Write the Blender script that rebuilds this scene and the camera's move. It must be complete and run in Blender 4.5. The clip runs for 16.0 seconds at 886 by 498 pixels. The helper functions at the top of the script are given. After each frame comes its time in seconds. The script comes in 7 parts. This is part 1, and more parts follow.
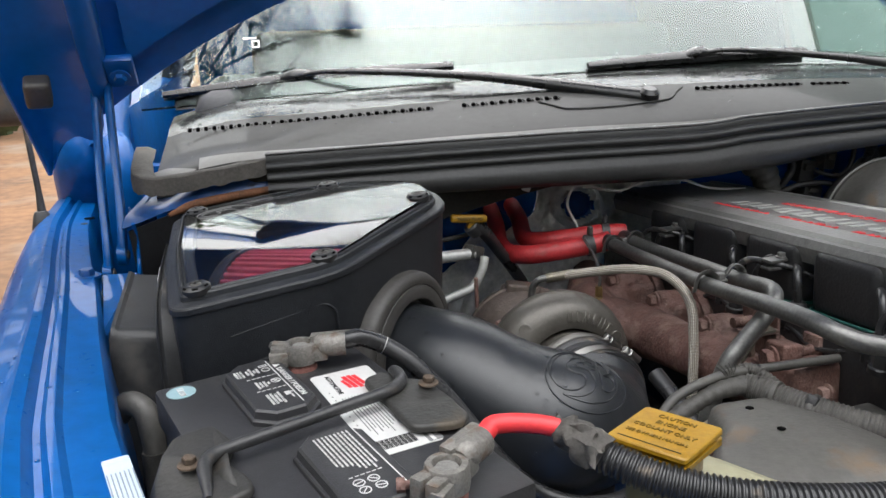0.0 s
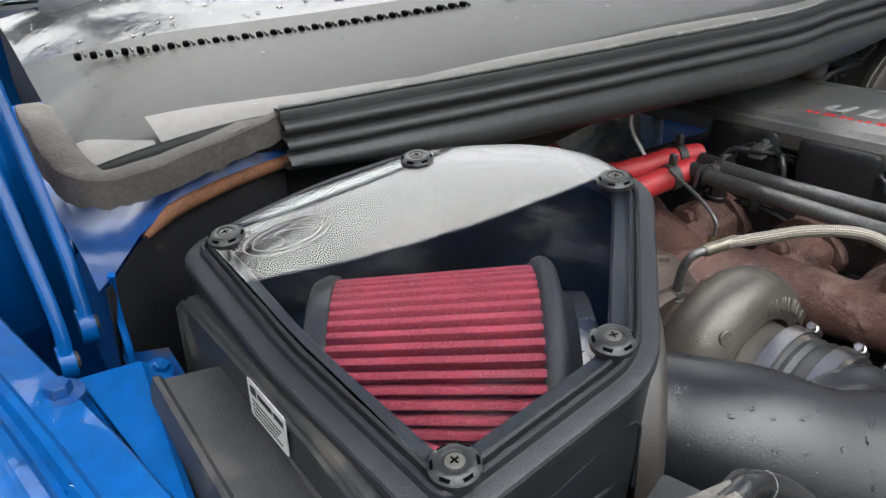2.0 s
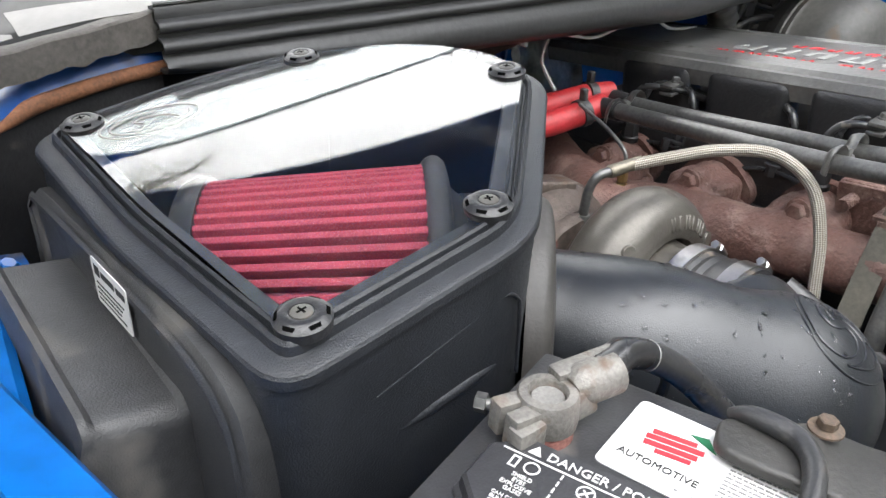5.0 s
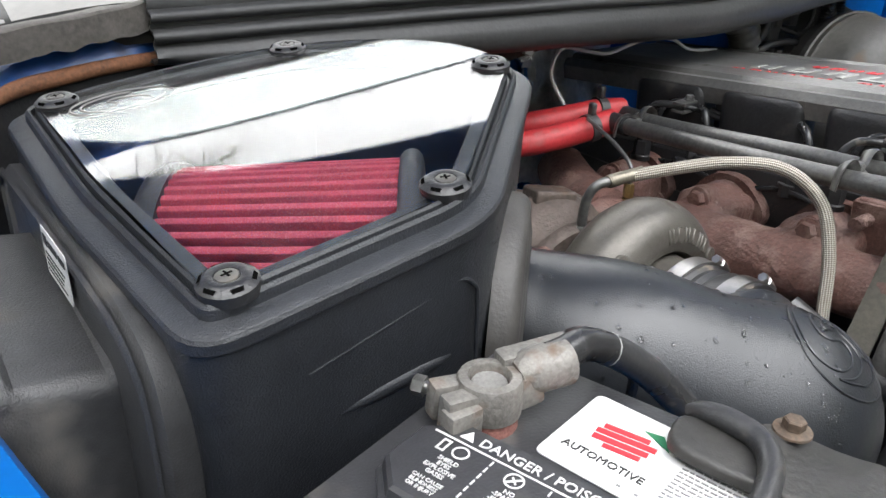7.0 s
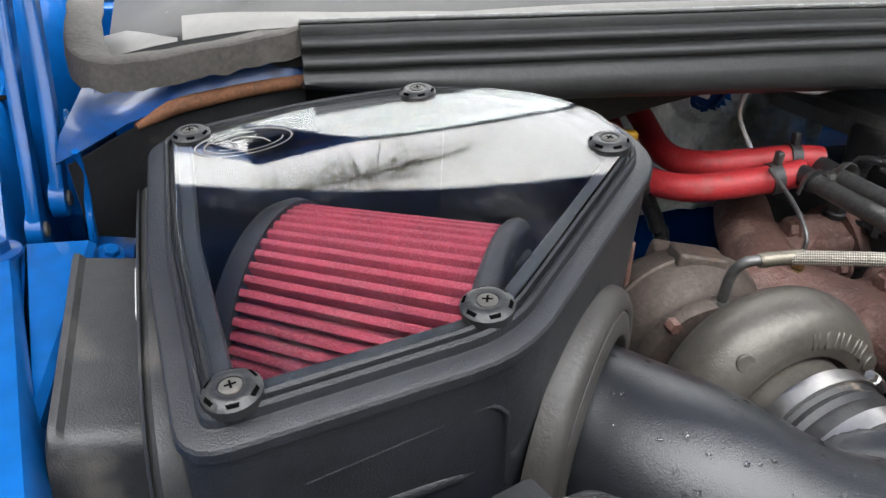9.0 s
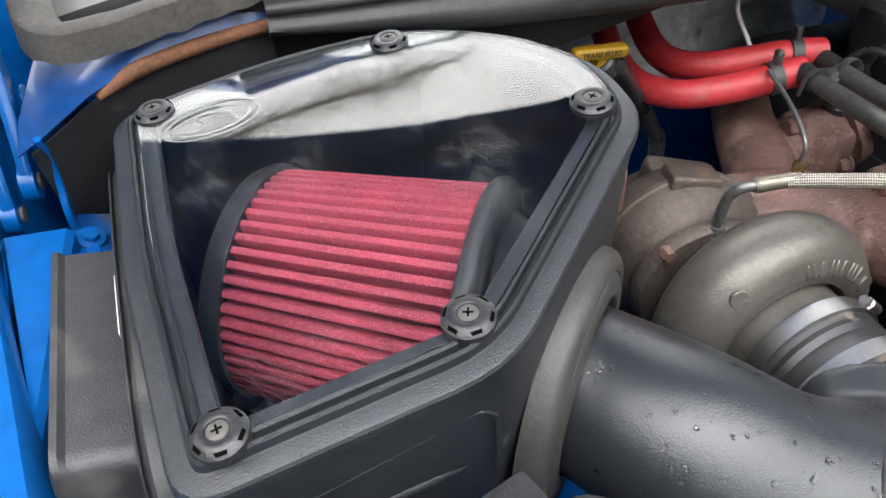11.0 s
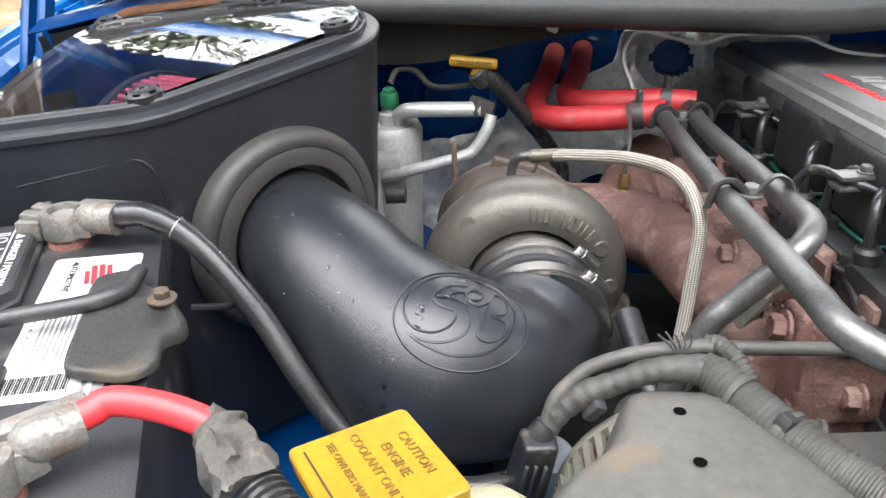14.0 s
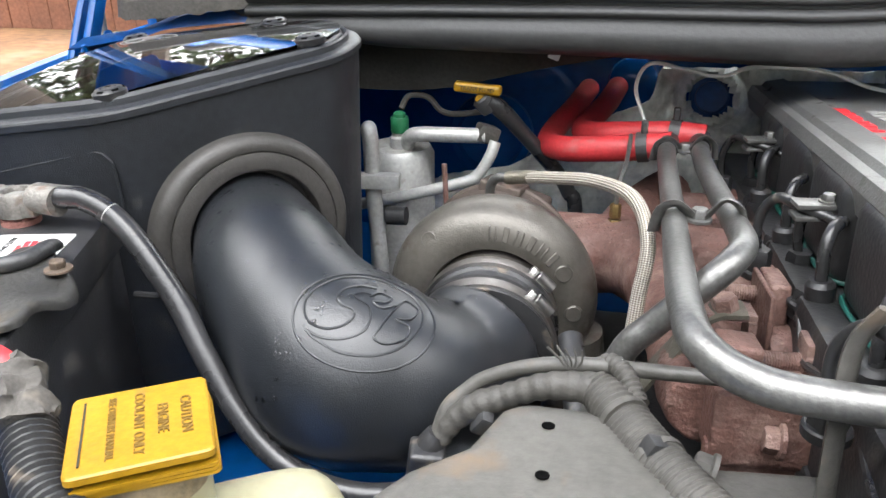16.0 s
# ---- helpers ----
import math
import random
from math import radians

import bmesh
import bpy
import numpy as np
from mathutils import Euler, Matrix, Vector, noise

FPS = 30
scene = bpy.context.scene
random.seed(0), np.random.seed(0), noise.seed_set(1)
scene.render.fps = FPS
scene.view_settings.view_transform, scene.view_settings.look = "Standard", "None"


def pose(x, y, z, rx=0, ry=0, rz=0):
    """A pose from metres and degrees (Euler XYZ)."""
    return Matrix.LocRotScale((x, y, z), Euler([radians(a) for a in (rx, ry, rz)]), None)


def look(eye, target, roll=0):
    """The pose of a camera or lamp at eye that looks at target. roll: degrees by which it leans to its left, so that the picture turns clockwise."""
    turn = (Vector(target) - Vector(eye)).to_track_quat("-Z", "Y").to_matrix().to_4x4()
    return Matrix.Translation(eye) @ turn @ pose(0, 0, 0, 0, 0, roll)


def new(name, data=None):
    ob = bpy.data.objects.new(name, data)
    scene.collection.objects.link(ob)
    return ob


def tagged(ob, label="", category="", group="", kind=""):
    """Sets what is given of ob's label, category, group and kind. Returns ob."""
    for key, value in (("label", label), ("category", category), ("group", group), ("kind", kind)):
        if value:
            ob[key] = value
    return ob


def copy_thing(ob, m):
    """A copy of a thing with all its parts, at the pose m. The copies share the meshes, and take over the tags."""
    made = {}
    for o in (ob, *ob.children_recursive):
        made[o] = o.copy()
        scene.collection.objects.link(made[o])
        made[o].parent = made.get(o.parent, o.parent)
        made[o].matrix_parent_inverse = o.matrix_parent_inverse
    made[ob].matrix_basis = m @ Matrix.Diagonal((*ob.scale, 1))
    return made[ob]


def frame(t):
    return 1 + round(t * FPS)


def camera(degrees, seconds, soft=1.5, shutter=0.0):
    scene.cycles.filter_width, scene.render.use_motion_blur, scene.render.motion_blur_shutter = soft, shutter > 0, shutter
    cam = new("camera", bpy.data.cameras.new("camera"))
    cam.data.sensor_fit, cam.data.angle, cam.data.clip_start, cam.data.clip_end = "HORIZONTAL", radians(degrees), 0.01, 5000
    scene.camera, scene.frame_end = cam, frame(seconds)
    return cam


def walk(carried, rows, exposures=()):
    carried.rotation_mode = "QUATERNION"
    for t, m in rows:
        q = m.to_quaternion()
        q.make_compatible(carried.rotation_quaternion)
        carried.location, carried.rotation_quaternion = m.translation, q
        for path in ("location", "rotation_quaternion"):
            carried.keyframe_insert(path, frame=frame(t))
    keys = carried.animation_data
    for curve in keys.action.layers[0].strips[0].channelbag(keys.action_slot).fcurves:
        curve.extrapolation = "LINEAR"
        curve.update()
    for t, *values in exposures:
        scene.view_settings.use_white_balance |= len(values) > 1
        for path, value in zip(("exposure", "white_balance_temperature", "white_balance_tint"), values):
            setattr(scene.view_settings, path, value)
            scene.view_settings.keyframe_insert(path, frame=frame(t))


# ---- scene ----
cam = camera(59.7, 16.0)
METRES, EYE, TILT, LEAN, TURN = 2.15, 1.5, -15.0, 0.0, -17.5
PATH = [
    (0, (0.015, -0.018, 1.478), (0.454, 1.854, 0.93), -1.6),
    (0.5, (-0.162, 0.038, 1.478), (0.561, 1.806, 0.886), -1.2),
    (1, (-0.272, 0.131, 1.482), (0.64, 1.77, 0.786), -0.7),
    (1.5, (-0.25, 0.302, 1.51), (0.722, 1.848, 0.695), -0.7),
    (2, (-0.205, 0.456, 1.519), (0.785, 1.91, 0.567), -0.2),
    (2.5, (-0.191, 0.505, 1.518), (0.829, 1.86, 0.458), 0.8),
    (3, (-0.134, 0.468, 1.495), (0.941, 1.751, 0.4), 1.6),
    (3.5, (-0.064, 0.429, 1.469), (1.053, 1.675, 0.374), 2.0),
    (4, (-0.047, 0.418, 1.448), (1.1, 1.685, 0.409), 1.8),
    (4.5, (-0.109, 0.412, 1.446), (1.01, 1.745, 0.46), 1.4),
    (5, (-0.176, 0.427, 1.439), (0.935, 1.799, 0.499), 1.6),
    (5.2, (-0.196, 0.433, 1.437), (0.92, 1.817, 0.521), 1.5),
    (7.3, (-0.107, 0.391, 1.404), (0.911, 1.9, 0.575), 2.8),
    (7.5, (-0.083, 0.375, 1.403), (0.866, 1.938, 0.593), 2.6),
    (8, (-0.088, 0.294, 1.426), (0.693, 1.986, 0.701), 2.7),
    (8.5, (-0.066, 0.337, 1.452), (0.564, 2.058, 0.653), 3.2),
    (8.7, (-0.05, 0.374, 1.461), (0.517, 2.078, 0.58), 3.5),
    (10.8, (-0.03, 0.482, 1.529), (0.391, 1.936, 0.222), -2.1),
    (11, (-0.016, 0.459, 1.529), (0.422, 1.904, 0.218), -1.7),
    (11.5, (0.035, 0.381, 1.488), (0.499, 1.844, 0.206), -0.8),
    (12, (0.072, 0.305, 1.468), (0.483, 1.824, 0.234), -0.3),
    (12.5, (0.197, 0.267, 1.441), (0.506, 1.869, 0.284), 0.1),
    (13, (0.242, 0.245, 1.43), (0.44, 1.917, 0.351), 0.5),
    (13.5, (0.223, 0.203, 1.43), (0.291, 1.933, 0.428), 0.5),
    (14, (0.3, 0.174, 1.433), (0.211, 1.937, 0.494), 0.0),
    (14.5, (0.408, 0.19, 1.421), (0.174, 1.963, 0.524), -0.7),
    (15, (0.426, 0.172, 1.413), (0.091, 1.947, 0.554), -0.9),
    (15.5, (0.434, 0.179, 1.408), (0.04, 1.954, 0.575), -0.9),
    (16, (0.437, 0.18, 1.402), (0.031, 1.961, 0.589), -0.5),
]
walk(cam, [(t, look(eye, target, roll)) for t, eye, target, roll in PATH], [(0.0, 1.95), (1.0, 1.9), (1.5, 2.12), (2.0, 2.45), (3.0, 2.90), (4.5, 2.97), (5.0, 2.95), (8.5, 2.65), (11.0, 3.0), (12.0, 3.10), (16.0, 3.21)])

# ---- light ----
world = bpy.data.worlds.new("overcast")
scene.world = world
world.use_nodes = True
wn, wl = world.node_tree.nodes, world.node_tree.links
sky = wn.new("ShaderNodeTexSky")
sky.sky_type, sky.sun_disc = "NISHITA", False
sky.sun_elevation, sky.sun_rotation = radians(74), radians(8)
sky.air_density, sky.dust_density, sky.ozone_density = 1.0, 3.0, 1.0
pale = wn.new("ShaderNodeHueSaturation")
pale.inputs["Saturation"].default_value = 0.22
even = wn.new("ShaderNodeGamma")
even.inputs["Gamma"].default_value = 0.4
wl.new(sky.outputs[0], even.inputs["Color"]), wl.new(even.outputs[0], pale.inputs["Color"])
# an overcast dome is brightest overhead
way = wn.new("ShaderNodeTexCoord")
split = wn.new("ShaderNodeSeparateXYZ")
dome = wn.new("ShaderNodeMapRange")
dome.inputs["From Min"].default_value, dome.inputs["From Max"].default_value = 0.0, 1.0
dome.inputs["To Min"].default_value, dome.inputs["To Max"].default_value = 1.4, 6.3
high = wn.new("ShaderNodeMath")
high.operation = "MULTIPLY"
clouds, soft_map, veil = wn.new("ShaderNodeTexNoise"), wn.new("ShaderNodeMapRange"), wn.new("ShaderNodeMath")
clouds.inputs["Scale"].default_value, clouds.inputs["Detail"].default_value = 3.2, 4.0
soft_map.inputs["From Min"].default_value, soft_map.inputs["From Max"].default_value = 0.3, 0.7
soft_map.inputs["To Min"].default_value, soft_map.inputs["To Max"].default_value = 0.84, 1.16
veil.operation = "MULTIPLY"
lift = wn.new("ShaderNodeVectorMath")
lift.operation = "SCALE"
wl.new(way.outputs["Generated"], split.inputs[0]), wl.new(split.outputs["Z"], high.inputs[0]), wl.new(split.outputs["Z"], high.inputs[1]), wl.new(high.outputs[0], dome.inputs["Value"])
wl.new(pale.outputs[0], lift.inputs[0]), wl.new(way.outputs["Generated"], clouds.inputs["Vector"]), wl.new(clouds.outputs["Fac"], soft_map.inputs["Value"])
wl.new(dome.outputs[0], veil.inputs[0]), wl.new(soft_map.outputs[0], veil.inputs[1]), wl.new(veil.outputs[0], lift.inputs["Scale"])
wl.new(lift.outputs[0], wn["Background"].inputs["Color"])
wn["Background"].inputs["Strength"].default_value = 0.15
sun_data = bpy.data.lights.new("sun", "SUN")
sun_data.energy, sun_data.angle, sun_data.color = 0.5, radians(120), (1.0, 0.97, 0.93)
sun = new("sun", sun_data)
sun.matrix_world = look((0.9, 3.0, 8.2), (0.5, 0.7, 1.1))

# ---- materials ----


def mat(name, base, rough=0.5, metal=0.0, var=0.2, scale=18, bump=0.15, bscale=350, dirt=None, coat=0.0, spec=0.5, rvar=0.12):
    """A surface with colour variation at two scales, uneven gloss, fine relief and, if given, dirt (colour, share, scale)."""
    m = bpy.data.materials.new(name)
    m.use_nodes = True
    n, l = m.node_tree.nodes, m.node_tree.links
    b = n["Principled BSDF"]
    co = n.new("ShaderNodeTexCoord")

    def noise_at(s, detail=6):
        k = n.new("ShaderNodeTexNoise")
        k.inputs["Scale"].default_value, k.inputs["Detail"].default_value = s, detail
        l.new(co.outputs["Object"], k.inputs["Vector"])
        return k

    big, small = noise_at(scale), noise_at(scale * 9)
    add = n.new("ShaderNodeMath")
    add.operation = "ADD"
    l.new(big.outputs["Fac"], add.inputs[0]), l.new(small.outputs["Fac"], add.inputs[1])
    ramp = n.new("ShaderNodeMapRange")
    ramp.inputs["From Min"].default_value, ramp.inputs["From Max"].default_value = 0.7, 1.3
    l.new(add.outputs[0], ramp.inputs["Value"])
    mix = n.new("ShaderNodeMix")
    mix.data_type = "RGBA"
    mix.inputs[6].default_value = (*[c * (1 - var) for c in base], 1)
    mix.inputs[7].default_value = (*[min(1, c * (1 + var)) for c in base], 1)
    l.new(ramp.outputs[0], mix.inputs[0])
    colour = mix.outputs[2]
    rough_map = n.new("ShaderNodeMapRange")
    rough_map.inputs["To Min"].default_value, rough_map.inputs["To Max"].default_value = max(0.02, rough - rvar), min(1, rough + rvar)
    l.new(big.outputs["Fac"], rough_map.inputs["Value"])
    rough_out = rough_map.outputs[0]
    if dirt:
        dcol, share, dscale = dirt
        dn = noise_at(dscale, 9)
        dr = n.new("ShaderNodeMapRange")
        dr.inputs["From Min"].default_value, dr.inputs["From Max"].default_value = 0.72 - share * 0.5, 0.82 - share * 0.35
        l.new(dn.outputs["Fac"], dr.inputs["Value"])
        dm = n.new("ShaderNodeMix")
        dm.data_type = "RGBA"
        dm.inputs[7].default_value = (*dcol, 1)
        l.new(dr.outputs[0], dm.inputs[0]), l.new(colour, dm.inputs[6])
        colour = dm.outputs[2]
        rm = n.new("ShaderNodeMix")
        rm.inputs[3].default_value = 0.9
        l.new(dr.outputs[0], rm.inputs[0]), l.new(rough_out, rm.inputs[2])
        rough_out = rm.outputs[0]
    l.new(colour, b.inputs["Base Color"]), l.new(rough_out, b.inputs["Roughness"])
    b.inputs["Metallic"].default_value = metal
    b.inputs["Coat Weight"].default_value = coat
    b.inputs["Coat Roughness"].default_value = 0.04
    b.inputs["Specular IOR Level"].default_value = spec
    if bump:
        bn = noise_at(bscale, 3)
        bp = n.new("ShaderNodeBump")
        bp.inputs["Strength"].default_value, bp.inputs["Distance"].default_value = bump, 0.0012
        l.new(bn.outputs["Fac"], bp.inputs["Height"])
        l.new(bp.outputs[0], b.inputs["Normal"])
    return m


def rusty(name, deep, red, pale, scale=16, bump=1.0):
    """Rusted casting: deep brown, red-brown and pale dusty bloom in patches, with pits."""
    m = mat(name, red, 0.62, 0.05, 0.3, scale * 2, bump, 260, rvar=0.15)
    n, l = m.node_tree.nodes, m.node_tree.links
    b = n["Principled BSDF"]
    under = b.inputs["Base Color"].links[0].from_socket
    co = n.new("ShaderNodeTexCoord")
    for s_, lo, hi, colour in ((scale, 0.46, 0.64, deep), (scale * 1.7, 0.50, 0.68, pale), (scale * 11, 0.62, 0.70, pale), (scale * 16, 0.63, 0.70, deep)):
        k, r = n.new("ShaderNodeTexNoise"), n.new("ShaderNodeMapRange")
        k.inputs["Scale"].default_value, k.inputs["Detail"].default_value, k.inputs["Roughness"].default_value = s_, 8, 0.62
        r.inputs["From Min"].default_value, r.inputs["From Max"].default_value = lo, hi
        x = n.new("ShaderNodeMix")
        x.data_type = "RGBA"
        x.inputs[7].default_value = (*colour, 1)
        l.new(co.outputs["Object"], k.inputs["Vector"]), l.new(k.outputs["Fac"], r.inputs["Value"]), l.new(r.outputs[0], x.inputs[0]), l.new(under, x.inputs[6])
        under = x.outputs[2]
    l.new(under, b.inputs["Base Color"])
    return m


def braided(name, dark, light, turns, pitch):
    """Woven wire sleeve on a swept tube: UV u runs along it in metres, v round it."""
    m = mat(name, light, 0.35, 0.65, 0.25, 60, 0)
    n, l = m.node_tree.nodes, m.node_tree.links
    b = n["Principled BSDF"]
    uv = n.new("ShaderNodeTexCoord")
    sep = n.new("ShaderNodeSeparateXYZ")
    l.new(uv.outputs["UV"], sep.inputs[0])
    waves = []
    for sign in (1, -1):
        k = n.new("ShaderNodeMath")
        k.operation = "MULTIPLY"
        k.inputs[1].default_value = sign * turns * 2 * math.pi
        l.new(sep.outputs["Y"], k.inputs[0])
        a = n.new("ShaderNodeMath")
        a.operation = "MULTIPLY_ADD"
        a.inputs[1].default_value = 2 * math.pi / pitch
        l.new(sep.outputs["X"], a.inputs[0]), l.new(k.outputs[0], a.inputs[2])
        s = n.new("ShaderNodeMath")
        s.operation = "SINE"
        l.new(a.outputs[0], s.inputs[0])
        waves.append(s)
    hi = n.new("ShaderNodeMath")
    hi.operation = "MULTIPLY"
    l.new(waves[0].outputs[0], hi.inputs[0]), l.new(waves[1].outputs[0], hi.inputs[1])
    mr = n.new("ShaderNodeMapRange")
    mr.inputs["From Min"].default_value, mr.inputs["From Max"].default_value = -0.6, 0.6
    l.new(hi.outputs[0], mr.inputs["Value"])
    mx = n.new("ShaderNodeMix")
    mx.data_type = "RGBA"
    mx.inputs[6].default_value, mx.inputs[7].default_value = (*dark, 1), (*light, 1)
    l.new(mr.outputs[0], mx.inputs[0]), l.new(mx.outputs[2], b.inputs["Base Color"])
    bp = n.new("ShaderNodeBump")
    bp.inputs["Strength"].default_value, bp.inputs["Distance"].default_value = 0.8, 0.001
    l.new(mr.outputs[0], bp.inputs["Height"]), l.new(bp.outputs[0], b.inputs["Normal"])
    return m


def glass(name, tint, ior=1.49, rough=0.0):
    m = bpy.data.materials.new(name)
    m.use_nodes = True
    b = m.node_tree.nodes["Principled BSDF"]
    b.inputs["Base Color"].default_value = (*tint, 1)
    b.inputs["Transmission Weight"].default_value, b.inputs["Roughness"].default_value, b.inputs["IOR"].default_value = 1.0, rough, ior
    return m


DUST = (0.16, 0.13, 0.10)
M_BOX = mat("moulded black plastic", (0.0165, 0.0180, 0.0212), 0.40, 0, 0.3, 14, 0.45, 1000, dirt=((0.040, 0.039, 0.038), 0.14, 28), spec=0.45, rvar=0.08)
M_SCOOP = mat("dusty moulded plastic", (0.027, 0.0272, 0.028), 0.45, 0, 0.3, 14, 0.4, 900, dirt=((0.075, 0.070, 0.063), 0.28, 22), rvar=0.1)
M_TUBE = mat("matt black grained plastic", (0.0125, 0.0140, 0.0165), 0.31, 0, 0.2, 12, 0.24, 1100, spec=0.6, rvar=0.06)
M_RUBBER = mat("black rubber", (0.018, 0.018, 0.019), 0.42, 0, 0.3, 25, 0.25, 500, dirt=(DUST, 0.16, 40))
M_DUSTY_RUBBER = mat("dusty rubber seal", (0.042, 0.039, 0.036), 0.5, 0, 0.25, 25, 0.3, 400)
M_COWL = mat("wet grey cowl plastic", (0.034, 0.034, 0.0328), 0.5, 0, 0.14, 10, 0.08, 900, rvar=0.08, spec=0.10, coat=0.14)
M_COWL_WET = mat("soaked black cowl plastic", (0.018, 0.019, 0.019), 0.14, 0, 0.3, 14, 0.5, 55, rvar=0.08, spec=0.5)
M_SEAL = mat("cowl seal rubber", (0.034, 0.034, 0.034), 0.46, 0, 0.25, 20, 0.15, 300, spec=0.45)
M_FOAM = mat("aged foam tape", (0.066, 0.060, 0.053), 0.75, 0, 0.3, 30, 0.6, 260, dirt=((0.11, 0.10, 0.09), 0.3, 40))
M_BLUE = mat("metallic blue paint", (0.0, 0.064, 0.24), 0.42, 0.0, 0.2, 7, 0.04, 160, coat=0.42, rvar=0.08, spec=0.1)
# dirty, dull body blue; shade round hinge and cowl side is put into the colour
M_BLUE_SHADED = mat("dull blue paint darkened for shade under the hood", (0.0, 0.040, 0.165), 0.4, 0.05, 0.25, 12, 0.1, 250, dirt=((0.03, 0.035, 0.05), 0.2, 25), coat=0.2)
# body blue with extra light put into its colour, so the lid mirrors navy
M_HOOD_LIT = mat("body blue brightened for the hood underside", (0.0, 0.095, 0.38), 0.35, 0.0, 0.12, 9, 0.05, 200, coat=0.3)
M_FELT = mat("dull black felted plastic", (0.034, 0.033, 0.031), 0.9, 0, 0.3, 25, 0.4, 400, spec=0.15)
M_RUST = rusty("rusty cast iron", (0.080, 0.046, 0.038), (0.142, 0.071, 0.057), (0.235, 0.155, 0.130), bump=1.6)
M_CAST = mat("dull cast aluminium", (0.098, 0.090, 0.078), 0.36, 0.4, 0.2, 22, 0.32, 600, dirt=((0.07, 0.052, 0.04), 0.3, 30))
M_TURBINE = mat("heat-browned cast iron", (0.098, 0.077, 0.065), 0.58, 0.45, 0.35, 22, 0.8, 320, dirt=((0.12, 0.075, 0.05), 0.22, 30))
M_STEEL = mat("worn zinc-plated steel pipe", (0.150, 0.148, 0.142), 0.40, 0.7, 0.3, 30, 0.25, 400, dirt=((0.24, 0.23, 0.21), 0.16, 48))
M_CHROME = mat("bright clamp steel", (0.42, 0.41, 0.40), 0.3, 1.0, 0.12, 40, 0.1, 500)
M_ALU = mat("dull aluminium", (0.40, 0.40, 0.385), 0.45, 0.4, 0.18, 25, 0.25, 350, dirt=((0.26, 0.24, 0.21), 0.2, 50))
M_LEAD = mat("tarnished lead alloy", (0.165, 0.156, 0.142), 0.5, 0.35, 0.3, 45, 0.8, 260, dirt=((0.14, 0.105, 0.08), 0.35, 60))
M_RED = mat("red silicone hose", (0.36, 0.022, 0.026), 0.5, 0, 0.25, 26, 0.25, 500, dirt=((0.30, 0.11, 0.10), 0.26, 30))
M_REDCABLE = mat("red cable sleeve", (0.6, 0.03, 0.035), 0.45, 0, 0.15, 30, 0.1, 300)
M_YELLOW = mat("yellow plastic", (0.265, 0.143, 0.005), 0.42, 0, 0.2, 30, 0.15, 350, dirt=((0.22, 0.13, 0.025), 0.22, 45))
M_BLACK = mat("black plastic", (0.028, 0.028, 0.029), 0.5, 0, 0.25, 25, 0.3, 500, dirt=(DUST, 0.18, 30))
M_BATT = mat("dusty black battery case", (0.023, 0.023, 0.025), 0.46, 0, 0.25, 20, 0.22, 700, dirt=((0.085, 0.078, 0.07), 0.2, 24))
M_WHITE = mat("white printed label", (0.50, 0.50, 0.488), 0.45, 0, 0.05, 40, 0, 300)
M_INK = mat("black print", (0.012, 0.012, 0.012), 0.7, 0, 0.1, 40, 0)
M_HOLE = mat("dark hollow", (0.003, 0.003, 0.003), 0.9, 0, 0.1, 40, 0, spec=0.0)
M_WHITEINK = mat("white print", (0.50, 0.50, 0.49), 0.6, 0, 0.1, 60, 0)
M_GREYINK = mat("grey fine print", (0.16, 0.16, 0.16), 0.6, 0, 0.1, 60, 0)
M_REDINK = mat("red print", (0.6, 0.02, 0.03), 0.5, 0, 0.1, 60, 0)
M_GREEN = mat("green plastic", (0.014, 0.12, 0.05), 0.4, 0, 0.15, 40, 0.1)
M_BRASS = mat("brass fitting", (0.30, 0.21, 0.09), 0.4, 0.9, 0.25, 50, 0.2)
M_BRAID = braided("steel braid", (0.16, 0.135, 0.10), (0.60, 0.56, 0.49), 8, 0.0032)
M_FILTER = mat("oiled red cotton gauze", (0.34, 0.035, 0.062), 0.85, 0, 0.25, 30, 1.0, 1300, dirt=((0.50, 0.15, 0.18), 0.42, 1100))
M_FOIL = mat("crinkled foil heat shield", (0.78, 0.77, 0.73), 0.4, 0.25, 0.2, 14, 0.9, 80, dirt=((0.30, 0.28, 0.25), 0.28, 18), rvar=0.16)
M_ENGINE = mat("black engine paint", (0.017, 0.017, 0.018), 0.45, 0, 0.3, 18, 0.4, 300, dirt=((0.07, 0.06, 0.052), 0.16, 26))
M_VALVE = mat("grey cast valve cover", (0.168, 0.166, 0.158), 0.33, 0.45, 0.2, 20, 0.4, 450, dirt=((0.10, 0.09, 0.08), 0.16, 40))
M_SHIELD = mat("dusty grey plastic shield", (0.066, 0.063, 0.057), 0.5, 0, 0.25, 16, 0.4, 300, dirt=((0.12, 0.088, 0.06), 0.26, 22))
M_LOOM = mat("grey taped loom", (0.048, 0.045, 0.040), 0.6, 0, 0.3, 60, 0.6, 250, dirt=((0.11, 0.092, 0.07), 0.22, 35))
M_BOTTLE = mat("yellowed translucent plastic", (0.26, 0.245, 0.16), 0.45, 0, 0.12, 15, 0.15, 300)
M_COPPER = mat("varnished windings", (0.11, 0.05, 0.035), 0.5, 0.4, 0.5, 60, 0.6, 200)
M_GASKET = mat("orange-brown body sealer", (0.15, 0.062, 0.028), 0.8, 0, 0.4, 40, 0.7, 250)
M_SOIL = mat("wet orange clay with leaf litter", (0.15, 0.075, 0.032), 0.85, 0, 0.45, 0.9, 0.5, 14, dirt=((0.20, 0.15, 0.11), 0.35, 1.1))
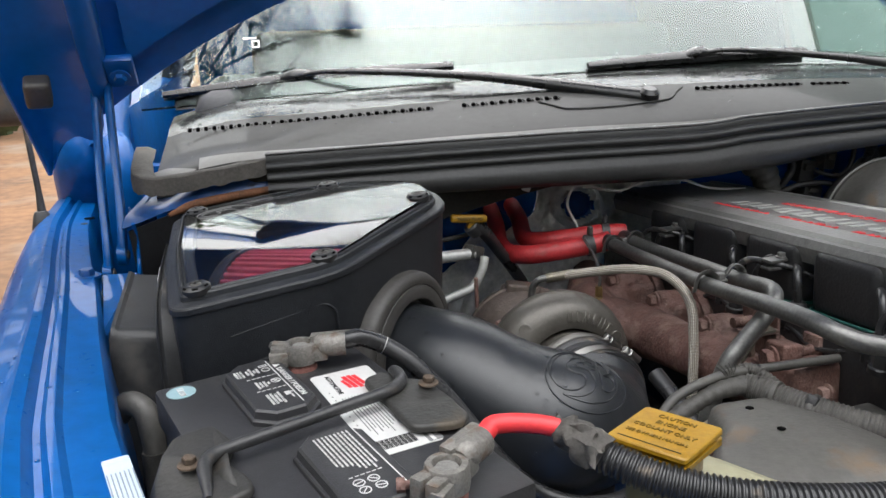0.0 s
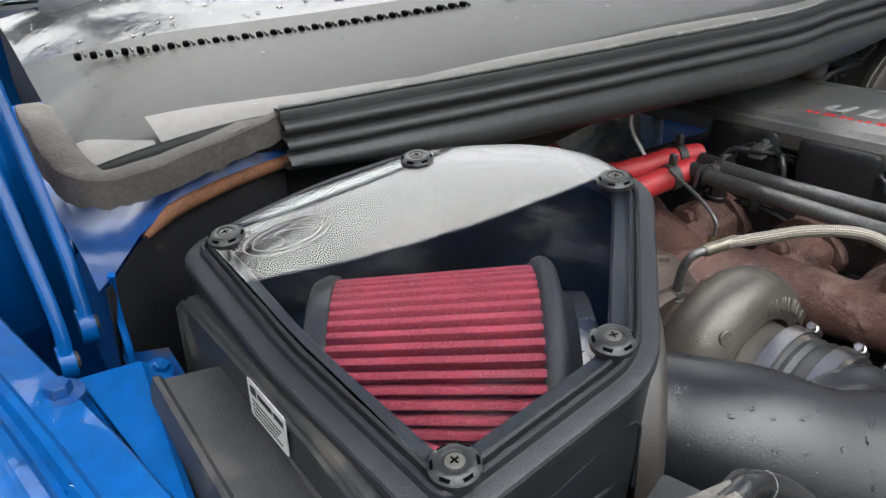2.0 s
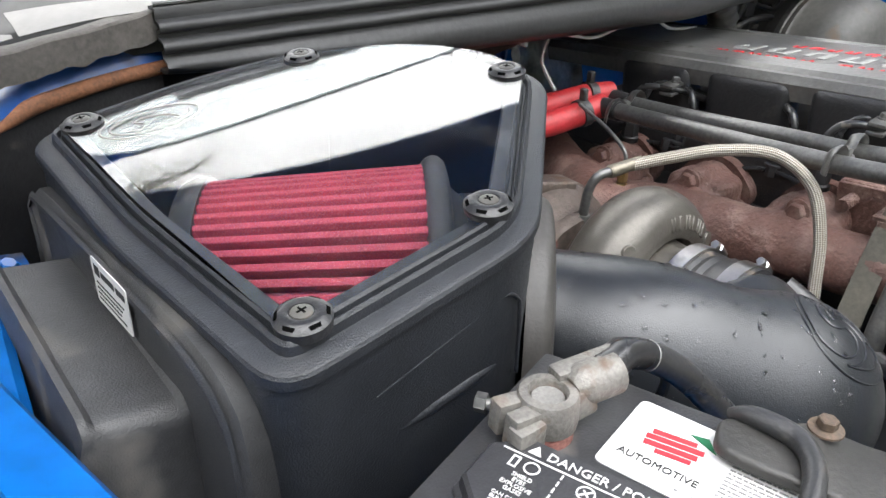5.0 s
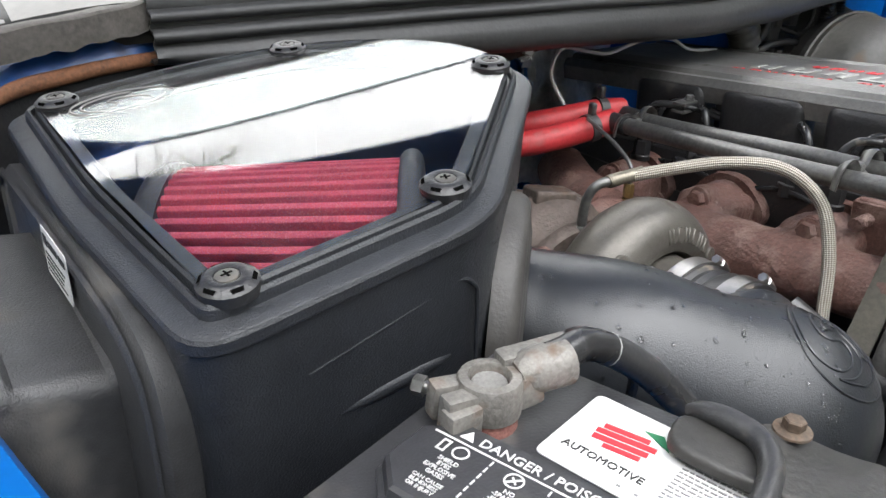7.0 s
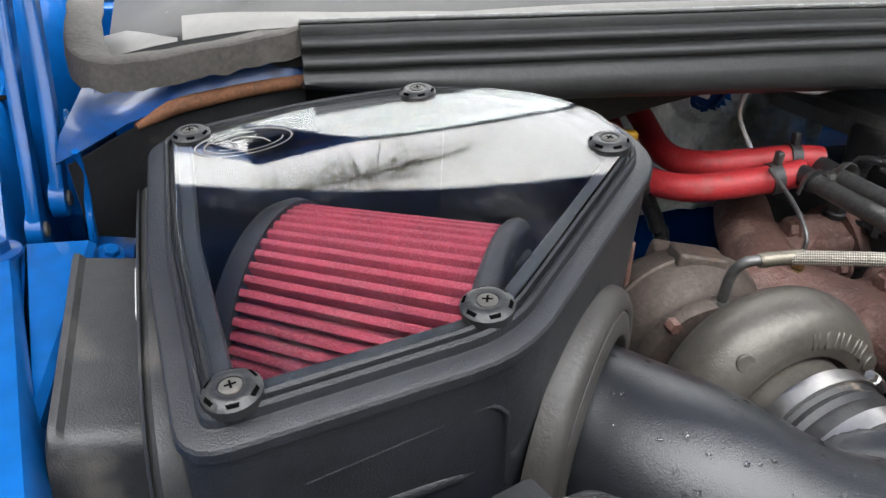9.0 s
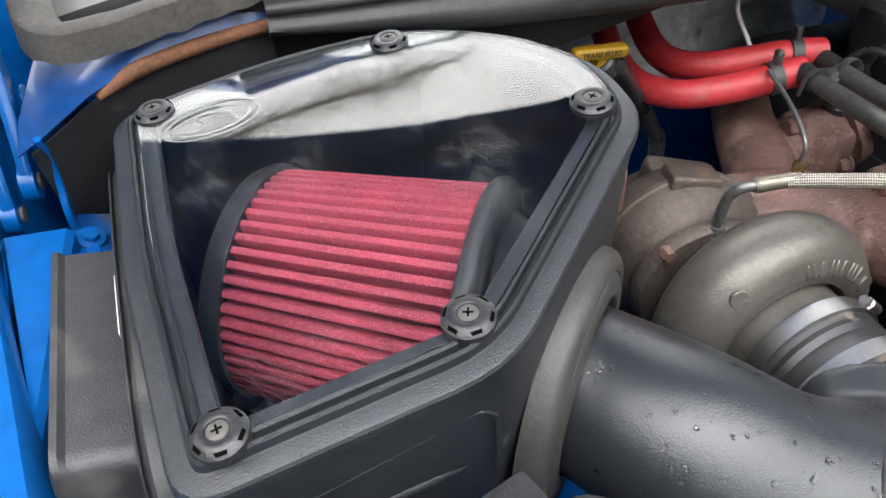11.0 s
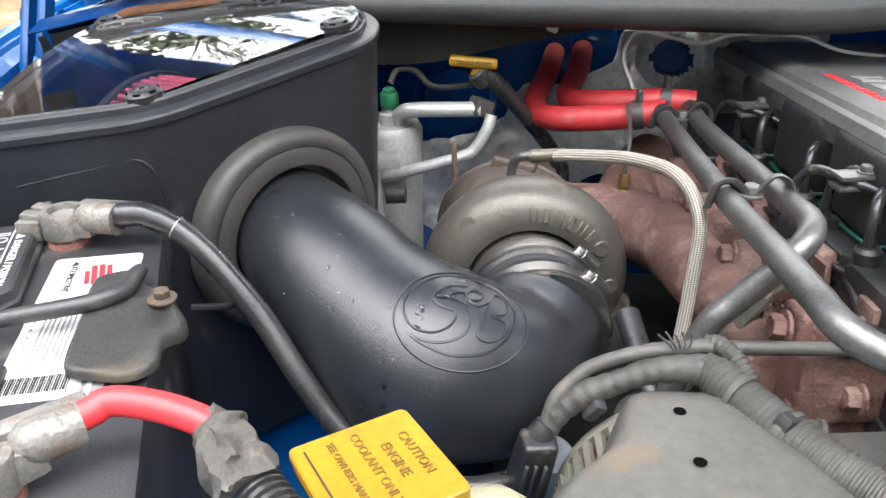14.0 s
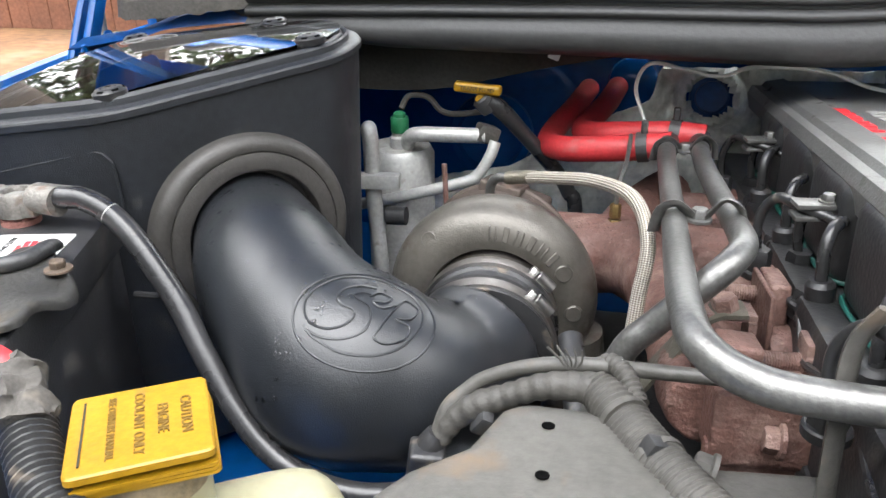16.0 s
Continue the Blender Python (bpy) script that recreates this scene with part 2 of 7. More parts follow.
M_FENCE = mat("red-brown stained boards", (0.20, 0.085, 0.05), 0.8, 0, 0.3, 3, 0.4, 60)
M_BRICK = mat("red brick", (0.34, 0.12, 0.075), 0.85, 0, 0.3, 8, 0.5, 120)
M_MORTAR = mat("grey mortar", (0.45, 0.42, 0.38), 0.9, 0, 0.15, 12, 0.4, 150)
M_BARK = mat("grey bark", (0.10, 0.085, 0.07), 0.9, 0, 0.35, 6, 0.8, 60)
M_LEAF = mat("dull green leaves", (0.06, 0.085, 0.035), 0.7, 0, 0.4, 2, 0)
M_SPRAY = mat("light green leaf sprays", (0.27, 0.29, 0.17), 0.7, 0, 0.3, 2, 0)
M_ACRYLIC = glass("clear acrylic", (0.93, 0.95, 0.96), 1.325, 0.004)
M_ACRYLIC.node_tree.nodes["Principled BSDF"].inputs["Specular Tint"].default_value = (0.76, 0.74, 0.69, 1)
# dust left in streaks by rain on the acrylic
an, al = M_ACRYLIC.node_tree.nodes, M_ACRYLIC.node_tree.links
aco, amap, afine, abig = (an.new("ShaderNode" + k) for k in ("TexCoord", "Mapping", "TexNoise", "TexNoise"))
amap.vector_type = "TEXTURE"
amap.inputs["Scale"].default_value, amap.inputs["Rotation"].default_value = (0.0007, 0.012, 0.01), (0, 0, radians(25))
al.new(aco.outputs["Object"], amap.inputs[0]), al.new(amap.outputs[0], afine.inputs["Vector"]), al.new(aco.outputs["Object"], abig.inputs["Vector"])
afine.inputs["Scale"].default_value, abig.inputs["Scale"].default_value = 1.0, 14.0
asum, athr, adust, amix = an.new("ShaderNodeMath"), an.new("ShaderNodeMapRange"), an.new("ShaderNodeBsdfDiffuse"), an.new("ShaderNodeMixShader")
asum.operation = "ADD"
al.new(afine.outputs["Fac"], asum.inputs[0]), al.new(abig.outputs["Fac"], asum.inputs[1])
athr.inputs["From Min"].default_value, athr.inputs["From Max"].default_value, athr.inputs["To Max"].default_value = 1.14, 1.36, 0.06
adust.inputs["Color"].default_value = (0.5, 0.5, 0.48, 1)
al.new(asum.outputs[0], athr.inputs["Value"]), al.new(athr.outputs[0], amix.inputs[0])
al.new(an["Principled BSDF"].outputs[0], amix.inputs[1]), al.new(adust.outputs[0], amix.inputs[2])
al.new(amix.outputs[0], an["Material Output"].inputs["Surface"])
M_WINDSCREEN = glass("laminated glass", (0.78, 0.90, 0.86), 1.355)
M_WINDSCREEN.node_tree.nodes["Principled BSDF"].inputs["Specular Tint"].default_value = (0.70, 0.81, 0.77, 1)
M_DASH = mat("dark dashboard vinyl", (0.04, 0.04, 0.042), 0.7, 0, 0.2, 10, 0.3, 300)
M_WATER = glass("rain water", (1, 1, 1), 1.33)

# ---- shapes ----


from mathutils.bvhtree import BVHTree


def thing(name, loc, label, category, group="", kind=""):
    ob = new(name)
    ob.empty_display_size = 0.02
    ob.location = loc
    return tagged(ob, label, category, group, kind)


def part(name, bm, material, parent=None, label="", angle=38):
    """Links a bmesh, given in world metres, as one mesh object under its thing or part."""
    me = bpy.data.meshes.new(name)
    bmesh.ops.recalc_face_normals(bm, faces=bm.faces)
    bm.to_mesh(me)
    bm.free()
    me.materials.append(material)
    me.polygons.foreach_set("use_smooth", [True] * len(me.polygons))
    me.set_sharp_from_angle(angle=radians(angle))
    ob = new(name, me)
    if parent:
        ob.parent = parent
        if parent.type == "EMPTY":
            ob.matrix_parent_inverse = Matrix.Translation(-parent.location)
    if label:
        ob["label"] = label
    return ob


def spline(pts, sub=6):
    """A smooth line through the points; values past the third ride along."""
    p = [np.array(q, float) for q in pts]
    if len(p) == 2 or sub == 1:
        return p
    p = [2 * p[0] - p[1]] + p + [2 * p[-1] - p[-2]]
    out = []
    for a, b, c, d in zip(p, p[1:], p[2:], p[3:]):
        for i in range(sub):
            t = i / sub
            out.append(0.5 * (2 * b + (c - a) * t + (2 * a - 5 * b + 4 * c - d) * t * t + (3 * b - a - 3 * c + d) * t ** 3))
    return out + [p[-2]]


def sweep(bm, pts, r, n=12, sub=6, cap=True, ripple=None, flat=1.0):
    """A tube along a smooth line. r: radius, or one for each point. ripple: (pitch, depth) of corrugations."""
    radii = r if isinstance(r, (list, tuple)) else [r] * len(pts)
    line = spline([(*p[:3], q) for p, q in zip(pts, radii)], sub)
    if ripple:
        seg = [0.0]
        for a, b in zip(line, line[1:]):
            seg.append(seg[-1] + float(np.linalg.norm(b[:3] - a[:3])))
        count = max(4, int(seg[-1] / ripple[0] * 4))
        stops = np.linspace(0, seg[-1], count)
        line = [np.array([np.interp(s, seg, [q[k] for q in line]) for k in range(4)]) for s in stops]
        for i, q in enumerate(line):
            q[3] -= ripple[1] * (0, 0, 1, 1)[i % 4]
    uv = bm.loops.layers.uv.verify()
    c = [Vector(q[:3]) for q in line]
    side, rings, run, runs = None, [], 0.0, []
    for i, q in enumerate(line):
        ahead = (c[min(i + 1, len(c) - 1)] - c[max(i - 1, 0)]).normalized()
        if side is None:
            side = ahead.orthogonal().normalized()
        side = (side - ahead * side.dot(ahead)).normalized()
        up = ahead.cross(side)
        run += (c[i] - c[i - 1]).length if i else 0
        runs.append(run)
        rings.append([bm.verts.new(c[i] + (side * math.cos(a) + up * math.sin(a) * flat) * q[3]) for a in (2 * math.pi * k / n for k in range(n))])
    for i in range(len(rings) - 1):
        for k in range(n):
            f = bm.faces.new((rings[i][k], rings[i][(k + 1) % n], rings[i + 1][(k + 1) % n], rings[i + 1][k]))
            for lp, (u, w) in zip(f.loops, ((runs[i], k), (runs[i], k + 1), (runs[i + 1], k + 1), (runs[i + 1], k))):
                lp[uv].uv = (u, w / n)
    if cap:
        bm.faces.new(rings[0][::-1]), bm.faces.new(rings[-1])
    return bm


def strip(pts, width, height, sub=5):
    """A flat strap of rounded box section along a line; height stands up."""
    line = [Vector(q[:3]) for q in spline(pts, sub)]
    rings = []
    for i, c in enumerate(line):
        a = (line[min(i + 1, len(line) - 1)] - line[max(i - 1, 0)]).normalized()
        s = a.cross(Vector((0, 0, 1))).normalized()
        u = s.cross(a)
        rings.append([c + s * x * width / 2 + u * z * height / 2 for x, z in ((-1, -0.7), (-0.6, -1), (0.6, -1), (1, -0.7), (1, 0.7), (0.6, 1), (-0.6, 1), (-1, 0.7))])
    return loft(bmesh.new(), rings, True, True)


def tube(pts, r, n=12, sub=6, **k):
    return sweep(bmesh.new(), pts, r, n, sub, **k)


def frame_to(origin, axis, up=(0, 0, 1)):
    """The matrix whose z lies along axis."""
    z = Vector(axis).normalized()
    u = Vector(up)
    if abs(z.dot(u.normalized())) > 0.99:
        u = Vector((0, 1, 0))
    x = u.cross(z).normalized()
    y = z.cross(x)
    return Matrix.Translation(origin) @ Matrix((x, y, z)).transposed().to_4x4()


def lathe(bm, profile, m, n=32, closed=False, wobble=None):
    """Turns (radius, height) pairs round m's z axis."""
    rings = []
    for r, h in profile:
        ring = []
        for k in range(n):
            a = 2 * math.pi * k / n
            q = r * (wobble(a, h) if wobble else 1)
            ring.append(bm.verts.new(m @ Vector((q * math.cos(a), q * math.sin(a), h))))
        rings.append(ring)
    pairs = list(zip(rings, rings[1:])) + ([(rings[-1], rings[0])] if closed else [])
    for a, b in pairs:
        for k in range(n):
            bm.faces.new((a[k], a[(k + 1) % n], b[(k + 1) % n], b[k]))
    if not closed:
        bm.faces.new(rings[0][::-1]), bm.faces.new(rings[-1])
    return bm


def turned(profile, origin, axis, n=32, **k):
    return lathe(bmesh.new(), profile, frame_to(origin, axis), n, **k)


def rbox(bm, centre, size, turn=(0, 0, 0), bevel=0.003, segments=2, taper=1.0):
    m = pose(*centre, *turn)
    made = bmesh.ops.create_cube(bm, size=1)["verts"]
    for v in made:
        k = taper if v.co.z > 0 else 1
        v.co = m @ Vector((v.co.x * size[0] * k, v.co.y * size[1] * k, v.co.z * size[2]))
    if bevel:
        edges = {e for v in made for e in v.link_edges}
        bmesh.ops.bevel(bm, geom=list(edges), offset=bevel, segments=segments, profile=0.6, affect="EDGES")
    return bm


def block(centre, size, turn=(0, 0, 0), bevel=0.003, segments=2, taper=1.0):
    return rbox(bmesh.new(), centre, size, turn, bevel, segments, taper)


def rounded(corners, sub=5):
    """A closed outline from (x, y, radius) corners."""
    out, n = [], len(corners)
    for i in range(n):
        p, q, s = (Vector(corners[j % n][:2]) for j in (i - 1, i, i + 1))
        r = corners[i][2]
        a, b = (p - q), (s - q)
        k = min(r, a.length * 0.49, b.length * 0.49)
        a, b = q + a.normalized() * k, q + b.normalized() * k
        for j in range(sub + 1):
            t = j / sub
            out.append(a * (1 - t) ** 2 + q * 2 * t * (1 - t) + b * t * t)
    return out


def inset(outline, d):
    """The outline moved inwards by d; it runs anticlockwise."""
    n, out = len(outline), []
    for i in range(n):
        e = outline[(i + 1) % n] - outline[i - 1]
        e.normalize()
        out.append(outline[i] + Vector((-e.y, e.x)) * d)
    return out


def loft(bm, rings, cap0=False, cap1=False, close=False):
    vs = [[bm.verts.new(p) for p in ring] for ring in rings]
    n = len(vs[0])
    for a, b in list(zip(vs, vs[1:])) + ([(vs[-1], vs[0])] if close else []):
        for k in range(n):
            bm.faces.new((a[k], a[(k + 1) % n], b[(k + 1) % n], b[k]))
    if cap0:
        bm.faces.new(vs[0][::-1])
    if cap1:
        bm.faces.new(vs[-1])
    return bm


def slab(bm, outline, m, thick, bevel=0.0):
    """A plate with this outline in m's xy plane, from z = 0 up."""
    rings = [[m @ Vector((p[0], p[1], 0)) for p in outline]]
    if bevel:
        rings.append([m @ Vector((p[0], p[1], thick - bevel)) for p in outline])
        rings.append([m @ Vector((p[0], p[1], thick)) for p in inset([Vector(p[:2]) for p in outline], bevel)])
    else:
        rings.append([m @ Vector((p[0], p[1], thick)) for p in outline])
    return loft(bm, rings, True, True)


def sheet(bm, grid, thick=0.0):
    """A surface from a grid of points, given thickness along its normals when asked."""
    vs = [[bm.verts.new(p) for p in row] for row in grid]
    faces = [bm.faces.new((a[k], a[k + 1], b[k + 1], b[k])) for a, b in zip(vs, vs[1:]) for k in range(len(a) - 1)]
    if thick:
        bmesh.ops.recalc_face_normals(bm, faces=faces)
        bmesh.ops.solidify(bm, geom=faces, thickness=thick)
    return bm


def blended(bm, voxel, rounds):
    """The shape of a bmesh as one even, smoothed skin."""
    me = bpy.data.meshes.new("tmp")
    bm.to_mesh(me)
    bm.free()
    tmp = new("tmp", me)
    rm = tmp.modifiers.new("remesh", "REMESH")
    rm.mode, rm.voxel_size = "VOXEL", voxel
    sm = tmp.modifiers.new("smooth", "SMOOTH")
    sm.iterations, sm.factor = rounds, 0.5
    dg = bpy.context.evaluated_depsgraph_get()
    out = bmesh.new()
    out.from_mesh(bpy.data.meshes.new_from_object(tmp.evaluated_get(dg)))
    bpy.data.objects.remove(tmp)
    return out


def hexhead(bm, centre, axis, r, h, washer=0.0):
    m = frame_to(centre, axis)
    if washer:
        lathe(bm, [(washer, 0), (washer, h * 0.22), (washer * 0.9, h * 0.28)], m, 18)
    lathe(bm, [(r, 0), (r, h * 0.85), (r * 0.85, h)], m, 6)
    return bm


def words(text, size, m, depth=0.0004):
    """The words as a mesh in m's xy plane, centred."""
    cu = bpy.data.curves.new("words", "FONT")
    cu.body, cu.size, cu.extrude, cu.align_x, cu.align_y = text, size, depth, "CENTER", "CENTER"
    cu.resolution_u = 2
    tmp = bpy.data.objects.new("words", cu)
    me = bpy.data.meshes.new_from_object(tmp)
    bm = bmesh.new()
    bm.from_mesh(me)
    bm.transform(m)
    bpy.data.objects.remove(tmp)
    return bm


def bars(m, rows, depth=0.0003):
    """Lines of print that cannot be read, as bars (x, y, width, height) in m's plane."""
    bm = bmesh.new()
    for x, y, w, h in rows:
        loft(bm, [[m @ Vector((x + a * w / 2, y + b * h / 2, z)) for a, b in ((-1, -1), (1, -1), (1, 1), (-1, 1))] for z in (0, depth)], True, True)
    return bm


def print_rows(x0, y0, width, lines, pitch, height, rng, gap=0.25):
    """Broken bars that fill lines of print."""
    out = []
    for i in range(lines):
        x = x0
        end = x0 + width * rng.uniform(0.75, 1.0)
        while x < end:
            w = rng.uniform(1.5, 5) * height
            out.append((x + w / 2, y0 - i * pitch, w, height))
            x += w + height * 0.8
    return out

# ---- ground and surroundings ----
rng = random.Random(7)
bm = bmesh.new()
grid = []
for j in range(81):
    y = -60 + 160 * j / 80
    grid.append([(x, y, 0.05 * noise.noise((x * 0.5, y * 0.5, 0))) for x in (-70 + 140 * i / 80 for i in range(81))])
tagged(part("ground", sheet(bm, grid), M_SOIL), "wet orange clay yard strewn with leaf litter", "ground", kind="structure")

fence = thing("fence", (-9, 9, 0), "red-brown stained board fence behind the yard", "fence")
for i in range(34):
    w = 0.29
    h = 1.9 + rng.uniform(-0.02, 0.02)
    part("board", block((-14 + i * 0.3, 9 + rng.uniform(-0.01, 0.01), h / 2), (w, 0.025, h), bevel=0.004, segments=1), M_FENCE, fence)
for z in (0.4, 1.5):
    part("rail", block((-9, 9.05, z), (10.3, 0.05, 0.09), bevel=0.004, segments=1), M_FENCE, fence)

house = thing("brick_building", (13.6, 9, 0), "red brick building wall behind the truck", "building")
part("wall", block((13.6, 9.4, 1.6), (8, 0.5, 3.2), bevel=0.01), M_MORTAR, house)
brick_me = None
for row in range(26):
    for k in range(11):
        if brick_me is None:
            first = part("brick", block((0, 0, 0), (0.215, 0.03, 0.065), bevel=0.004, segments=1), M_BRICK, house)
            brick_me = first.data
            ob = first
        else:
            ob = new("brick", brick_me)
            ob.parent = house
            ob.matrix_parent_inverse = Matrix.Translation(-house.location)
        ob.location = (9.8 + k * 0.225 + (row % 2) * 0.11, 9.145, 0.75 + row * 0.075)
bm = bmesh.new()
for row in range(40):
    for k in range(36):
        x, z = 9.8 + k * 0.225 + (row % 2) * 0.11, 0.06 + row * 0.075
        if (k < 11 and 9.1 < row < 35.5) or x > 17.3:
            continue
        rbox(bm, (x, 9.145, z - 0.03 if row < 9.5 else z), (0.215, 0.03, 0.065), bevel=0)
tagged(part("brickwork", bm, M_BRICK, house), kind="stuff")
bm = bmesh.new()
rbox(bm, (13.6, 9.3, 3.3), (8.6, 1.2, 0.2), bevel=0.02)
part("eaves", bm, M_FENCE, house)


def tree(x, y, height, leafy, seed, label):
    r = random.Random(seed)
    t = thing("tree", (x, y, 0), label, "tree", "trees round the yard")
    wood, leaf = bmesh.new(), bmesh.new()

    def limb(p, d, length, rad, level):
        pts, q = [p], Vector(p)
        for _ in range(3):
            d = (d + Vector((r.uniform(-1, 1), r.uniform(-1, 1), r.uniform(-0.4, 0.7))) * 0.22).normalized()
            q = q + d * length / 3
            pts.append(tuple(q))
        sweep(wood, pts, [rad, rad * 0.85, rad * 0.7, rad * 0.5], 6 if level < 2 else 4, 2)
        if level >= 4 or (level >= 3 and not leafy and r.random() < 0.3):
            if r.random() < leafy:
                for _ in range(16):
                    c = q + Vector((r.gauss(0, 1), r.gauss(0, 1), r.gauss(0, 1))) * 0.22
                    a = Vector((r.uniform(-1, 1), r.uniform(-1, 1), r.uniform(-1, 1))).normalized() * 0.09
                    b = a.orthogonal().normalized() * 0.05
                    leaf.faces.new([leaf.verts.new(c + k) for k in (a, b, -a, -b)])
            return
        for i in range(3 if level else 6):
            k = r.uniform(0.35, 1.0)
            base = Vector(pts[0]).lerp(q, k) if level == 0 else Vector(pts[r.choice((1, 2, 3))])
            nd = (d + Vector((r.uniform(-1, 1), r.uniform(-1, 1), r.uniform(-0.2, 0.6))) * 0.95).normalized()
            limb(tuple(base), nd, length * r.uniform(0.5, 0.72), rad * 0.5, level + 1)

    limb((x, y, 0), Vector((0, 0, 1)), height * 0.5, height * 0.016, 0)
    part("trunk", wood, M_BARK, t)
    if len(leaf.faces):
        me_ob = part("crown", leaf, M_LEAF, t)
    return t


BARE, GREEN = "bare winter tree with thin grey branches", "tall tree with dull green leaves"
tree(-4.5, -9, 11, 0.0, 1, BARE)
tree(-2.4, -11, 12, 0.7, 2, GREEN)
tree(-8, -12, 12, 0.1, 3, BARE)
tree(-9, 13, 13, 0.6, 4, GREEN)


def overhanging_tree():
    """A tall tree left of the cab whose boughs reach over the truck."""
    r = random.Random(21)
    t = thing("tree", (-5.2, 5.6, 0), "tall tree with leafy boughs hanging over the truck", "tree", "trees round the yard")
    wood, leaf = bmesh.new(), bmesh.new()
    sweep(wood, [(-5.2, 5.6, 0), (-5.1, 5.6, 4), (-5.0, 5.4, 8), (-4.7, 5.3, 12)], [0.24, 0.2, 0.15, 0.05], 10, 4)

    def bough(pts, rad, first, reach, twigs, leaves, size):
        line = [Vector(q[:3]) for q in spline(pts, 8)]
        sweep(wood, pts, [rad * (1 - 0.8 * k / (len(pts) - 1)) for k in range(len(pts))], 6, 5)
        for k in range(twigs):
            f = first + (1 - first) * r.random()
            p = line[int(f * (len(line) - 1))]
            d = Vector((r.gauss(0.3, 1), r.gauss(0, 1), r.gauss(-0.1, 0.7))).normalized() * reach * r.uniform(0.4, 1)
            q = p + d + Vector((0, 0, -0.1 * reach))
            sweep(wood, [p, p.lerp(q, 0.5) + Vector((r.gauss(0, 0.05), r.gauss(0, 0.05), 0.06)), q], [0.008, 0.006, 0.003], 4, 3)
            for _ in range(leaves):
                c = p.lerp(q, r.uniform(0.2, 1.1)) + Vector((r.gauss(0, 1), r.gauss(0, 1), r.gauss(0, 1))) * 0.14 * reach
                a = Vector((r.uniform(-1, 1), r.uniform(-1, 1), r.uniform(-1, 0.5))).normalized() * size * r.uniform(0.6, 1.2)
                b = a.orthogonal().normalized() * size * 0.35
                leaf.faces.new([leaf.verts.new(c + k_) for k_ in (a, b, -a, -b)])

    bough([(-5.05, 5.6, 4.6), (-3.0, 6.2, 5.1), (-0.9, 6.6, 5.1), (0.4, 6.8, 5.25), (1.6, 7.0, 5.35)], 0.05, 0.40, 0.80, 120, 28, 0.040)
    bough([(-5.0, 5.4, 7.6), (-3.6, 4.9, 8.6), (-2.2, 4.4, 9.1), (-1.2, 4.1, 9.3), (-0.5, 3.9, 9.2)], 0.026, 0.35, 0.8, 70, 20, 0.045)
    bough([(-3.4, 4.85, 8.7), (-2.6, 4.9, 8.9), (-1.8, 5.0, 9.3), (-1.1, 4.8, 9.6)], 0.014, 0.3, 0.6, 30, 16, 0.045)
    for k in range(9):
        z = r.uniform(6, 11)
        bough([(-5, 5.4, z), (-5 + r.uniform(0.5, 1.5), 5.4 + r.uniform(-1.5, 1.5), z + 1.2), (-5 + r.uniform(1.0, 3.6), 5.0 + r.uniform(-2, 1.5), z + r.uniform(0.5, 2.2))], 0.05, 0.3, 0.7, 9, 6, 0.06)
    part("trunk", wood, M_BARK, t)
    part("crown", leaf, M_SPRAY, t)


overhanging_tree()
tree(-4.6, 8.6, 13, 0.35, 31, GREEN)
tree(-6.6, 6.4, 12, 0.5, 32, GREEN)
tree(-4.6, 2.9, 12, 0.3, 33, BARE)
tree(14, 17, 14, 0.7, 5, GREEN)
tree(-7, 17, 12, 0.3, 6, BARE)
tree(10, 22, 13, 0.6, 8, GREEN)

# ring of leaves added out of view to block low sky, lower in front
blocker_rng = np.random.default_rng(5)
count = 19000
ang = np.radians(blocker_rng.uniform(100, 372, count))
dist = blocker_rng.uniform(6.0, 9.0, count) + np.where(ang < np.radians(165), 8.0, 0.0)
top = (6.3 + 1.1 * np.sin(ang * 9) + 0.7 * np.sin(ang * 23 + 1)) * (1 - 0.62 * np.exp(-((ang - np.radians(268)) / 0.42) ** 2))
cen = np.stack([0.7 + np.cos(ang) * dist, 0.3 + np.sin(ang) * dist, blocker_rng.uniform(0, 1, count) ** 0.8 * top], 1)
da = blocker_rng.normal(0, 1, (count, 3))
da /= np.linalg.norm(da, axis=1)[:, None]
db = np.cross(da, blocker_rng.normal(0, 1, (count, 3)))
db /= np.linalg.norm(db, axis=1)[:, None]
half = blocker_rng.uniform(0.14, 0.30, (count, 1))
corners = np.stack([cen + da * half, cen + db * half * 0.6, cen - da * half, cen - db * half * 0.6], 1).reshape(-1, 3)
me = bpy.data.meshes.new("woods")
me.from_pydata(corners.tolist(), [], np.arange(count * 4).reshape(-1, 4).tolist())
me.materials.append(M_LEAF)
tagged(new("woods", me), "unseen ring of dark leaves added to block low sky", "woods", kind="stuff")

# ---- the truck ----
CX = 0.72
truck = thing("pickup_truck", (CX, 1.2, 0), "blue pickup truck with its hood raised, wet with rain", "truck")


def lerp_table(x, table):
    return float(np.interp(x, [a for a, _ in table], [b for _, b in table]))


EDGE = ((-0.35, 0.12), (0.0, 0.045), (0.2, -0.003), (0.404, -0.066), (0.475, -0.088), (0.53, -0.104), (0.68, -0.137), (0.855, -0.171), (1.0, -0.203), (1.15, -0.232), (1.45, -0.262))
SECTION = ((0.004, -0.03), (0.0, -0.004), (-0.003, 0.0), (-0.03, 0.002), (-0.034, 0.007), (-0.039, 0.007), (-0.043, 0.001), (-0.047, 0.001), (-0.052, 0.010), (-0.060, 0.013), (-0.068, 0.008), (-0.080, 0.006), (-0.098, -0.004), (-0.114, -0.024), (-0.125, -0.06), (-0.133, -0.12), (-0.137, -0.22), (-0.14, -0.42), (-0.13, -0.62))


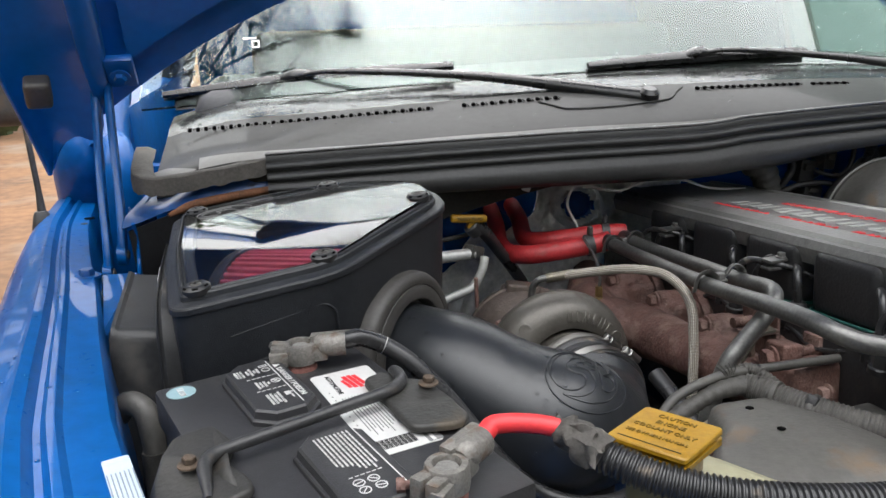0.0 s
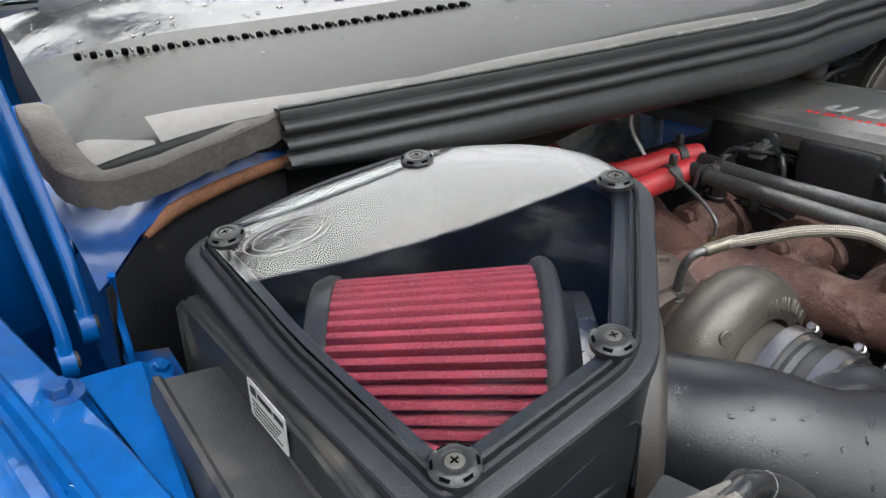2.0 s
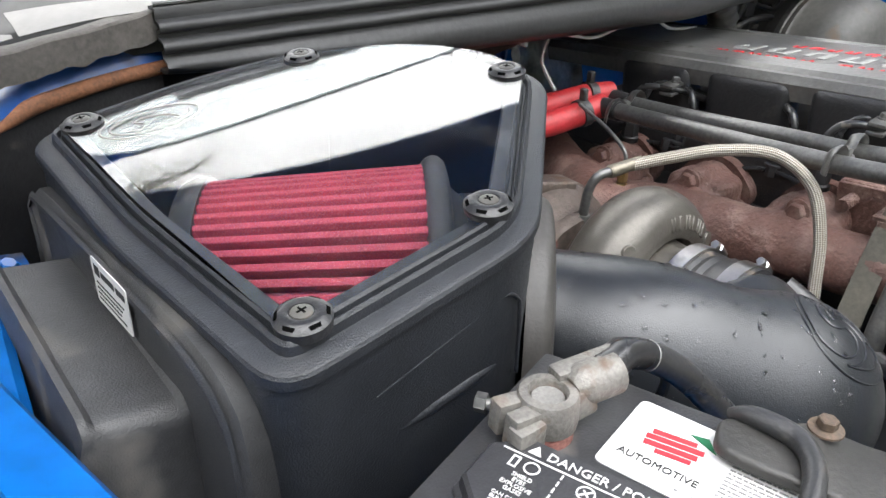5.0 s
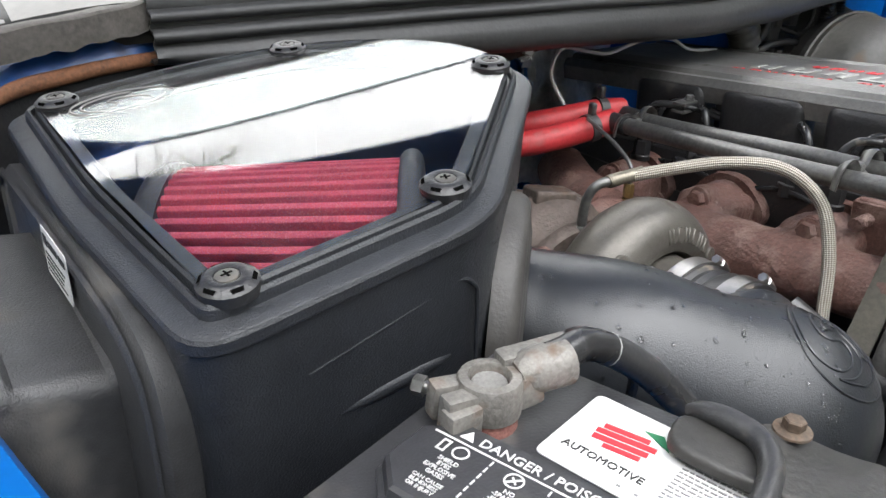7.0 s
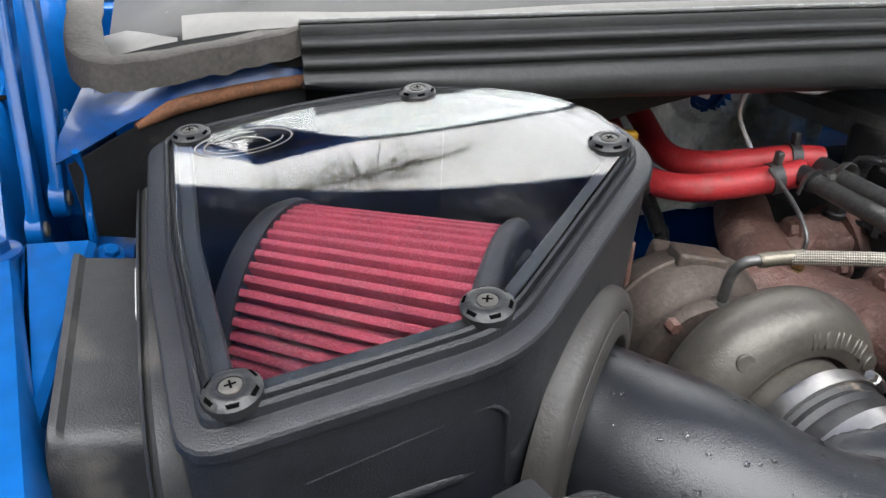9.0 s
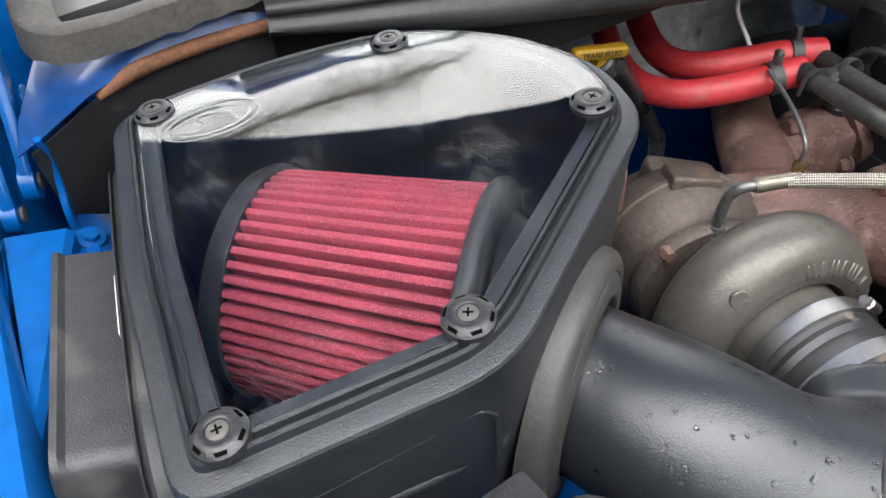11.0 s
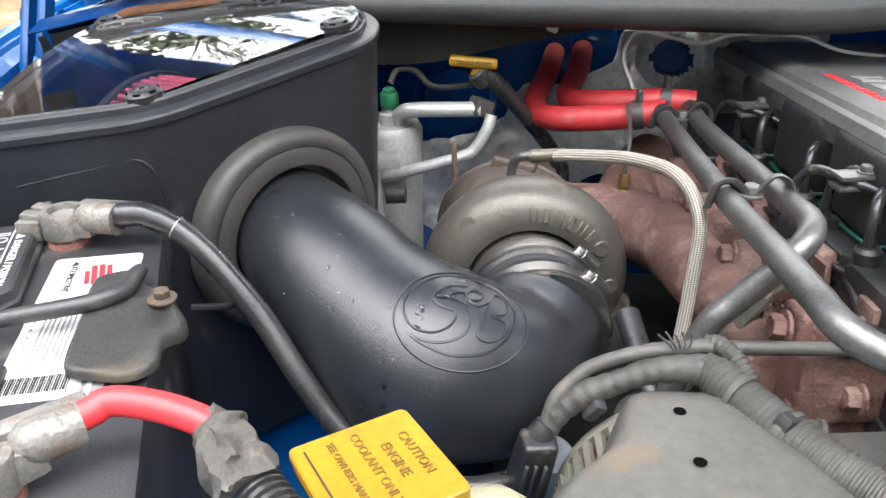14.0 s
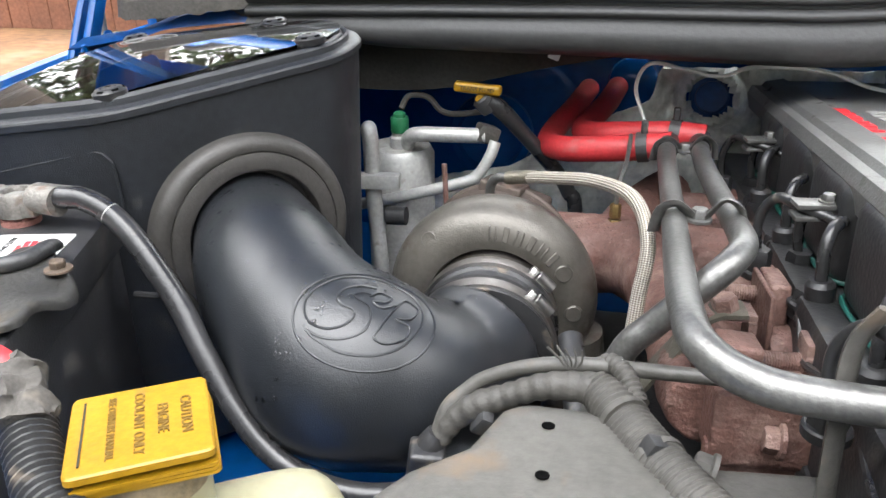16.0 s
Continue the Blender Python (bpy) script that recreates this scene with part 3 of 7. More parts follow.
def fender(side):
    bm, rows = bmesh.new(), []
    for j in range(40):
        y = -0.35 + 1.8 * j / 39
        x0, z0 = lerp_table(y, EDGE), 1.213 + 0.012 * (y - 0.5)
        squeeze = lerp_table(y, ((0.4, 1.3), (0.7, 1.0), (1.45, 0.65)))
        row = [(x0 + dx * squeeze, y, z0 + dz) for dx, dz in SECTION]
        rows.append([(x if side < 0 else 2 * CX - x, y, z) for x, y, z in row])
    return sheet(bm, rows, 0.0016)


left_fender = part("fender", fender(-1), M_BLUE, truck, "glossy blue front fender with rain drops")
part("fender", fender(1), M_BLUE, truck)
bm = bmesh.new()
hexhead(bm, (-0.189, 0.896, 1.216), (0, 0, 1), 0.0085, 0.010, 0.015)
part("bolt", bm, M_BLUE_SHADED, left_fender)
bm = bmesh.new()
lathe(bm, [(0.005, 0), (0.005, 0.0006)], pose(-0.24, 1.156, 1.2215), 12)
part("hole", bm, M_INK, left_fender)
# white notice on the flange
mlab = Matrix.Translation((-0.0775, 0.412, 1.2135)) @ Matrix.Rotation(radians(17), 4, "Z")
bm = bmesh.new()
slab(bm, rounded([(-0.0085, -0.06, 0.002), (0.0085, -0.06, 0.002), (0.0085, 0.06, 0.002), (-0.0085, 0.06, 0.002)]), mlab, 0.0006)
M_FAINT = mat("faded grey print", (0.20, 0.23, 0.27), 0.6, 0, 0.1, 60, 0)
part("ledge_hole", turned([(0.0075, 0), (0.0075, 0.0008)], (-0.2387, 1.1888, 1.2216), (0, 0, 1), 18), M_HOLE, left_fender, "dark round hole in the fender ledge")
notice = part("notice", bm, mat("faded bluish paper", (0.40, 0.47, 0.55), 0.5, 0, 0.06, 40, 0), left_fender, "pale bluish paper notice with faded small print")
part("print", bars(mlab @ Matrix.Translation((0, 0, 0.0007)) @ Matrix.Rotation(radians(-90), 4, "Z"), print_rows(-0.040, 0.008, 0.085, 7, 0.0026, 0.0009, rng)), M_FAINT, notice)

# blue wedge between the fender and the air box
bm = bmesh.new()
wedge = rounded([(-0.150, 0.730, 0.006), (-0.133, 0.915, 0.006), (-0.180, 0.918, 0.004), (-0.158, 0.75, 0.004)])
slab(bm, wedge, pose(0, 0, 0.98), 0.232, 0.004)
for v in bm.verts:
    if v.co.z > 1.1:
        v.co.z -= 0.10 * (0.915 - v.co.y) * 0.8
part("wedge_panel", bm, M_BLUE, truck)

# wheelhouse panels and the bay's floor
for side in (-1, 1):
    bm, rows = bmesh.new(), []
    for j in range(16):
        y = -0.2 + 1.5 * j / 15
        x0 = lerp_table(y, EDGE)
        row = [(x0 + 0.002, y, 1.19), (x0 + 0.012, y, 1.1), (x0 + 0.02, y, 1.0), (x0 + 0.10, y, 0.94), (0.16, y, 0.93), (0.24, y, 0.90), (0.29, y, 0.82), (0.31, y, 0.6)]
        rows.append([(x if side < 0 else 2 * CX - x, yy, z + 0.006 * noise.noise((x * 9, yy * 9, 0))) for x, yy, z in row])
    part("inner_fender", sheet(bm, rows, 0.0015), M_BLUE, truck)
part("bay_floor", block((CX, 0.55, 0.55), (1.7, 1.7, 0.04)), M_ENGINE, truck)
part("radiator_support", block((CX, -0.28, 0.9), (1.5, 0.06, 0.6), bevel=0.02), M_BLACK, truck)
firewall = part("firewall", block((CX, 1.30, 0.93), (1.86, 0.03, 0.70), bevel=0.004), M_BLUE, truck)
# boss seen beside the heater hoses
part("boss", turned([(0.062, 0), (0.060, 0.014), (0.050, 0.020), (0.046, 0.012), (0.02, 0.010)], (0.262, 1.285, 1.092), (0, -1, 0.1), 36), M_BLUE, firewall)
part("boss", turned([(0.034, 0), (0.032, 0.016), (0.026, 0.020)], (0.458, 1.285, 1.178), (0, -1, 0.1), 28), M_BLUE, firewall)
part("boss", turned([(0.029, 0), (0.028, 0.010), (0.022, 0.012), (0.020, 0.006), (0.006, 0.005)], (0.559, 1.245, 1.170), (0, -1, 0), 28), M_BLUE_SHADED, firewall)
# crinkled foil blanket with a cut-out round the boss
bm, rows = bmesh.new(), []
for i in range(130):
    x = 0.17 + 0.59 * i / 129
    top = lerp_table(x, ((0.16, 1.02), (0.2, 1.040), (0.30, 1.062), (0.335, 1.080), (0.348, 1.117), (0.36, 1.134), (0.42, 1.134), (0.44, 1.146), (0.484, 1.160), (0.492, 1.205), (0.8, 1.21)))
    low = lerp_table(x, ((0.2, 0.80), (0.37, 0.86), (0.42, 0.955), (0.47, 1.0), (0.6, 1.0), (0.8, 0.95)))
    row = []
    for j in range(90):
        z = low + (top - low) * j / 89
        y = 1.237 + 0.024 * noise.noise((x * 11, z * 11, 3)) + 0.013 * abs(noise.noise((x * 30, z * 24, 9))) + 0.003 * abs(noise.noise((x * 85, z * 85, 2))) - 0.016 * max(0, 1 - abs(math.hypot(x - 0.557, z - 1.170) - 0.033) / 0.010)
        row.append((x, y, z))
    rows.append(row)
sheet(bm, rows)
ring = [f for f in bm.faces if (Vector((f.calc_center_median().x, f.calc_center_median().z)) - Vector((0.557, 1.170))).length < 0.0285]
bmesh.ops.delete(bm, geom=ring, context="FACES")
bmesh.ops.solidify(bm, geom=bm.faces[:], thickness=0.004)
part("heat_blanket", bm, M_FOIL, firewall, "crinkled grey foil heat blanket")


# cowl panel
def u_of(x):
    return abs(x - CX)


def seal_y(x):
    return 0.975 + 0.05 * (u_of(x) / 0.7) ** 3


def seal_z(x):
    return lerp_table(x, ((-0.15, 1.306), (0.0, 1.317), (0.12, 1.323), (0.25, 1.327), (0.42, 1.330), (0.61, 1.330), (0.66, 1.3325), (0.70, 1.3375), (0.80, 1.342), (0.95, 1.347), (1.2, 1.346), (1.5, 1.33)))


def vent_y(x):
    return 1.09 + 0.125 * (u_of(x) / 0.79) ** 3.4


def vent_z(x):
    return 1.378 - 0.036 * (u_of(x) / 0.79) ** 2


def glass_y(x):
    return vent_y(x) + 0.125 + 0.02 * (u_of(x) / 0.8) ** 2


def glass_z(x):
    return vent_z(x) + 0.028


bm, rows = bmesh.new(), []
for i in range(100):
    x = -0.125 + 1.69 * i / 99
    a, b, c = (seal_y(x), seal_z(x)), (vent_y(x), vent_z(x)), (glass_y(x) + 0.03, glass_z(x) - 0.004)
    ends = max(0, (0.02 - x) / 0.15)
    row = [(x, a[0] + 0.004, a[1] - 0.03), (x, a[0], a[1] - 0.006), (x, a[0] + 0.003, a[1])]
    for k in range(1, 9):
        t = k / 8
        row.append((x, a[0] + (b[0] - a[0]) * t, a[1] + (b[1] - a[1]) * (t ** 0.85) - 0.0))
    for k in range(1, 7):
        t = k / 6
        row.append((x, b[0] + (c[0] - b[0]) * t, b[1] + (c[1] - b[1]) * t + 0.004 * math.sin(math.pi * t)))
    rows.append([(p, q, r - 0.02 * ends * ends) for p, q, r in row])
cowl = part("cowl_panel", sheet(bm, [row[:12] for row in rows], 0.003), M_COWL, truck, "weathered grey plastic cowl panel, wet with rain", 50)
rear = part("rear_panel", sheet(bmesh.new(), [row[11:] for row in rows], 0.003), M_COWL_WET, cowl, "glossy soaked rear of the cowl below the glass", 50)
for x0, x1 in ((-0.085, 0.262), (0.315, 0.455), (0.69, 0.87), (0.90, 0.96)):
    count = int((x1 - x0) / 0.0118)
    for i in range(count):
        x = x0 + (x1 - x0) * i / (count - 1)
        slope = math.degrees(math.atan2(vent_z(x) - seal_z(x), vent_y(x) - seal_y(x)))
        part("vent_slot", block((x, vent_y(x) - 0.004, vent_z(x) - 0.0005), (0.0056, 0.0065, 0.0058), (slope * 0.8, 0, 0), 0.001, 1), M_HOLE, cowl)
        part("vent_tooth", block((x + 0.0059, vent_y(x) - 0.005, vent_z(x) + 0.0008), (0.0022, 0.009, 0.0022), (slope * 0.8, 0, 0), 0.0006, 1), M_COWL, cowl)


def skin_of(ob):
    return BVHTree.FromPolygons([v.co for v in ob.data.vertices], [p.vertices for p in ob.data.polygons])


cowl_skin, rear_skin = skin_of(cowl), skin_of(rear)


def cowl_point(x, y, lift=0.0):
    """A point on the cowl panel's top."""
    a, b, c = (seal_y(x), seal_z(x)), (vent_y(x), vent_z(x)), (glass_y(x) + 0.03, glass_z(x) - 0.004)
    ends = max(0, (0.02 - x) / 0.15)
    if y < b[0]:
        t = max(0.0, (y - a[0]) / (b[0] - a[0]))
        z = a[1] + (b[1] - a[1]) * t ** 0.85
    else:
        t = min(1.0, (y - b[0]) / (c[0] - b[0]))
        z = b[1] + (c[1] - b[1]) * t + 0.004 * math.sin(math.pi * t)
    hit = (cowl_skin if y < b[0] else rear_skin).ray_cast(Vector((x, y, 2.0)), Vector((0, 0, -1)))
    return Vector((x, y, (hit[0].z if hit[0] is not None else z - 0.02 * ends * ends) + lift))


# sunk well round the wiper pivot, with its rim
bm = bmesh.new()
well = rounded([(0.462, 1.057, 0.004), (0.470, 1.0505, 0.004), (0.53, 1.0475, 0.01), (0.580, 1.053, 0.006), (0.560, 1.0585, 0.006), (0.50, 1.0590, 0.01)])
loft(bm, [[cowl_point(p.x, p.y, -0.001) for p in well], [cowl_point(p.x, p.y, 0.0006) for p in inset(well, 0.001)]], True, True)
part("wiper_well", bm, M_INK, cowl, "dark sunk well round the wiper pivot")
bm = bmesh.new()
sweep(bm, [cowl_point(x, y, 0.0005) for x, y in ((0.425, 1.083), (0.444, 1.064), (0.463, 1.051), (0.53, 1.047), (0.60, 1.053), (0.630, 1.060), (0.650, 1.080), (0.668, 1.095))], 0.0020, 8, 5)
part("well_rim", bm, M_COWL, cowl)
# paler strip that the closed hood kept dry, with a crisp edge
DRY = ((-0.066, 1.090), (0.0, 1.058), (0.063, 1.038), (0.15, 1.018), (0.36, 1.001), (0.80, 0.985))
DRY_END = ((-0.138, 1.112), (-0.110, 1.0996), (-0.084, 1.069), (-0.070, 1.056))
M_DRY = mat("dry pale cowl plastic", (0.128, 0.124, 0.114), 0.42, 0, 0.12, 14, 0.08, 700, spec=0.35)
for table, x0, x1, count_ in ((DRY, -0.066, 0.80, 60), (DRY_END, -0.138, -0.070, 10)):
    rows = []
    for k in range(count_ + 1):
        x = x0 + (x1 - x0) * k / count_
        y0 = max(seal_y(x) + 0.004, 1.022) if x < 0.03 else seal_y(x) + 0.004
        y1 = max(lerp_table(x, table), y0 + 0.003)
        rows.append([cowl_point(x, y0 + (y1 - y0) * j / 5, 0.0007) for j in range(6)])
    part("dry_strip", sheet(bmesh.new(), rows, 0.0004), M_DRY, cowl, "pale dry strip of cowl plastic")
# rubber seal along the cowl's front edge
SEAL = ((0.008, 0.004), (-0.002, 0.006), (-0.0045, 0.0035), (-0.004, -0.004), (-0.010, -0.0055), (-0.0125, -0.009), (-0.0115, -0.0125), (-0.006, -0.0145), (-0.006, -0.0175), (-0.0125, -0.019), (-0.016, -0.0225), (-0.0155, -0.0265), (-0.010, -0.029), (-0.0115, -0.032), (-0.017, -0.036), (-0.019, -0.041), (-0.016, -0.047), (-0.008, -0.051), (0.006, -0.049))
bm, rows = bmesh.new(), []
for i in range(90):
    x = 0.022 + 1.40 * i / 89
    deep = lerp_table(x, ((0.0, 0.6), (0.2, 1.5), (0.45, 1.75), (0.62, 1.9), (0.75, 1.95), (0.86, 1.4), (1.0, 1.15), (1.4, 1.15)))
    rows.append([(x, seal_y(x) + dy, seal_z(x) + (dz if dz > -0.030 else -0.030 + (dz + 0.030) * deep)) for dy, dz in SEAL])
part("cowl_seal", sheet(bm, rows, 0.0025), M_SEAL, cowl, "ribbed black rubber cowl seal", 60)
part("rim", tube([(x, seal_y(x) - 0.003, seal_z(x) + 0.0075) for x in (0.022 + 0.04 * k for k in range(36))], 0.0021, 8, 3), mat("wet grey rim", (0.15, 0.15, 0.145), 0.25, 0, 0.2, 30, 0.1, 300), cowl, "thin wet rim of the cowl panel")
bm, rows = bmesh.new(), []
for i in range(60):
    x = 0.02 + 1.40 * i / 59
    low = lerp_table(x, ((0.2, 0.050), (0.25, 0.046), (0.36, 0.02), (0.5, -0.006)))
    rows.append([(x, seal_y(x) + dy, seal_z(x) + dz) for dy, dz in ((0.0, -0.042), (0.018, -0.05), (0.03, -0.06 - low * 0.4), (0.038, -0.065 - low), (0.06, -0.062 - low), (0.10, -0.045), (0.30, -0.04))])
part("plenum", sheet(bm, rows, 0.002), M_FELT, cowl, "dull black underside of the cowl", 60)
bm = bmesh.new()
rbox(bm, (0.372, 0.985, 1.262), (0.012, 0.004, 0.010), (0, 20, 0), 0.001, 1)
part("clip", bm, M_WHITE, cowl)

# foam strip wrapped round the cowl's corner
foam_line = spline([(0.028, 1.036, 1.308), (-0.02, 1.024, 1.302), (-0.06, 1.014, 1.298), (-0.10, 1.007, 1.295), (-0.126, 1.011, 1.295), (-0.138, 1.036, 1.300), (-0.142, 1.08, 1.309), (-0.143, 1.13, 1.318)], 9)
bm, rings = bmesh.new(), []
for k, q in enumerate(foam_line):
    a = foam_line[min(k + 1, len(foam_line) - 1)] - foam_line[max(k - 1, 0)]
    out = Vector((a[1], -a[0], 0)).normalized() * -1
    c = Vector(q)
    tear = 0.004 * noise.noise((k * 0.35, 0, 3))
    rings.append([c + out * x + Vector((0, 0, z)) for x, z in ((0.017, 0.007), (0.008, 0.0125), (-0.0075, 0.0125), (-0.0095, 0.011), (-0.011 - tear * 0.5, -0.002), (-0.0115, -0.009 + tear), (-0.005, -0.0095 + tear), (-0.003, -0.003), (0.004, 0.002), (0.016, 0.003))])
if rings[0][4].y > foam_line[0][1]:
    rings = [[Vector(foam_line[k]) * 2 - p + Vector((0, 0, 2 * (p.z - foam_line[k][2]))) for p in ring_] for k, ring_ in enumerate(rings)]
loft(bm, rings, True, True)
for v in bm.verts:
    v.co += Vector((noise.noise(v.co * 45), noise.noise(v.co * 45 + Vector((5, 0, 0))), noise.noise(v.co * 45 + Vector((9, 0, 0))))) * 0.0016
part("foam_strip", bm, M_FOAM, cowl, "torn grey foam tape strip", 42)
# blue shelf below the foam with its line of sealer
SHELF = ((-0.15, 0.926), (-0.138, 0.939), (-0.122, 0.962), (-0.107, 0.984), (-0.088, 0.999), (-0.073, 1.008), (-0.04, 1.019), (0.03, 1.031))
bm, rows = bmesh.new(), []
for i in range(14):
    t = i / 13
    x = -0.15 + 0.18 * t
    k, y, z = min(1, max(0, (t - 0.25) / 0.25)), lerp_table(x, SHELF), 1.262 + 0.018 * t
    rows.append([(x, y, z), (x, y + 0.010, z + 0.003 + 0.015 * k), (x, y + 0.030, z + 0.008 + 0.018 * k), (x, 1.3, 1.25)])
part("cowl_side", sheet(bm, rows, 0.0015), M_BLUE_SHADED, cowl)
bm = bmesh.new()
sweep(bm, [(-0.104, 0.987, 1.261), (-0.092, 0.997, 1.264), (-0.073, 1.008, 1.268), (-0.040, 1.019, 1.271), (-0.006, 1.026, 1.274), (0.030, 1.031, 1.276)], [0.0025, 0.0050, 0.0062, 0.0060, 0.0058, 0.0055], 10)
part("sealer", bm, M_GASKET, cowl)
bm, rows = bmesh.new(), []
for i in range(12):
    t = i / 11
    rows.append([(-0.145 + 0.17 * t, lerp_table(-0.145 + 0.17 * t, SHELF) + 0.003, 1.257 + 0.018 * t), (-0.143 + 0.17 * t, 0.985 + 0.045 * t, 1.10), (-0.14 + 0.17 * t, 1.0 + 0.04 * t, 0.85)])
part("side_apron", sheet(bm, rows, 0.0015), M_ENGINE, cowl)

# windscreen, pillars, cab
bm, rows = bmesh.new(), []
for i in range(121):
    x = -0.19 + 1.82 * i / 120
    k = (u_of(x) / 0.87) ** 2
    row = []
    for j in range(31):
        s = 0.86 * j / 30
        row.append((CX + (x - CX) * (1 - 0.09 * s), glass_y(x) + 0.02 + s * 0.83, glass_z(x) - 0.004 + s * 0.62 - 0.02 * s * s))
    rows.append(row)
screen = part("windscreen", sheet(bm, rows, 0.005), M_WINDSCREEN, truck, "rain-speckled windscreen with a green tint", 60)
screen.visible_shadow = False
bm, rows = bmesh.new(), []
for i in range(41):
    x = -0.12 + 1.68 * i / 40
    rows.append([(x, glass_y(x) + 0.02 + s * 0.83, glass_z(x) - 0.011 + s * 0.62) for s in (0.0, 0.02, 0.045)])
part("frit_band", sheet(bm, rows), M_INK, screen)
part("top_moulding", tube([(CX + (x - CX) * (1 - 0.09 * 0.86), glass_y(x) + 0.02 + 0.86 * 0.83 + 0.004, glass_z(x) + 0.002 + 0.86 * 0.62 - 0.02 * 0.74) for x in (-0.19 + 1.82 * k / 24 for k in range(25))], 0.0065, 8, 2), M_RUBBER, screen, "black rubber moulding along the top edge")
mst = frame_to((0.02, glass_y(0.02) + 0.135, glass_z(0.02) + 0.088), (0, -0.6, 0.8), (0, 0, 1))
part("sticker", bars(mst, [(0, -0.008, 0.003, 0.020), (0.011, -0.008, 0.003, 0.020), (0.0055, 0.0, 0.012, 0.003), (0.0055, -0.017, 0.012, 0.003), (-0.004, 0.008, 0.024, 0.004)], 0.001), M_WHITE, screen, "white inspection sticker")
for s in (-1, 1):
    bm = bmesh.new()
    sweep(bm, [(CX + s * 0.94, 1.30, 1.30), (CX + s * 0.93, 1.44, 1.42), (CX + s * 0.885, 1.80, 1.68), (CX + s * 0.855, 2.03, 1.855)], [0.033, 0.026, 0.02, 0.018], 10)
    part("pillar", bm, M_BLUE, truck)
    part("door", block((CX + s * 0.95, 2.0, 0.95), (0.10, 1.3, 0.85), bevel=0.03), M_BLUE, truck)
    part("side_window", block((CX + s * 0.88, 2.66, 1.56), (0.02, 1.0, 0.52), (0, s * -14, 0), 0.004), M_DASH, truck, "dark side window")
part("door_glass", block((CX + 0.88, 1.80, 1.60), (0.012, 0.72, 0.56), (0, -14, 0), 0.003), glass("tinted door glass", (0.20, 0.27, 0.25), 1.45), truck, "tinted door glass").visible_shadow = False
part("roof", block((CX, 2.60, 1.875), (1.72, 1.2, 0.05), bevel=0.03), M_BLUE, truck)
part("cab_back", block((CX, 3.1, 1.25), (1.80, 0.06, 1.3), bevel=0.02), M_BLUE, truck)
part("dashboard", block((CX, 1.62, 1.25), (1.62, 0.55, 0.28), bevel=0.06, segments=4), M_DASH, truck)
part("cab_floor", block((CX, 2.2, 0.6), (1.8, 1.8, 0.05)), M_DASH, truck)
part("seat", block((CX, 2.5, 1.1), (1.4, 0.25, 0.75), (-12, 0, 0), 0.06, 4), M_DASH, truck)
part("load_bed", block((CX, 4.2, 0.95), (1.95, 2.0, 0.6), bevel=0.05), M_BLUE, truck)
for x in (CX - 0.82, CX + 0.82):
    for y in (0.0, 3.9):
        bm = turned([(0.2, -0.13), (0.36, -0.12), (0.39, -0.08), (0.39, 0.08), (0.36, 0.12), (0.2, 0.13)], (x, y, 0.39), (1, 0, 0), 36)
        part("wheel", bm, M_RUBBER, truck)
for s in (-1, 1):
    mirror = part("mirror", block((CX + s * 1.20, 1.80, 1.40), (0.18, 0.10, 0.19), bevel=0.04, segments=4), M_SHIELD, truck, "grey door mirror housing")
    part("mirror_arm", block((CX + s * 1.03, 1.80, 1.33), (0.12, 0.05, 0.05), bevel=0.015), M_BLACK, mirror)

# hood, raised
HOOD_UP = Vector((0, -math.cos(radians(57)), math.sin(radians(57))))
HOOD_OUT = Vector((0, math.sin(radians(57)), math.cos(radians(57))))


def hood_grid(depth, a, b, s0, s1, cols=60, rows_n=14):
    rows = []
    for i in range(cols):
        u = a + (b - a) * i / (cols - 1)
        x, w = CX + u * 0.925, abs(u)
        base = Vector((x, 1.12 + 0.02 * w ** 4, 1.616 - 0.25 * w ** 2.8 if w < 1.0 else 1.366))
        row = []
        for j in range(rows_n):
            s = s0 + (s1 - s0) * j / (rows_n - 1)
            flat = HOOD_OUT * (0.10 * s * w ** 2.5)
            row.append(base + HOOD_UP * s + flat - HOOD_OUT * depth)
        rows.append(row)
    return rows


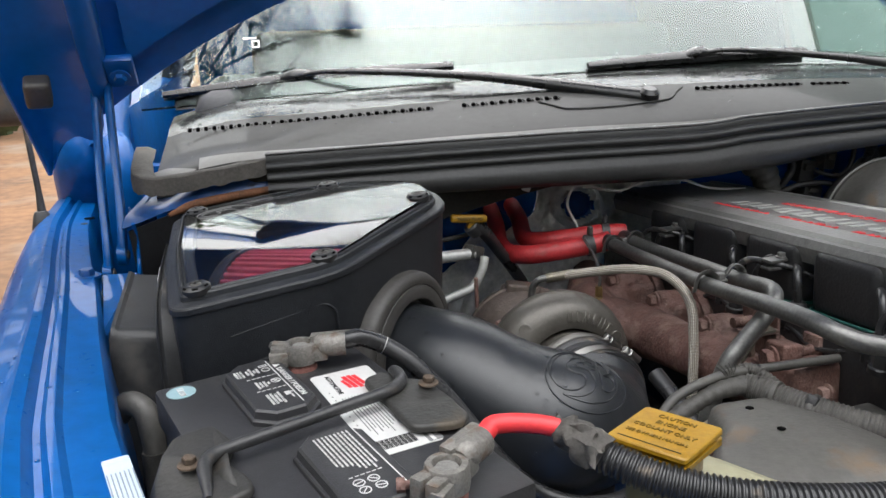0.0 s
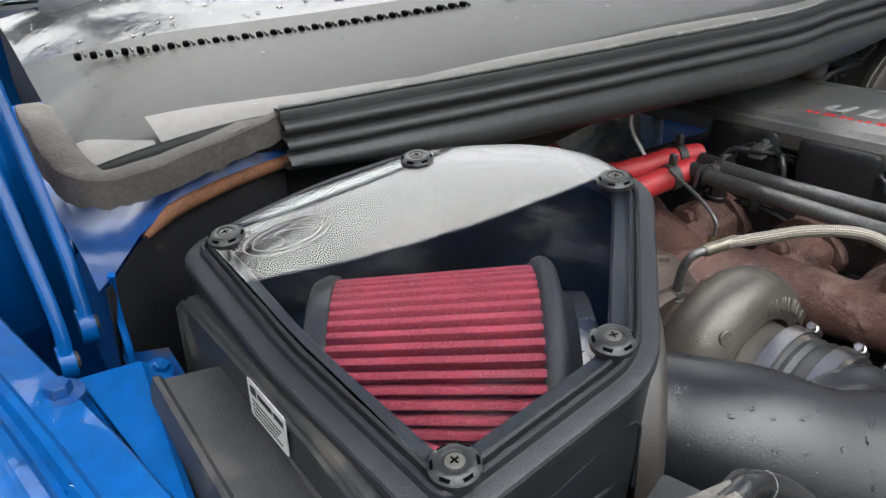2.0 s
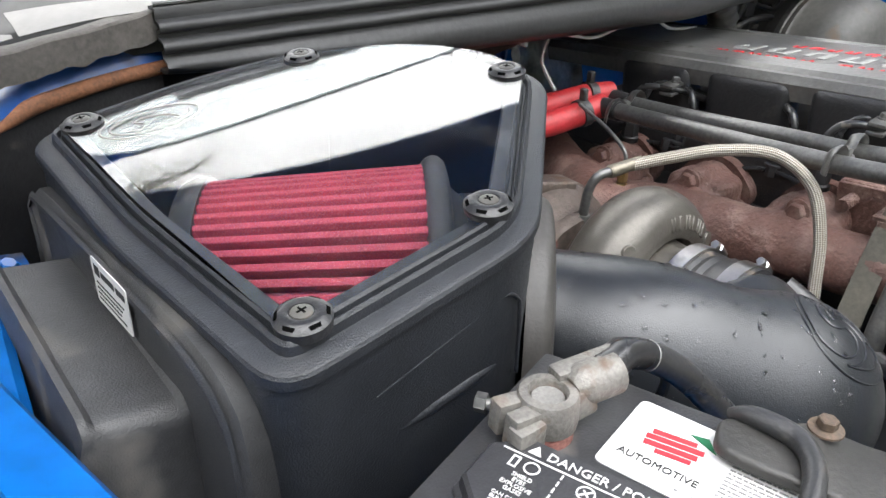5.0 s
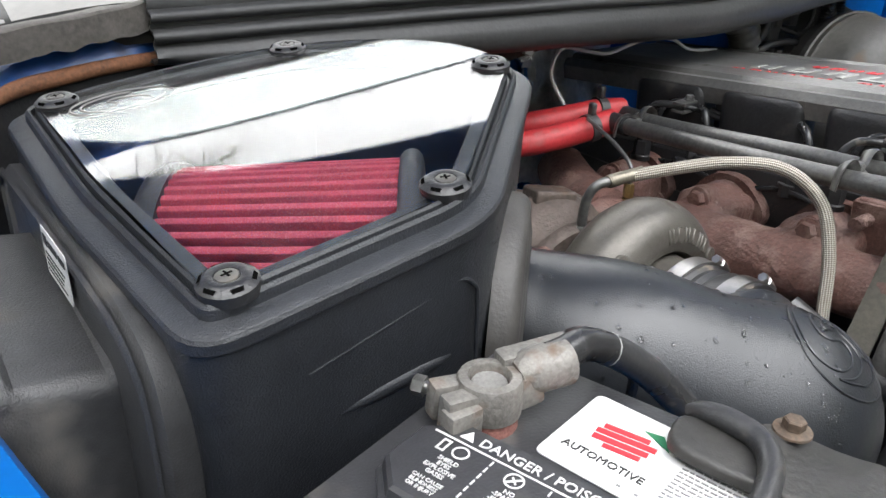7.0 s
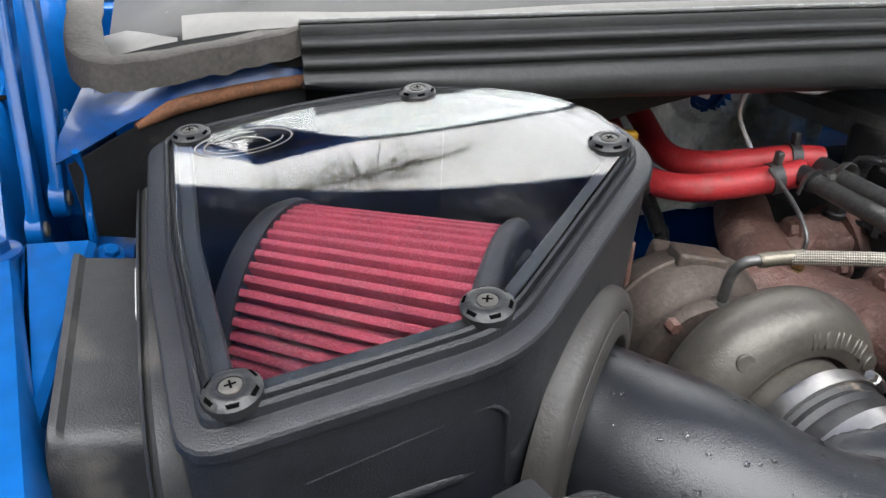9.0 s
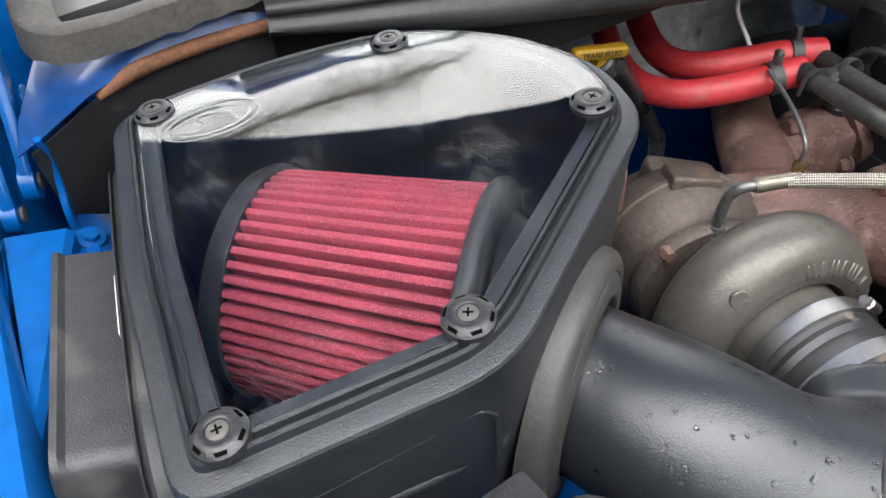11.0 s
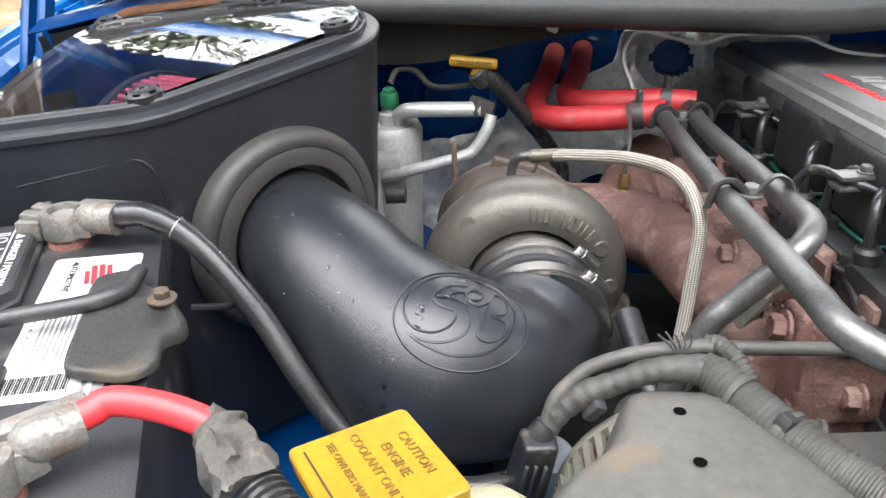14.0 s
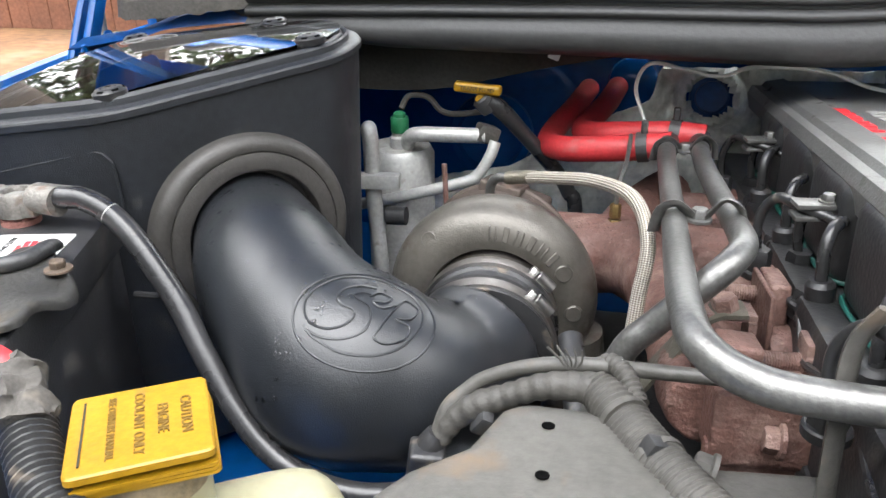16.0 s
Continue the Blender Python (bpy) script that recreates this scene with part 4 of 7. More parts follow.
bm = bmesh.new()
sheet(bm, hood_grid(0, -1, 1, 0, 1.12), 0.0015)
hood = part("hood", bm, M_HOOD_LIT, truck, "raised blue hood seen from below", 60)
bm = bmesh.new()
sheet(bm, hood_grid(0.028, -0.93, 0.93, 0.06, 1.06), 0.0015)
part("inner_panel", bm, M_HOOD_LIT, hood)
for s in (-1, 1):
    def corner(x, y, z):
        return Vector((x if s < 0 else 2 * CX - x, y, z))

    # outer skin folded down to a point at the hood's rear corner
    outer = [(-0.268, 1.133, 1.300), (-0.274, 1.108, 1.345), (-0.280, 1.075, 1.395), (-0.286, 1.035, 1.455), (-0.292, 0.90, 1.66), (-0.30, 0.70, 1.97), (-0.30, 0.50, 2.28)]
    inner = [(-0.262, 1.133, 1.306), (-0.246, 1.128, 1.337), (-0.226, 1.122, 1.351), (-0.186, 1.112, 1.366), (-0.17, 0.95, 1.62), (-0.17, 0.74, 1.95), (-0.17, 0.52, 2.28)]
    rows = [[corner(*Vector(a).lerp(Vector(b), t) + Vector((0, 0.012, 0.006)) * math.sin(math.pi * t)) for t in (0, 0.2, 0.4, 0.6, 0.8, 1.0)] for a, b in zip(spline(outer, 5), spline(inner, 5))]
    part("corner_panel", sheet(bmesh.new(), rows, 0.002), M_HOOD_LIT, hood, "blue pressed corner of the hood")
    part("hem", tube([corner(*q) for q in outer], 0.0035, 8, 6), M_HOOD_LIT, hood)
    part("stiffener", tube([corner(*q) for q in ((-0.180, 1.100, 1.395), (-0.176, 1.04, 1.47), (-0.172, 0.95, 1.60), (-0.165, 0.80, 1.84))], [0.012, 0.02, 0.022, 0.022], 10, 6, flat=0.5), M_HOOD_LIT, hood, "pressed stiffening channel")
    part("hinge_pad", block(corner(-0.150, 1.075, 1.437), (0.036, 0.05, 0.012), (-45, 0, 0), 0.004), M_HOOD_LIT, hood)
    bm = bmesh.new()
    hexhead(bm, corner(-0.150, 1.066, 1.430), (0, -0.7, -0.7), 0.008, 0.008, 0.013)
    part("bolt", bm, M_HOOD_LIT, hood)
part("bumper", block((-0.238, 1.018, 1.418), (0.030, 0.030, 0.034), (25, 0, 10), 0.007, 3), M_DUSTY_RUBBER, hood, "worn grey rubber bump stop")
# hinge
for s in (-1, 1):
    def hx(x):
        return x if s < 0 else 2 * CX - x

    def strap(line, wide, thick=0.0085):
        """A flat steel strap on edge along a line."""
        pts = spline([(hx(p[0]), p[1], p[2]) for p in line], 6)
        rings = []
        for k, q in enumerate(pts):
            a = Vector(pts[min(k + 1, len(pts) - 1)][:3]) - Vector(pts[max(k - 1, 0)][:3])
            n = Vector((0, -a.z, a.y)).normalized() * wide / 2
            e = Vector((thick / 2, 0, 0))
            c = Vector(q[:3])
            rings.append([c + n * 0.86 + e, c + n + e * 0.5, c + n - e * 0.5, c + n * 0.86 - e, c - n * 0.86 - e, c - n - e * 0.5, c - n + e * 0.5, c - n * 0.86 + e])
        return loft(bmesh.new(), rings, True, True)

    yz = Matrix(((0, 0, 1, hx(-0.1405)), (1, 0, 0, 0), (0, 1, 0, 0), (0, 0, 0, 1)))
    outline = [(0.940, 1.264), (0.946, 1.245), (0.944, 1.222), (0.937, 1.203), (0.948, 1.10), (1.14, 1.10), (1.14, 1.268)]
    hinge = part("hinge", slab(bmesh.new(), outline, yz, 0.0025), M_BLUE_SHADED, truck, "blue steel hood hinge")
    part("edge", sweep(bmesh.new(), [(hx(-0.139), y, z) for y, z in ((0.938, 1.265), (0.946, 1.245), (0.944, 1.222), (0.936, 1.203), (0.942, 1.15))], 0.0026, 8, 5), M_BLUE, hinge)
    for px_, line, wide in ((-0.159, [(-0.159, 0.958, 1.222), (-0.158, 0.968, 1.245), (-0.160, 0.996, 1.287), (-0.166, 1.045, 1.355), (-0.172, 1.10, 1.43)], 0.021), (-0.177, [(-0.177, 0.952, 1.202), (-0.176, 0.962, 1.23), (-0.181, 1.004, 1.288), (-0.186, 1.06, 1.36), (-0.188, 1.11, 1.44)], 0.021)):
        link = part("link", strap(line, wide), M_BLUE, hinge)
        part("eye", turned([(0.0125, -0.005), (0.013, 0.0), (0.0125, 0.005), (0.008, 0.0056)], (hx(line[0][0]), line[0][1], line[0][2]), (1, 0, 0), 20), M_BLUE, link)
        part("rivet", turned([(0.006, 0.004), (0.0058, 0.0075), (0.003, 0.0085)], (hx(line[0][0]), line[0][1], line[0][2]), (1, 0, 0), 14), M_LOOM, link)
    bm = bmesh.new()
    hexhead(bm, (hx(-0.1525), 1.002, 1.262), (1, 0, 0), 0.006, 0.007, 0.010)
    part("bolt", bm, M_BLUE, hinge)
    for y, z in ((0.914, 1.198), (0.902, 1.192)):
        bm = bmesh.new()
        hexhead(bm, (hx(-0.126), y, z), (0.3, -0.3, 1), 0.0055, 0.006, 0.009)
        part("bolt", bm, M_BLUE, hinge)
    part("foot", slab(bmesh.new(), [(hx(-0.142), 0.885), (hx(-0.112), 0.885), (hx(-0.112), 0.945), (hx(-0.142), 0.955)], Matrix.Translation((0, 0, 1.188)), 0.004), M_BLUE_SHADED, hinge)
# rounded blue cowl pillar beside the hinge
bm = bmesh.new()
sweep(bm, [(-0.265, 1.42, 1.0), (-0.262, 1.36, 1.22), (-0.258, 1.33, 1.30), (-0.25, 1.36, 1.36)], [0.06, 0.055, 0.05, 0.03], 14)
part("cowl_corner", bm, M_BLUE, truck)
bm = bmesh.new()
sweep(bm, [(-0.195, 1.22, 1.10), (-0.195, 1.21, 1.25), (-0.195, 1.23, 1.31), (-0.20, 1.28, 1.33)], [0.035, 0.032, 0.026, 0.012], 12)
part("cowl_end", bm, M_BLUE, truck)

# wipers
M_WIPER = mat("wet black wiper rubber", (0.012, 0.012, 0.012), 0.28, 0, 0.3, 30, 0.2, 300)
def wiper(tip, end, pivot, mid):
    bm = bmesh.new()
    a, b = Vector(tip), Vector(end)
    n = Vector((0, -0.6, 0.8))
    w = part("wiper", sweep(bm, [a, a.lerp(b, 0.33) + n * 0.004, a.lerp(b, 0.66) + n * 0.004, b], [0.007, 0.0115, 0.0115, 0.007], 8, 4, flat=0.75), M_WIPER, truck, "black wiper blade parked on the windscreen")
    part("rubber", sweep(bmesh.new(), [a - n * 0.010, b - n * 0.010], 0.0035, 6, 1), M_RUBBER, w)
    c = a.lerp(b, 0.47) + n * 0.012
    part("bridge", sweep(bmesh.new(), [a.lerp(b, 0.40) + n * 0.006, c + n * 0.004, a.lerp(b, 0.56) + n * 0.006], [0.006, 0.0100, 0.006], 10, 4, flat=0.6), M_WIPER, w)
    part("arm", sweep(bmesh.new(), [c, c + n * 0.01 + (Vector(mid) - c) * 0.25, mid, pivot], [0.004, 0.0055, 0.0085, 0.0145], 12, 6, flat=0.75), M_WIPER, w)
    part("cap", turned([(0.016, -0.012), (0.016, 0.008), (0.010, 0.014)], pivot, (0, -0.3, 1), 20), M_WIPER, w)


wiper((-0.139, 1.432, 1.380), (0.343, 1.266, 1.419), (0.598, 1.070, 1.370), (0.37, 1.175, 1.404))
wiper((0.570, 1.233, 1.411), (1.015, 1.258, 1.421), (1.30, 1.17, 1.37), (1.10, 1.23, 1.405))

antenna = part("antenna", turned([(0.016, -0.02), (0.016, 0.02), (0.011, 0.04), (0.008, 0.045)], (-0.306, 1.205, 1.19), (-0.03, 0.02, 1), 16), M_BLACK, truck, "black whip antenna")
part("mast", sweep(bmesh.new(), [(-0.306, 1.206, 1.225), (-0.308, 1.215, 1.262), (-0.335, 1.26, 1.75)], [0.007, 0.0045, 0.003], 8, 1), M_BLACK, antenna)

# ---- air box ----
LID = [(-0.093, 0.936, 0.02), (-0.090, 0.80, 0.02), (-0.074, 0.651, 0.022), (0.078, 0.665, 0.027), (0.212, 0.796, 0.022), (0.212, 0.850, 0.02), (0.190, 0.897, 0.03), (0.147, 0.936, 0.03), (0.097, 0.960, 0.03), (0.02, 0.965, 0.03), (-0.04, 0.957, 0.02), (-0.078, 0.950, 0.012)]
OUT = rounded(LID)


def lid_z(x, y):
    return 1.2215 + 0.1176 * x + 0.0672 * y


LID_N = Vector((-0.1166, -0.0666, 0.991)).normalized()


def on_lid(p, dz=0.0):
    return Vector((p[0], p[1], lid_z(p[0], p[1]) + dz))


def lid_ring(d, dz):
    return [on_lid(p, dz) for p in inset(OUT, d)]


def flat_ring(d, z):
    return [Vector((p[0], p[1], z)) for p in inset(OUT, d)]


airbox = thing("air_box", (0.05, 0.8, 0.95), "moulded black plastic air intake box with a clear lid", "air box")
bm = bmesh.new()
loft(bm, [flat_ring(0.014, 0.95), flat_ring(0.012, 0.97), lid_ring(0.0022, -0.040), lid_ring(0.0018, -0.034), lid_ring(0.0016, -0.016), lid_ring(0.014, -0.014)], True)
box_body = part("body", bm, M_BOX, airbox)
# smooth inside of the box; shade under the lid is put into its blacker colour
part("inner_wall", loft(bmesh.new(), [lid_ring(0.0138, -0.0142), lid_ring(0.016, -0.03), flat_ring(0.022, 0.965)], False, True), mat("box plastic darkened for inner shade", (0.0055, 0.0056, 0.006), 0.5, 0, 0.2, 14, 0.1, 600, spec=0.25), box_body)
bm = bmesh.new()
loft(bm, [lid_ring(d, z) for d, z in ((0.004, -0.0180), (0.0002, -0.0172), (-0.0008, -0.0162), (-0.0008, -0.0114), (0.0002, -0.0098), (0.0022, -0.0088), (0.0080, -0.0084), (0.0098, -0.0080), (0.0104, -0.0035), (0.0118, -0.0018), (0.0134, -0.003), (0.0140, -0.0068), (0.0156, -0.0068), (0.0162, -0.0028), (0.0176, -0.0014), (0.0192, -0.0036), (0.0196, -0.0056), (0.027, -0.0058), (0.0285, -0.008), (0.0285, -0.016), (0.020, -0.020))], close=True)
part("lid_frame", bm, M_BOX, airbox, angle=24)
bm = bmesh.new()
edge = []


def hull(points):
    """The outline round a set of points, without loops."""
    pts = sorted({(round(p[0], 5), round(p[1], 5)) for p in points})
    sides = []
    for seq in (pts, pts[::-1]):
        line = []
        for p in seq:
            while len(line) > 1 and (line[-1][0] - line[-2][0]) * (p[1] - line[-2][1]) - (line[-1][1] - line[-2][1]) * (p[0] - line[-2][0]) <= 0:
                line.pop()
            line.append(p)
        sides += line[:-1]
    return [Vector(p) for p in sides]


corners = hull(inset(OUT, 0.0172))
run = [0.0]
for p, q in zip(corners, corners[1:] + corners[:1]):
    run.append(run[-1] + (q - p).length)
for k in range(140):
    want = run[-1] * k / 140
    leg = max(n for n in range(len(corners)) if run[n] <= want)
    edge.append(corners[leg].lerp(corners[(leg + 1) % len(corners)], (want - run[leg]) / (run[leg + 1] - run[leg])))
mid = Vector((0.058, 0.815))


def pane_rise(q):
    """How far the pane domes up at a point of the plan."""
    return 0.0062 * (1.15 - ((q[0] - mid.x) / 0.27) ** 2 - ((q[1] - mid.y) / 0.145) ** 2)


def pane_ring(s, dz):
    """A ring of the gently domed pane."""
    out = []
    for p in edge:
        q = mid + (p - mid) * s
        out.append(on_lid(q, dz + pane_rise(q)))
    return out


steps = [1 - k / 14 for k in range(14)] + [0.02]
loft(bm, [pane_ring(s, -0.0056) for s in steps[::-1]] + [pane_ring(s, -0.0026) for s in steps], True, True)
pane = part("lid_window", bm, M_ACRYLIC, airbox, "clear acrylic window, scratched, mirroring the sky", 50)
pane.visible_shadow = False
M_CAPS = mat("dusty black cap plastic", (0.018, 0.018, 0.019), 0.36, 0, 0.3, 40, 0.3, 500, dirt=((0.06, 0.058, 0.055), 0.22, 60))
for x, y in ((0.181, 0.805), (0.065, 0.689), (-0.051, 0.673), (-0.064, 0.925), (0.093, 0.929)):
    m = frame_to(on_lid((x, y), max(0.0, pane_rise((x, y)) - 0.0026)), LID_N)
    bm = bmesh.new()
    lathe(bm, [(0.0126, -0.004), (0.0130, 0.0004), (0.0130, 0.0012), (0.0122, 0.0019), (0.0098, 0.0037), (0.0084, 0.0042), (0.0066, 0.0043), (0.0058, 0.0039), (0.0056, 0.0033), (0.001, 0.0034)], m, 40)
    bolt = part("lid_bolt", bm, M_CAPS, airbox)
    bm = bmesh.new()
    for a in range(6):
        q = m @ Matrix.Rotation(a * math.pi / 3, 4, "Z") @ Matrix.Translation((0, 0.0110, 0.0029)) @ Matrix.Rotation(radians(-37), 4, "X")
        slab(bm, [(-0.0024, 0.0010), (0.0024, 0.0010), (0.0029, -0.0010), (-0.0029, -0.0010)][::-1], q, 0.00015)
    part("grip", bm, M_HOLE, bolt)
    part("screw_head", turned([(0.0050, 0), (0.0048, 0.0006), (0.0036, 0.0011), (0.001, 0.0012)], m @ Vector((0, 0, 0.0034)), LID_N, 24), M_SHIELD, bolt, "dull steel screw head")
    part("recess", bars(m @ Matrix.Translation((0, 0, 0.0046)) @ Matrix.Rotation(0.6 + 9 * x, 4, "Z"), [(0, 0, 0.0050, 0.0010), (0, 0, 0.0010, 0.0050)], 0.0002), M_HOLE, bolt)
# oval badge pressed into the lid's back corner
bm = bmesh.new()
BADGE_Z = pane_rise((-0.031, 0.897)) - 0.0026
ov = [on_lid((-0.031 + 0.031 * math.cos(a), 0.897 + 0.018 * math.sin(a)), BADGE_Z) for a in (2 * math.pi * k / 40 for k in range(41))]
sweep(bm, ov, 0.0006, 6, 1)
sweep(bm, [on_lid((-0.031 + 0.025 * math.cos(a), 0.897 + 0.0135 * math.sin(a)), BADGE_Z) for a in (2 * math.pi * k / 40 for k in range(8, 41))], 0.0006, 6, 1)
sweep(bm, [on_lid((-0.047 + x * 0.9, 0.895 + y), BADGE_Z) for x, y in ((0.0, -0.004), (0.008, -0.006), (0.013, 0.0), (0.008, 0.006), (0.016, 0.009), (0.03, 0.004), (0.036, -0.004))], 0.0006, 6, 4)
part("badge", bm, mat("frosted acrylic", (0.19, 0.19, 0.185), 0.6, 0, 0.2, 60, 0), airbox, "oval badge moulded in the clear lid")
# raised panel line on the front wall
bm = bmesh.new()
sweep(bm, [(-0.025, 0.6588, 1.216), (0.022, 0.6630, 1.227), (0.054, 0.6662, 1.2345), (0.063, 0.6670, 1.2345), (0.069, 0.6676, 1.230), (0.072, 0.6680, 1.222), (0.074, 0.6688, 1.18)], 0.0012, 8, 6)
part("panel_line", bm, M_BOX, box_body)
bm = bmesh.new()
sweep(bm, [(-0.030, 0.6625, 1.184), (-0.01, 0.6640, 1.187), (0.02, 0.6665, 1.190), (0.050, 0.6695, 1.1925), (0.066, 0.6720, 1.193)], [0.001, 0.0034, 0.0050, 0.0044, 0.001], 12, 6)
part("flare", bm, M_BOX, box_body)
# side scoop and its plate
bm = bmesh.new()
prof = [(-0.086, 1.228), (-0.0885, 1.214), (-0.094, 1.2075), (-0.124, 1.2115), (-0.130, 1.2125), (-0.133, 1.216), (-0.1365, 1.2165), (-0.139, 1.209), (-0.143, 1.16), (-0.150, 0.97), (-0.086, 0.97)]
rings = [[(x, 0.714 + 0.012 * (1 - math.sin(a)) - 0.004 * (1.21 - z) / 0.2, z - 0.012 * (1 - math.cos(a)) * (z > 1.1)) for x, z in prof] for a in (radians(q) for q in (90, 70, 45, 22, 0))]
rings += [[(x - 0.003 * k, 0.726 + 0.142 * k, z + 0.010 * k) for x, z in prof] for k in (0.3, 0.6, 1.0)]
loft(bm, rings, True, True)
part("scoop", bm, M_SCOOP, airbox, "black side scoop of the box", 30)
bm = bmesh.new()
side = [(0.935, 1.15), (0.932, 1.232), (0.918, 1.244), (0.86, 1.246), (0.80, 1.247), (0.74, 1.2455), (0.715, 1.244), (0.697, 1.241), (0.682, 1.235), (0.672, 1.225), (0.667, 1.210), (0.665, 1.19), (0.664, 0.96), (0.935, 0.96)]
loft(bm, [[(x + d + 0.014 * max(0, (0.93 - y) / 0.27) ** 1.2, y + e, z - f) for y, z in side] for x, d, e, f in ((-0.1035, 0.0018, 0.0015, 0.0015), (-0.1035, 0, 0.0035, 0.004), (-0.1035, 0, 0.0045, 0.008), (-0.1035, 0.006, 0, 0), (-0.1035, 0.0185, 0.002, 0.002))[::-1]], True, True)
plate = part("side_plate", bm, M_SCOOP, airbox, angle=30)
ms = Matrix.Translation((-0.0968, 0.790, 1.2305)) @ Matrix(((0, 0, -1), (-1, 0, 0), (0, 1, 0))).to_4x4() @ Matrix.Rotation(radians(3), 4, "Y")
bm = bmesh.new()
slab(bm, rounded([(-0.0235, -0.0135, 0.002), (0.0235, -0.0135, 0.002), (0.0235, 0.0135, 0.002), (-0.0235, 0.0135, 0.002)]), ms, 0.0005)
lab = part("sticker", bm, M_WHITE, plate, "white rating sticker with small print")
part("print", bars(ms @ Matrix.Translation((0, 0, 0.0006)), [(-0.016, 0.0075, 0.007, 0.006)] + print_rows(-0.010, 0.0075, 0.028, 1, 0.006, 0.0036, rng) + print_rows(-0.019, 0.0, 0.036, 4, 0.0032, 0.0009, rng)), M_INK, lab)

# air filter inside the box
AX = Vector((0.832, -0.555, 0)).normalized()
F0, F1 = Vector((-0.014, 0.880, 1.153)), Vector((0.110, 0.797, 1.153))
filt = thing("air_filter", (0.03, 0.84, 0.965), "oiled red pleated cotton air filter inside the box", "air filter")
bm = bmesh.new()
PLEATS = 54
fm = frame_to(F0, AX)
span = (F1 - F0).length


def pleat(a, r):
    v = abs(((a * PLEATS / (2 * math.pi)) % 1) * 2 - 1)
    x = min(1.0, max(0.0, (v - 0.48) / 0.46))
    return r * (1 - 0.015 * v * v - 0.13 * x * x * (3 - 2 * x))


rings = []
for k in range(9):
    h = span * k / 8
    r = 0.080 + 0.011 * k / 8
    rings.append([fm @ Vector((pleat(a, r) * math.cos(a), pleat(a, r) * math.sin(a), h)) for a in (2 * math.pi * i / (PLEATS * 14) for i in range(PLEATS * 14))])
loft(bm, rings, True, True)
part("pleats", bm, M_FILTER, filt, "red pleated gauze", 25)
part("end_cap", turned([(0.065, -0.016), (0.079, -0.013), (0.0835, -0.004), (0.083, 0.003), (0.07, 0.003)], F0, AX, 48), M_RUBBER, filt)
part("base_ring", turned([(0.084, -0.004), (0.0925, -0.003), (0.0958, 0.0), (0.0972, 0.004), (0.0965, 0.008), (0.0935, 0.0115), (0.088, 0.013), (0.078, 0.014), (0.072, 0.02), (0.060, 0.04)], F1, AX, 56), M_BLACK, filt)
part("clamp", turned([(0.0705, 0.024), (0.0705, 0.036), (0.0660, 0.036), (0.0660, 0.024)], F1, AX, 48), M_CHROME, filt)

# ---- intake tube ----
FN = Vector((0.735, -0.678, 0)).normalized()
FC = Vector((0.147, 0.733, 1.150))
intake = thing("intake_tube", (0.25, 0.65, 1.0), "matt black plastic intake elbow with an embossed oval badge", "intake tube")
TUBE_P = [(0.128, 0.751, 1.150), (0.160, 0.716, 1.149), (0.189, 0.674, 1.146), (0.224, 0.640, 1.1275), (0.262, 0.618, 1.109), (0.292, 0.621, 1.099), (0.316, 0.632, 1.091), (0.336, 0.662, 1.086), (0.3495, 0.694, 1.091)]
TUBE_R = [0.053, 0.053, 0.058, 0.063, 0.0715, 0.067, 0.0615, 0.0545, 0.0535]


bm = blended(tube(TUBE_P, TUBE_R, 64, 8), 0.0028, 14)
skin = BVHTree.FromBMesh(bm)
part("tube", bm, M_TUBE, intake)
part("flange_seal", turned([(0.0565, -0.002), (0.0568, 0.0105), (0.0580, 0.0128), (0.0600, 0.0136), (0.0690, 0.0120), (0.0715, 0.0112), (0.0722, 0.0098), (0.0732, 0.0110), (0.0760, 0.0116), (0.0800, 0.0108), (0.0835, 0.0082), (0.0858, 0.0040), (0.0865, -0.006), (0.0565, -0.006)], FC, FN, 72), M_DUSTY_RUBBER, intake, "grey rubber seal ring round the tube")


def on_skin(p, way, lift):
    hit = skin.ray_cast(Vector(p), Vector(way))
    return hit[0] + hit[1] * lift if hit[0] else None


LOGO_C, LOGO_N = Vector((0.291, 0.585, 1.167)), Vector((-0.02, -0.62, 0.78)).normalized()
LOGO_X = Vector((0.985, 0.10, 0.10))
LOGO_X = (LOGO_X - LOGO_N * LOGO_X.dot(LOGO_N)).normalized()
LOGO_Y = LOGO_N.cross(LOGO_X)


def emboss(bm, pts, r, sub=4):
    line = []
    for x, y in (q[:2] for q in spline([(a, b, 0) for a, b in pts], sub)):
        start = LOGO_C + LOGO_X * x + LOGO_Y * y + LOGO_N * 0.08
        p = on_skin(start, -LOGO_N, 0.0003)
        if p is not None:
            line.append(p)
    if len(line) > 2:
        sweep(bm, line, r, 6, 1)


def oval(a, b, k0=0, k1=48, n=48):
    return [(a * math.cos(2 * math.pi * k / n), b * math.sin(2 * math.pi * k / n)) for k in range(k0, k1 + 1)]


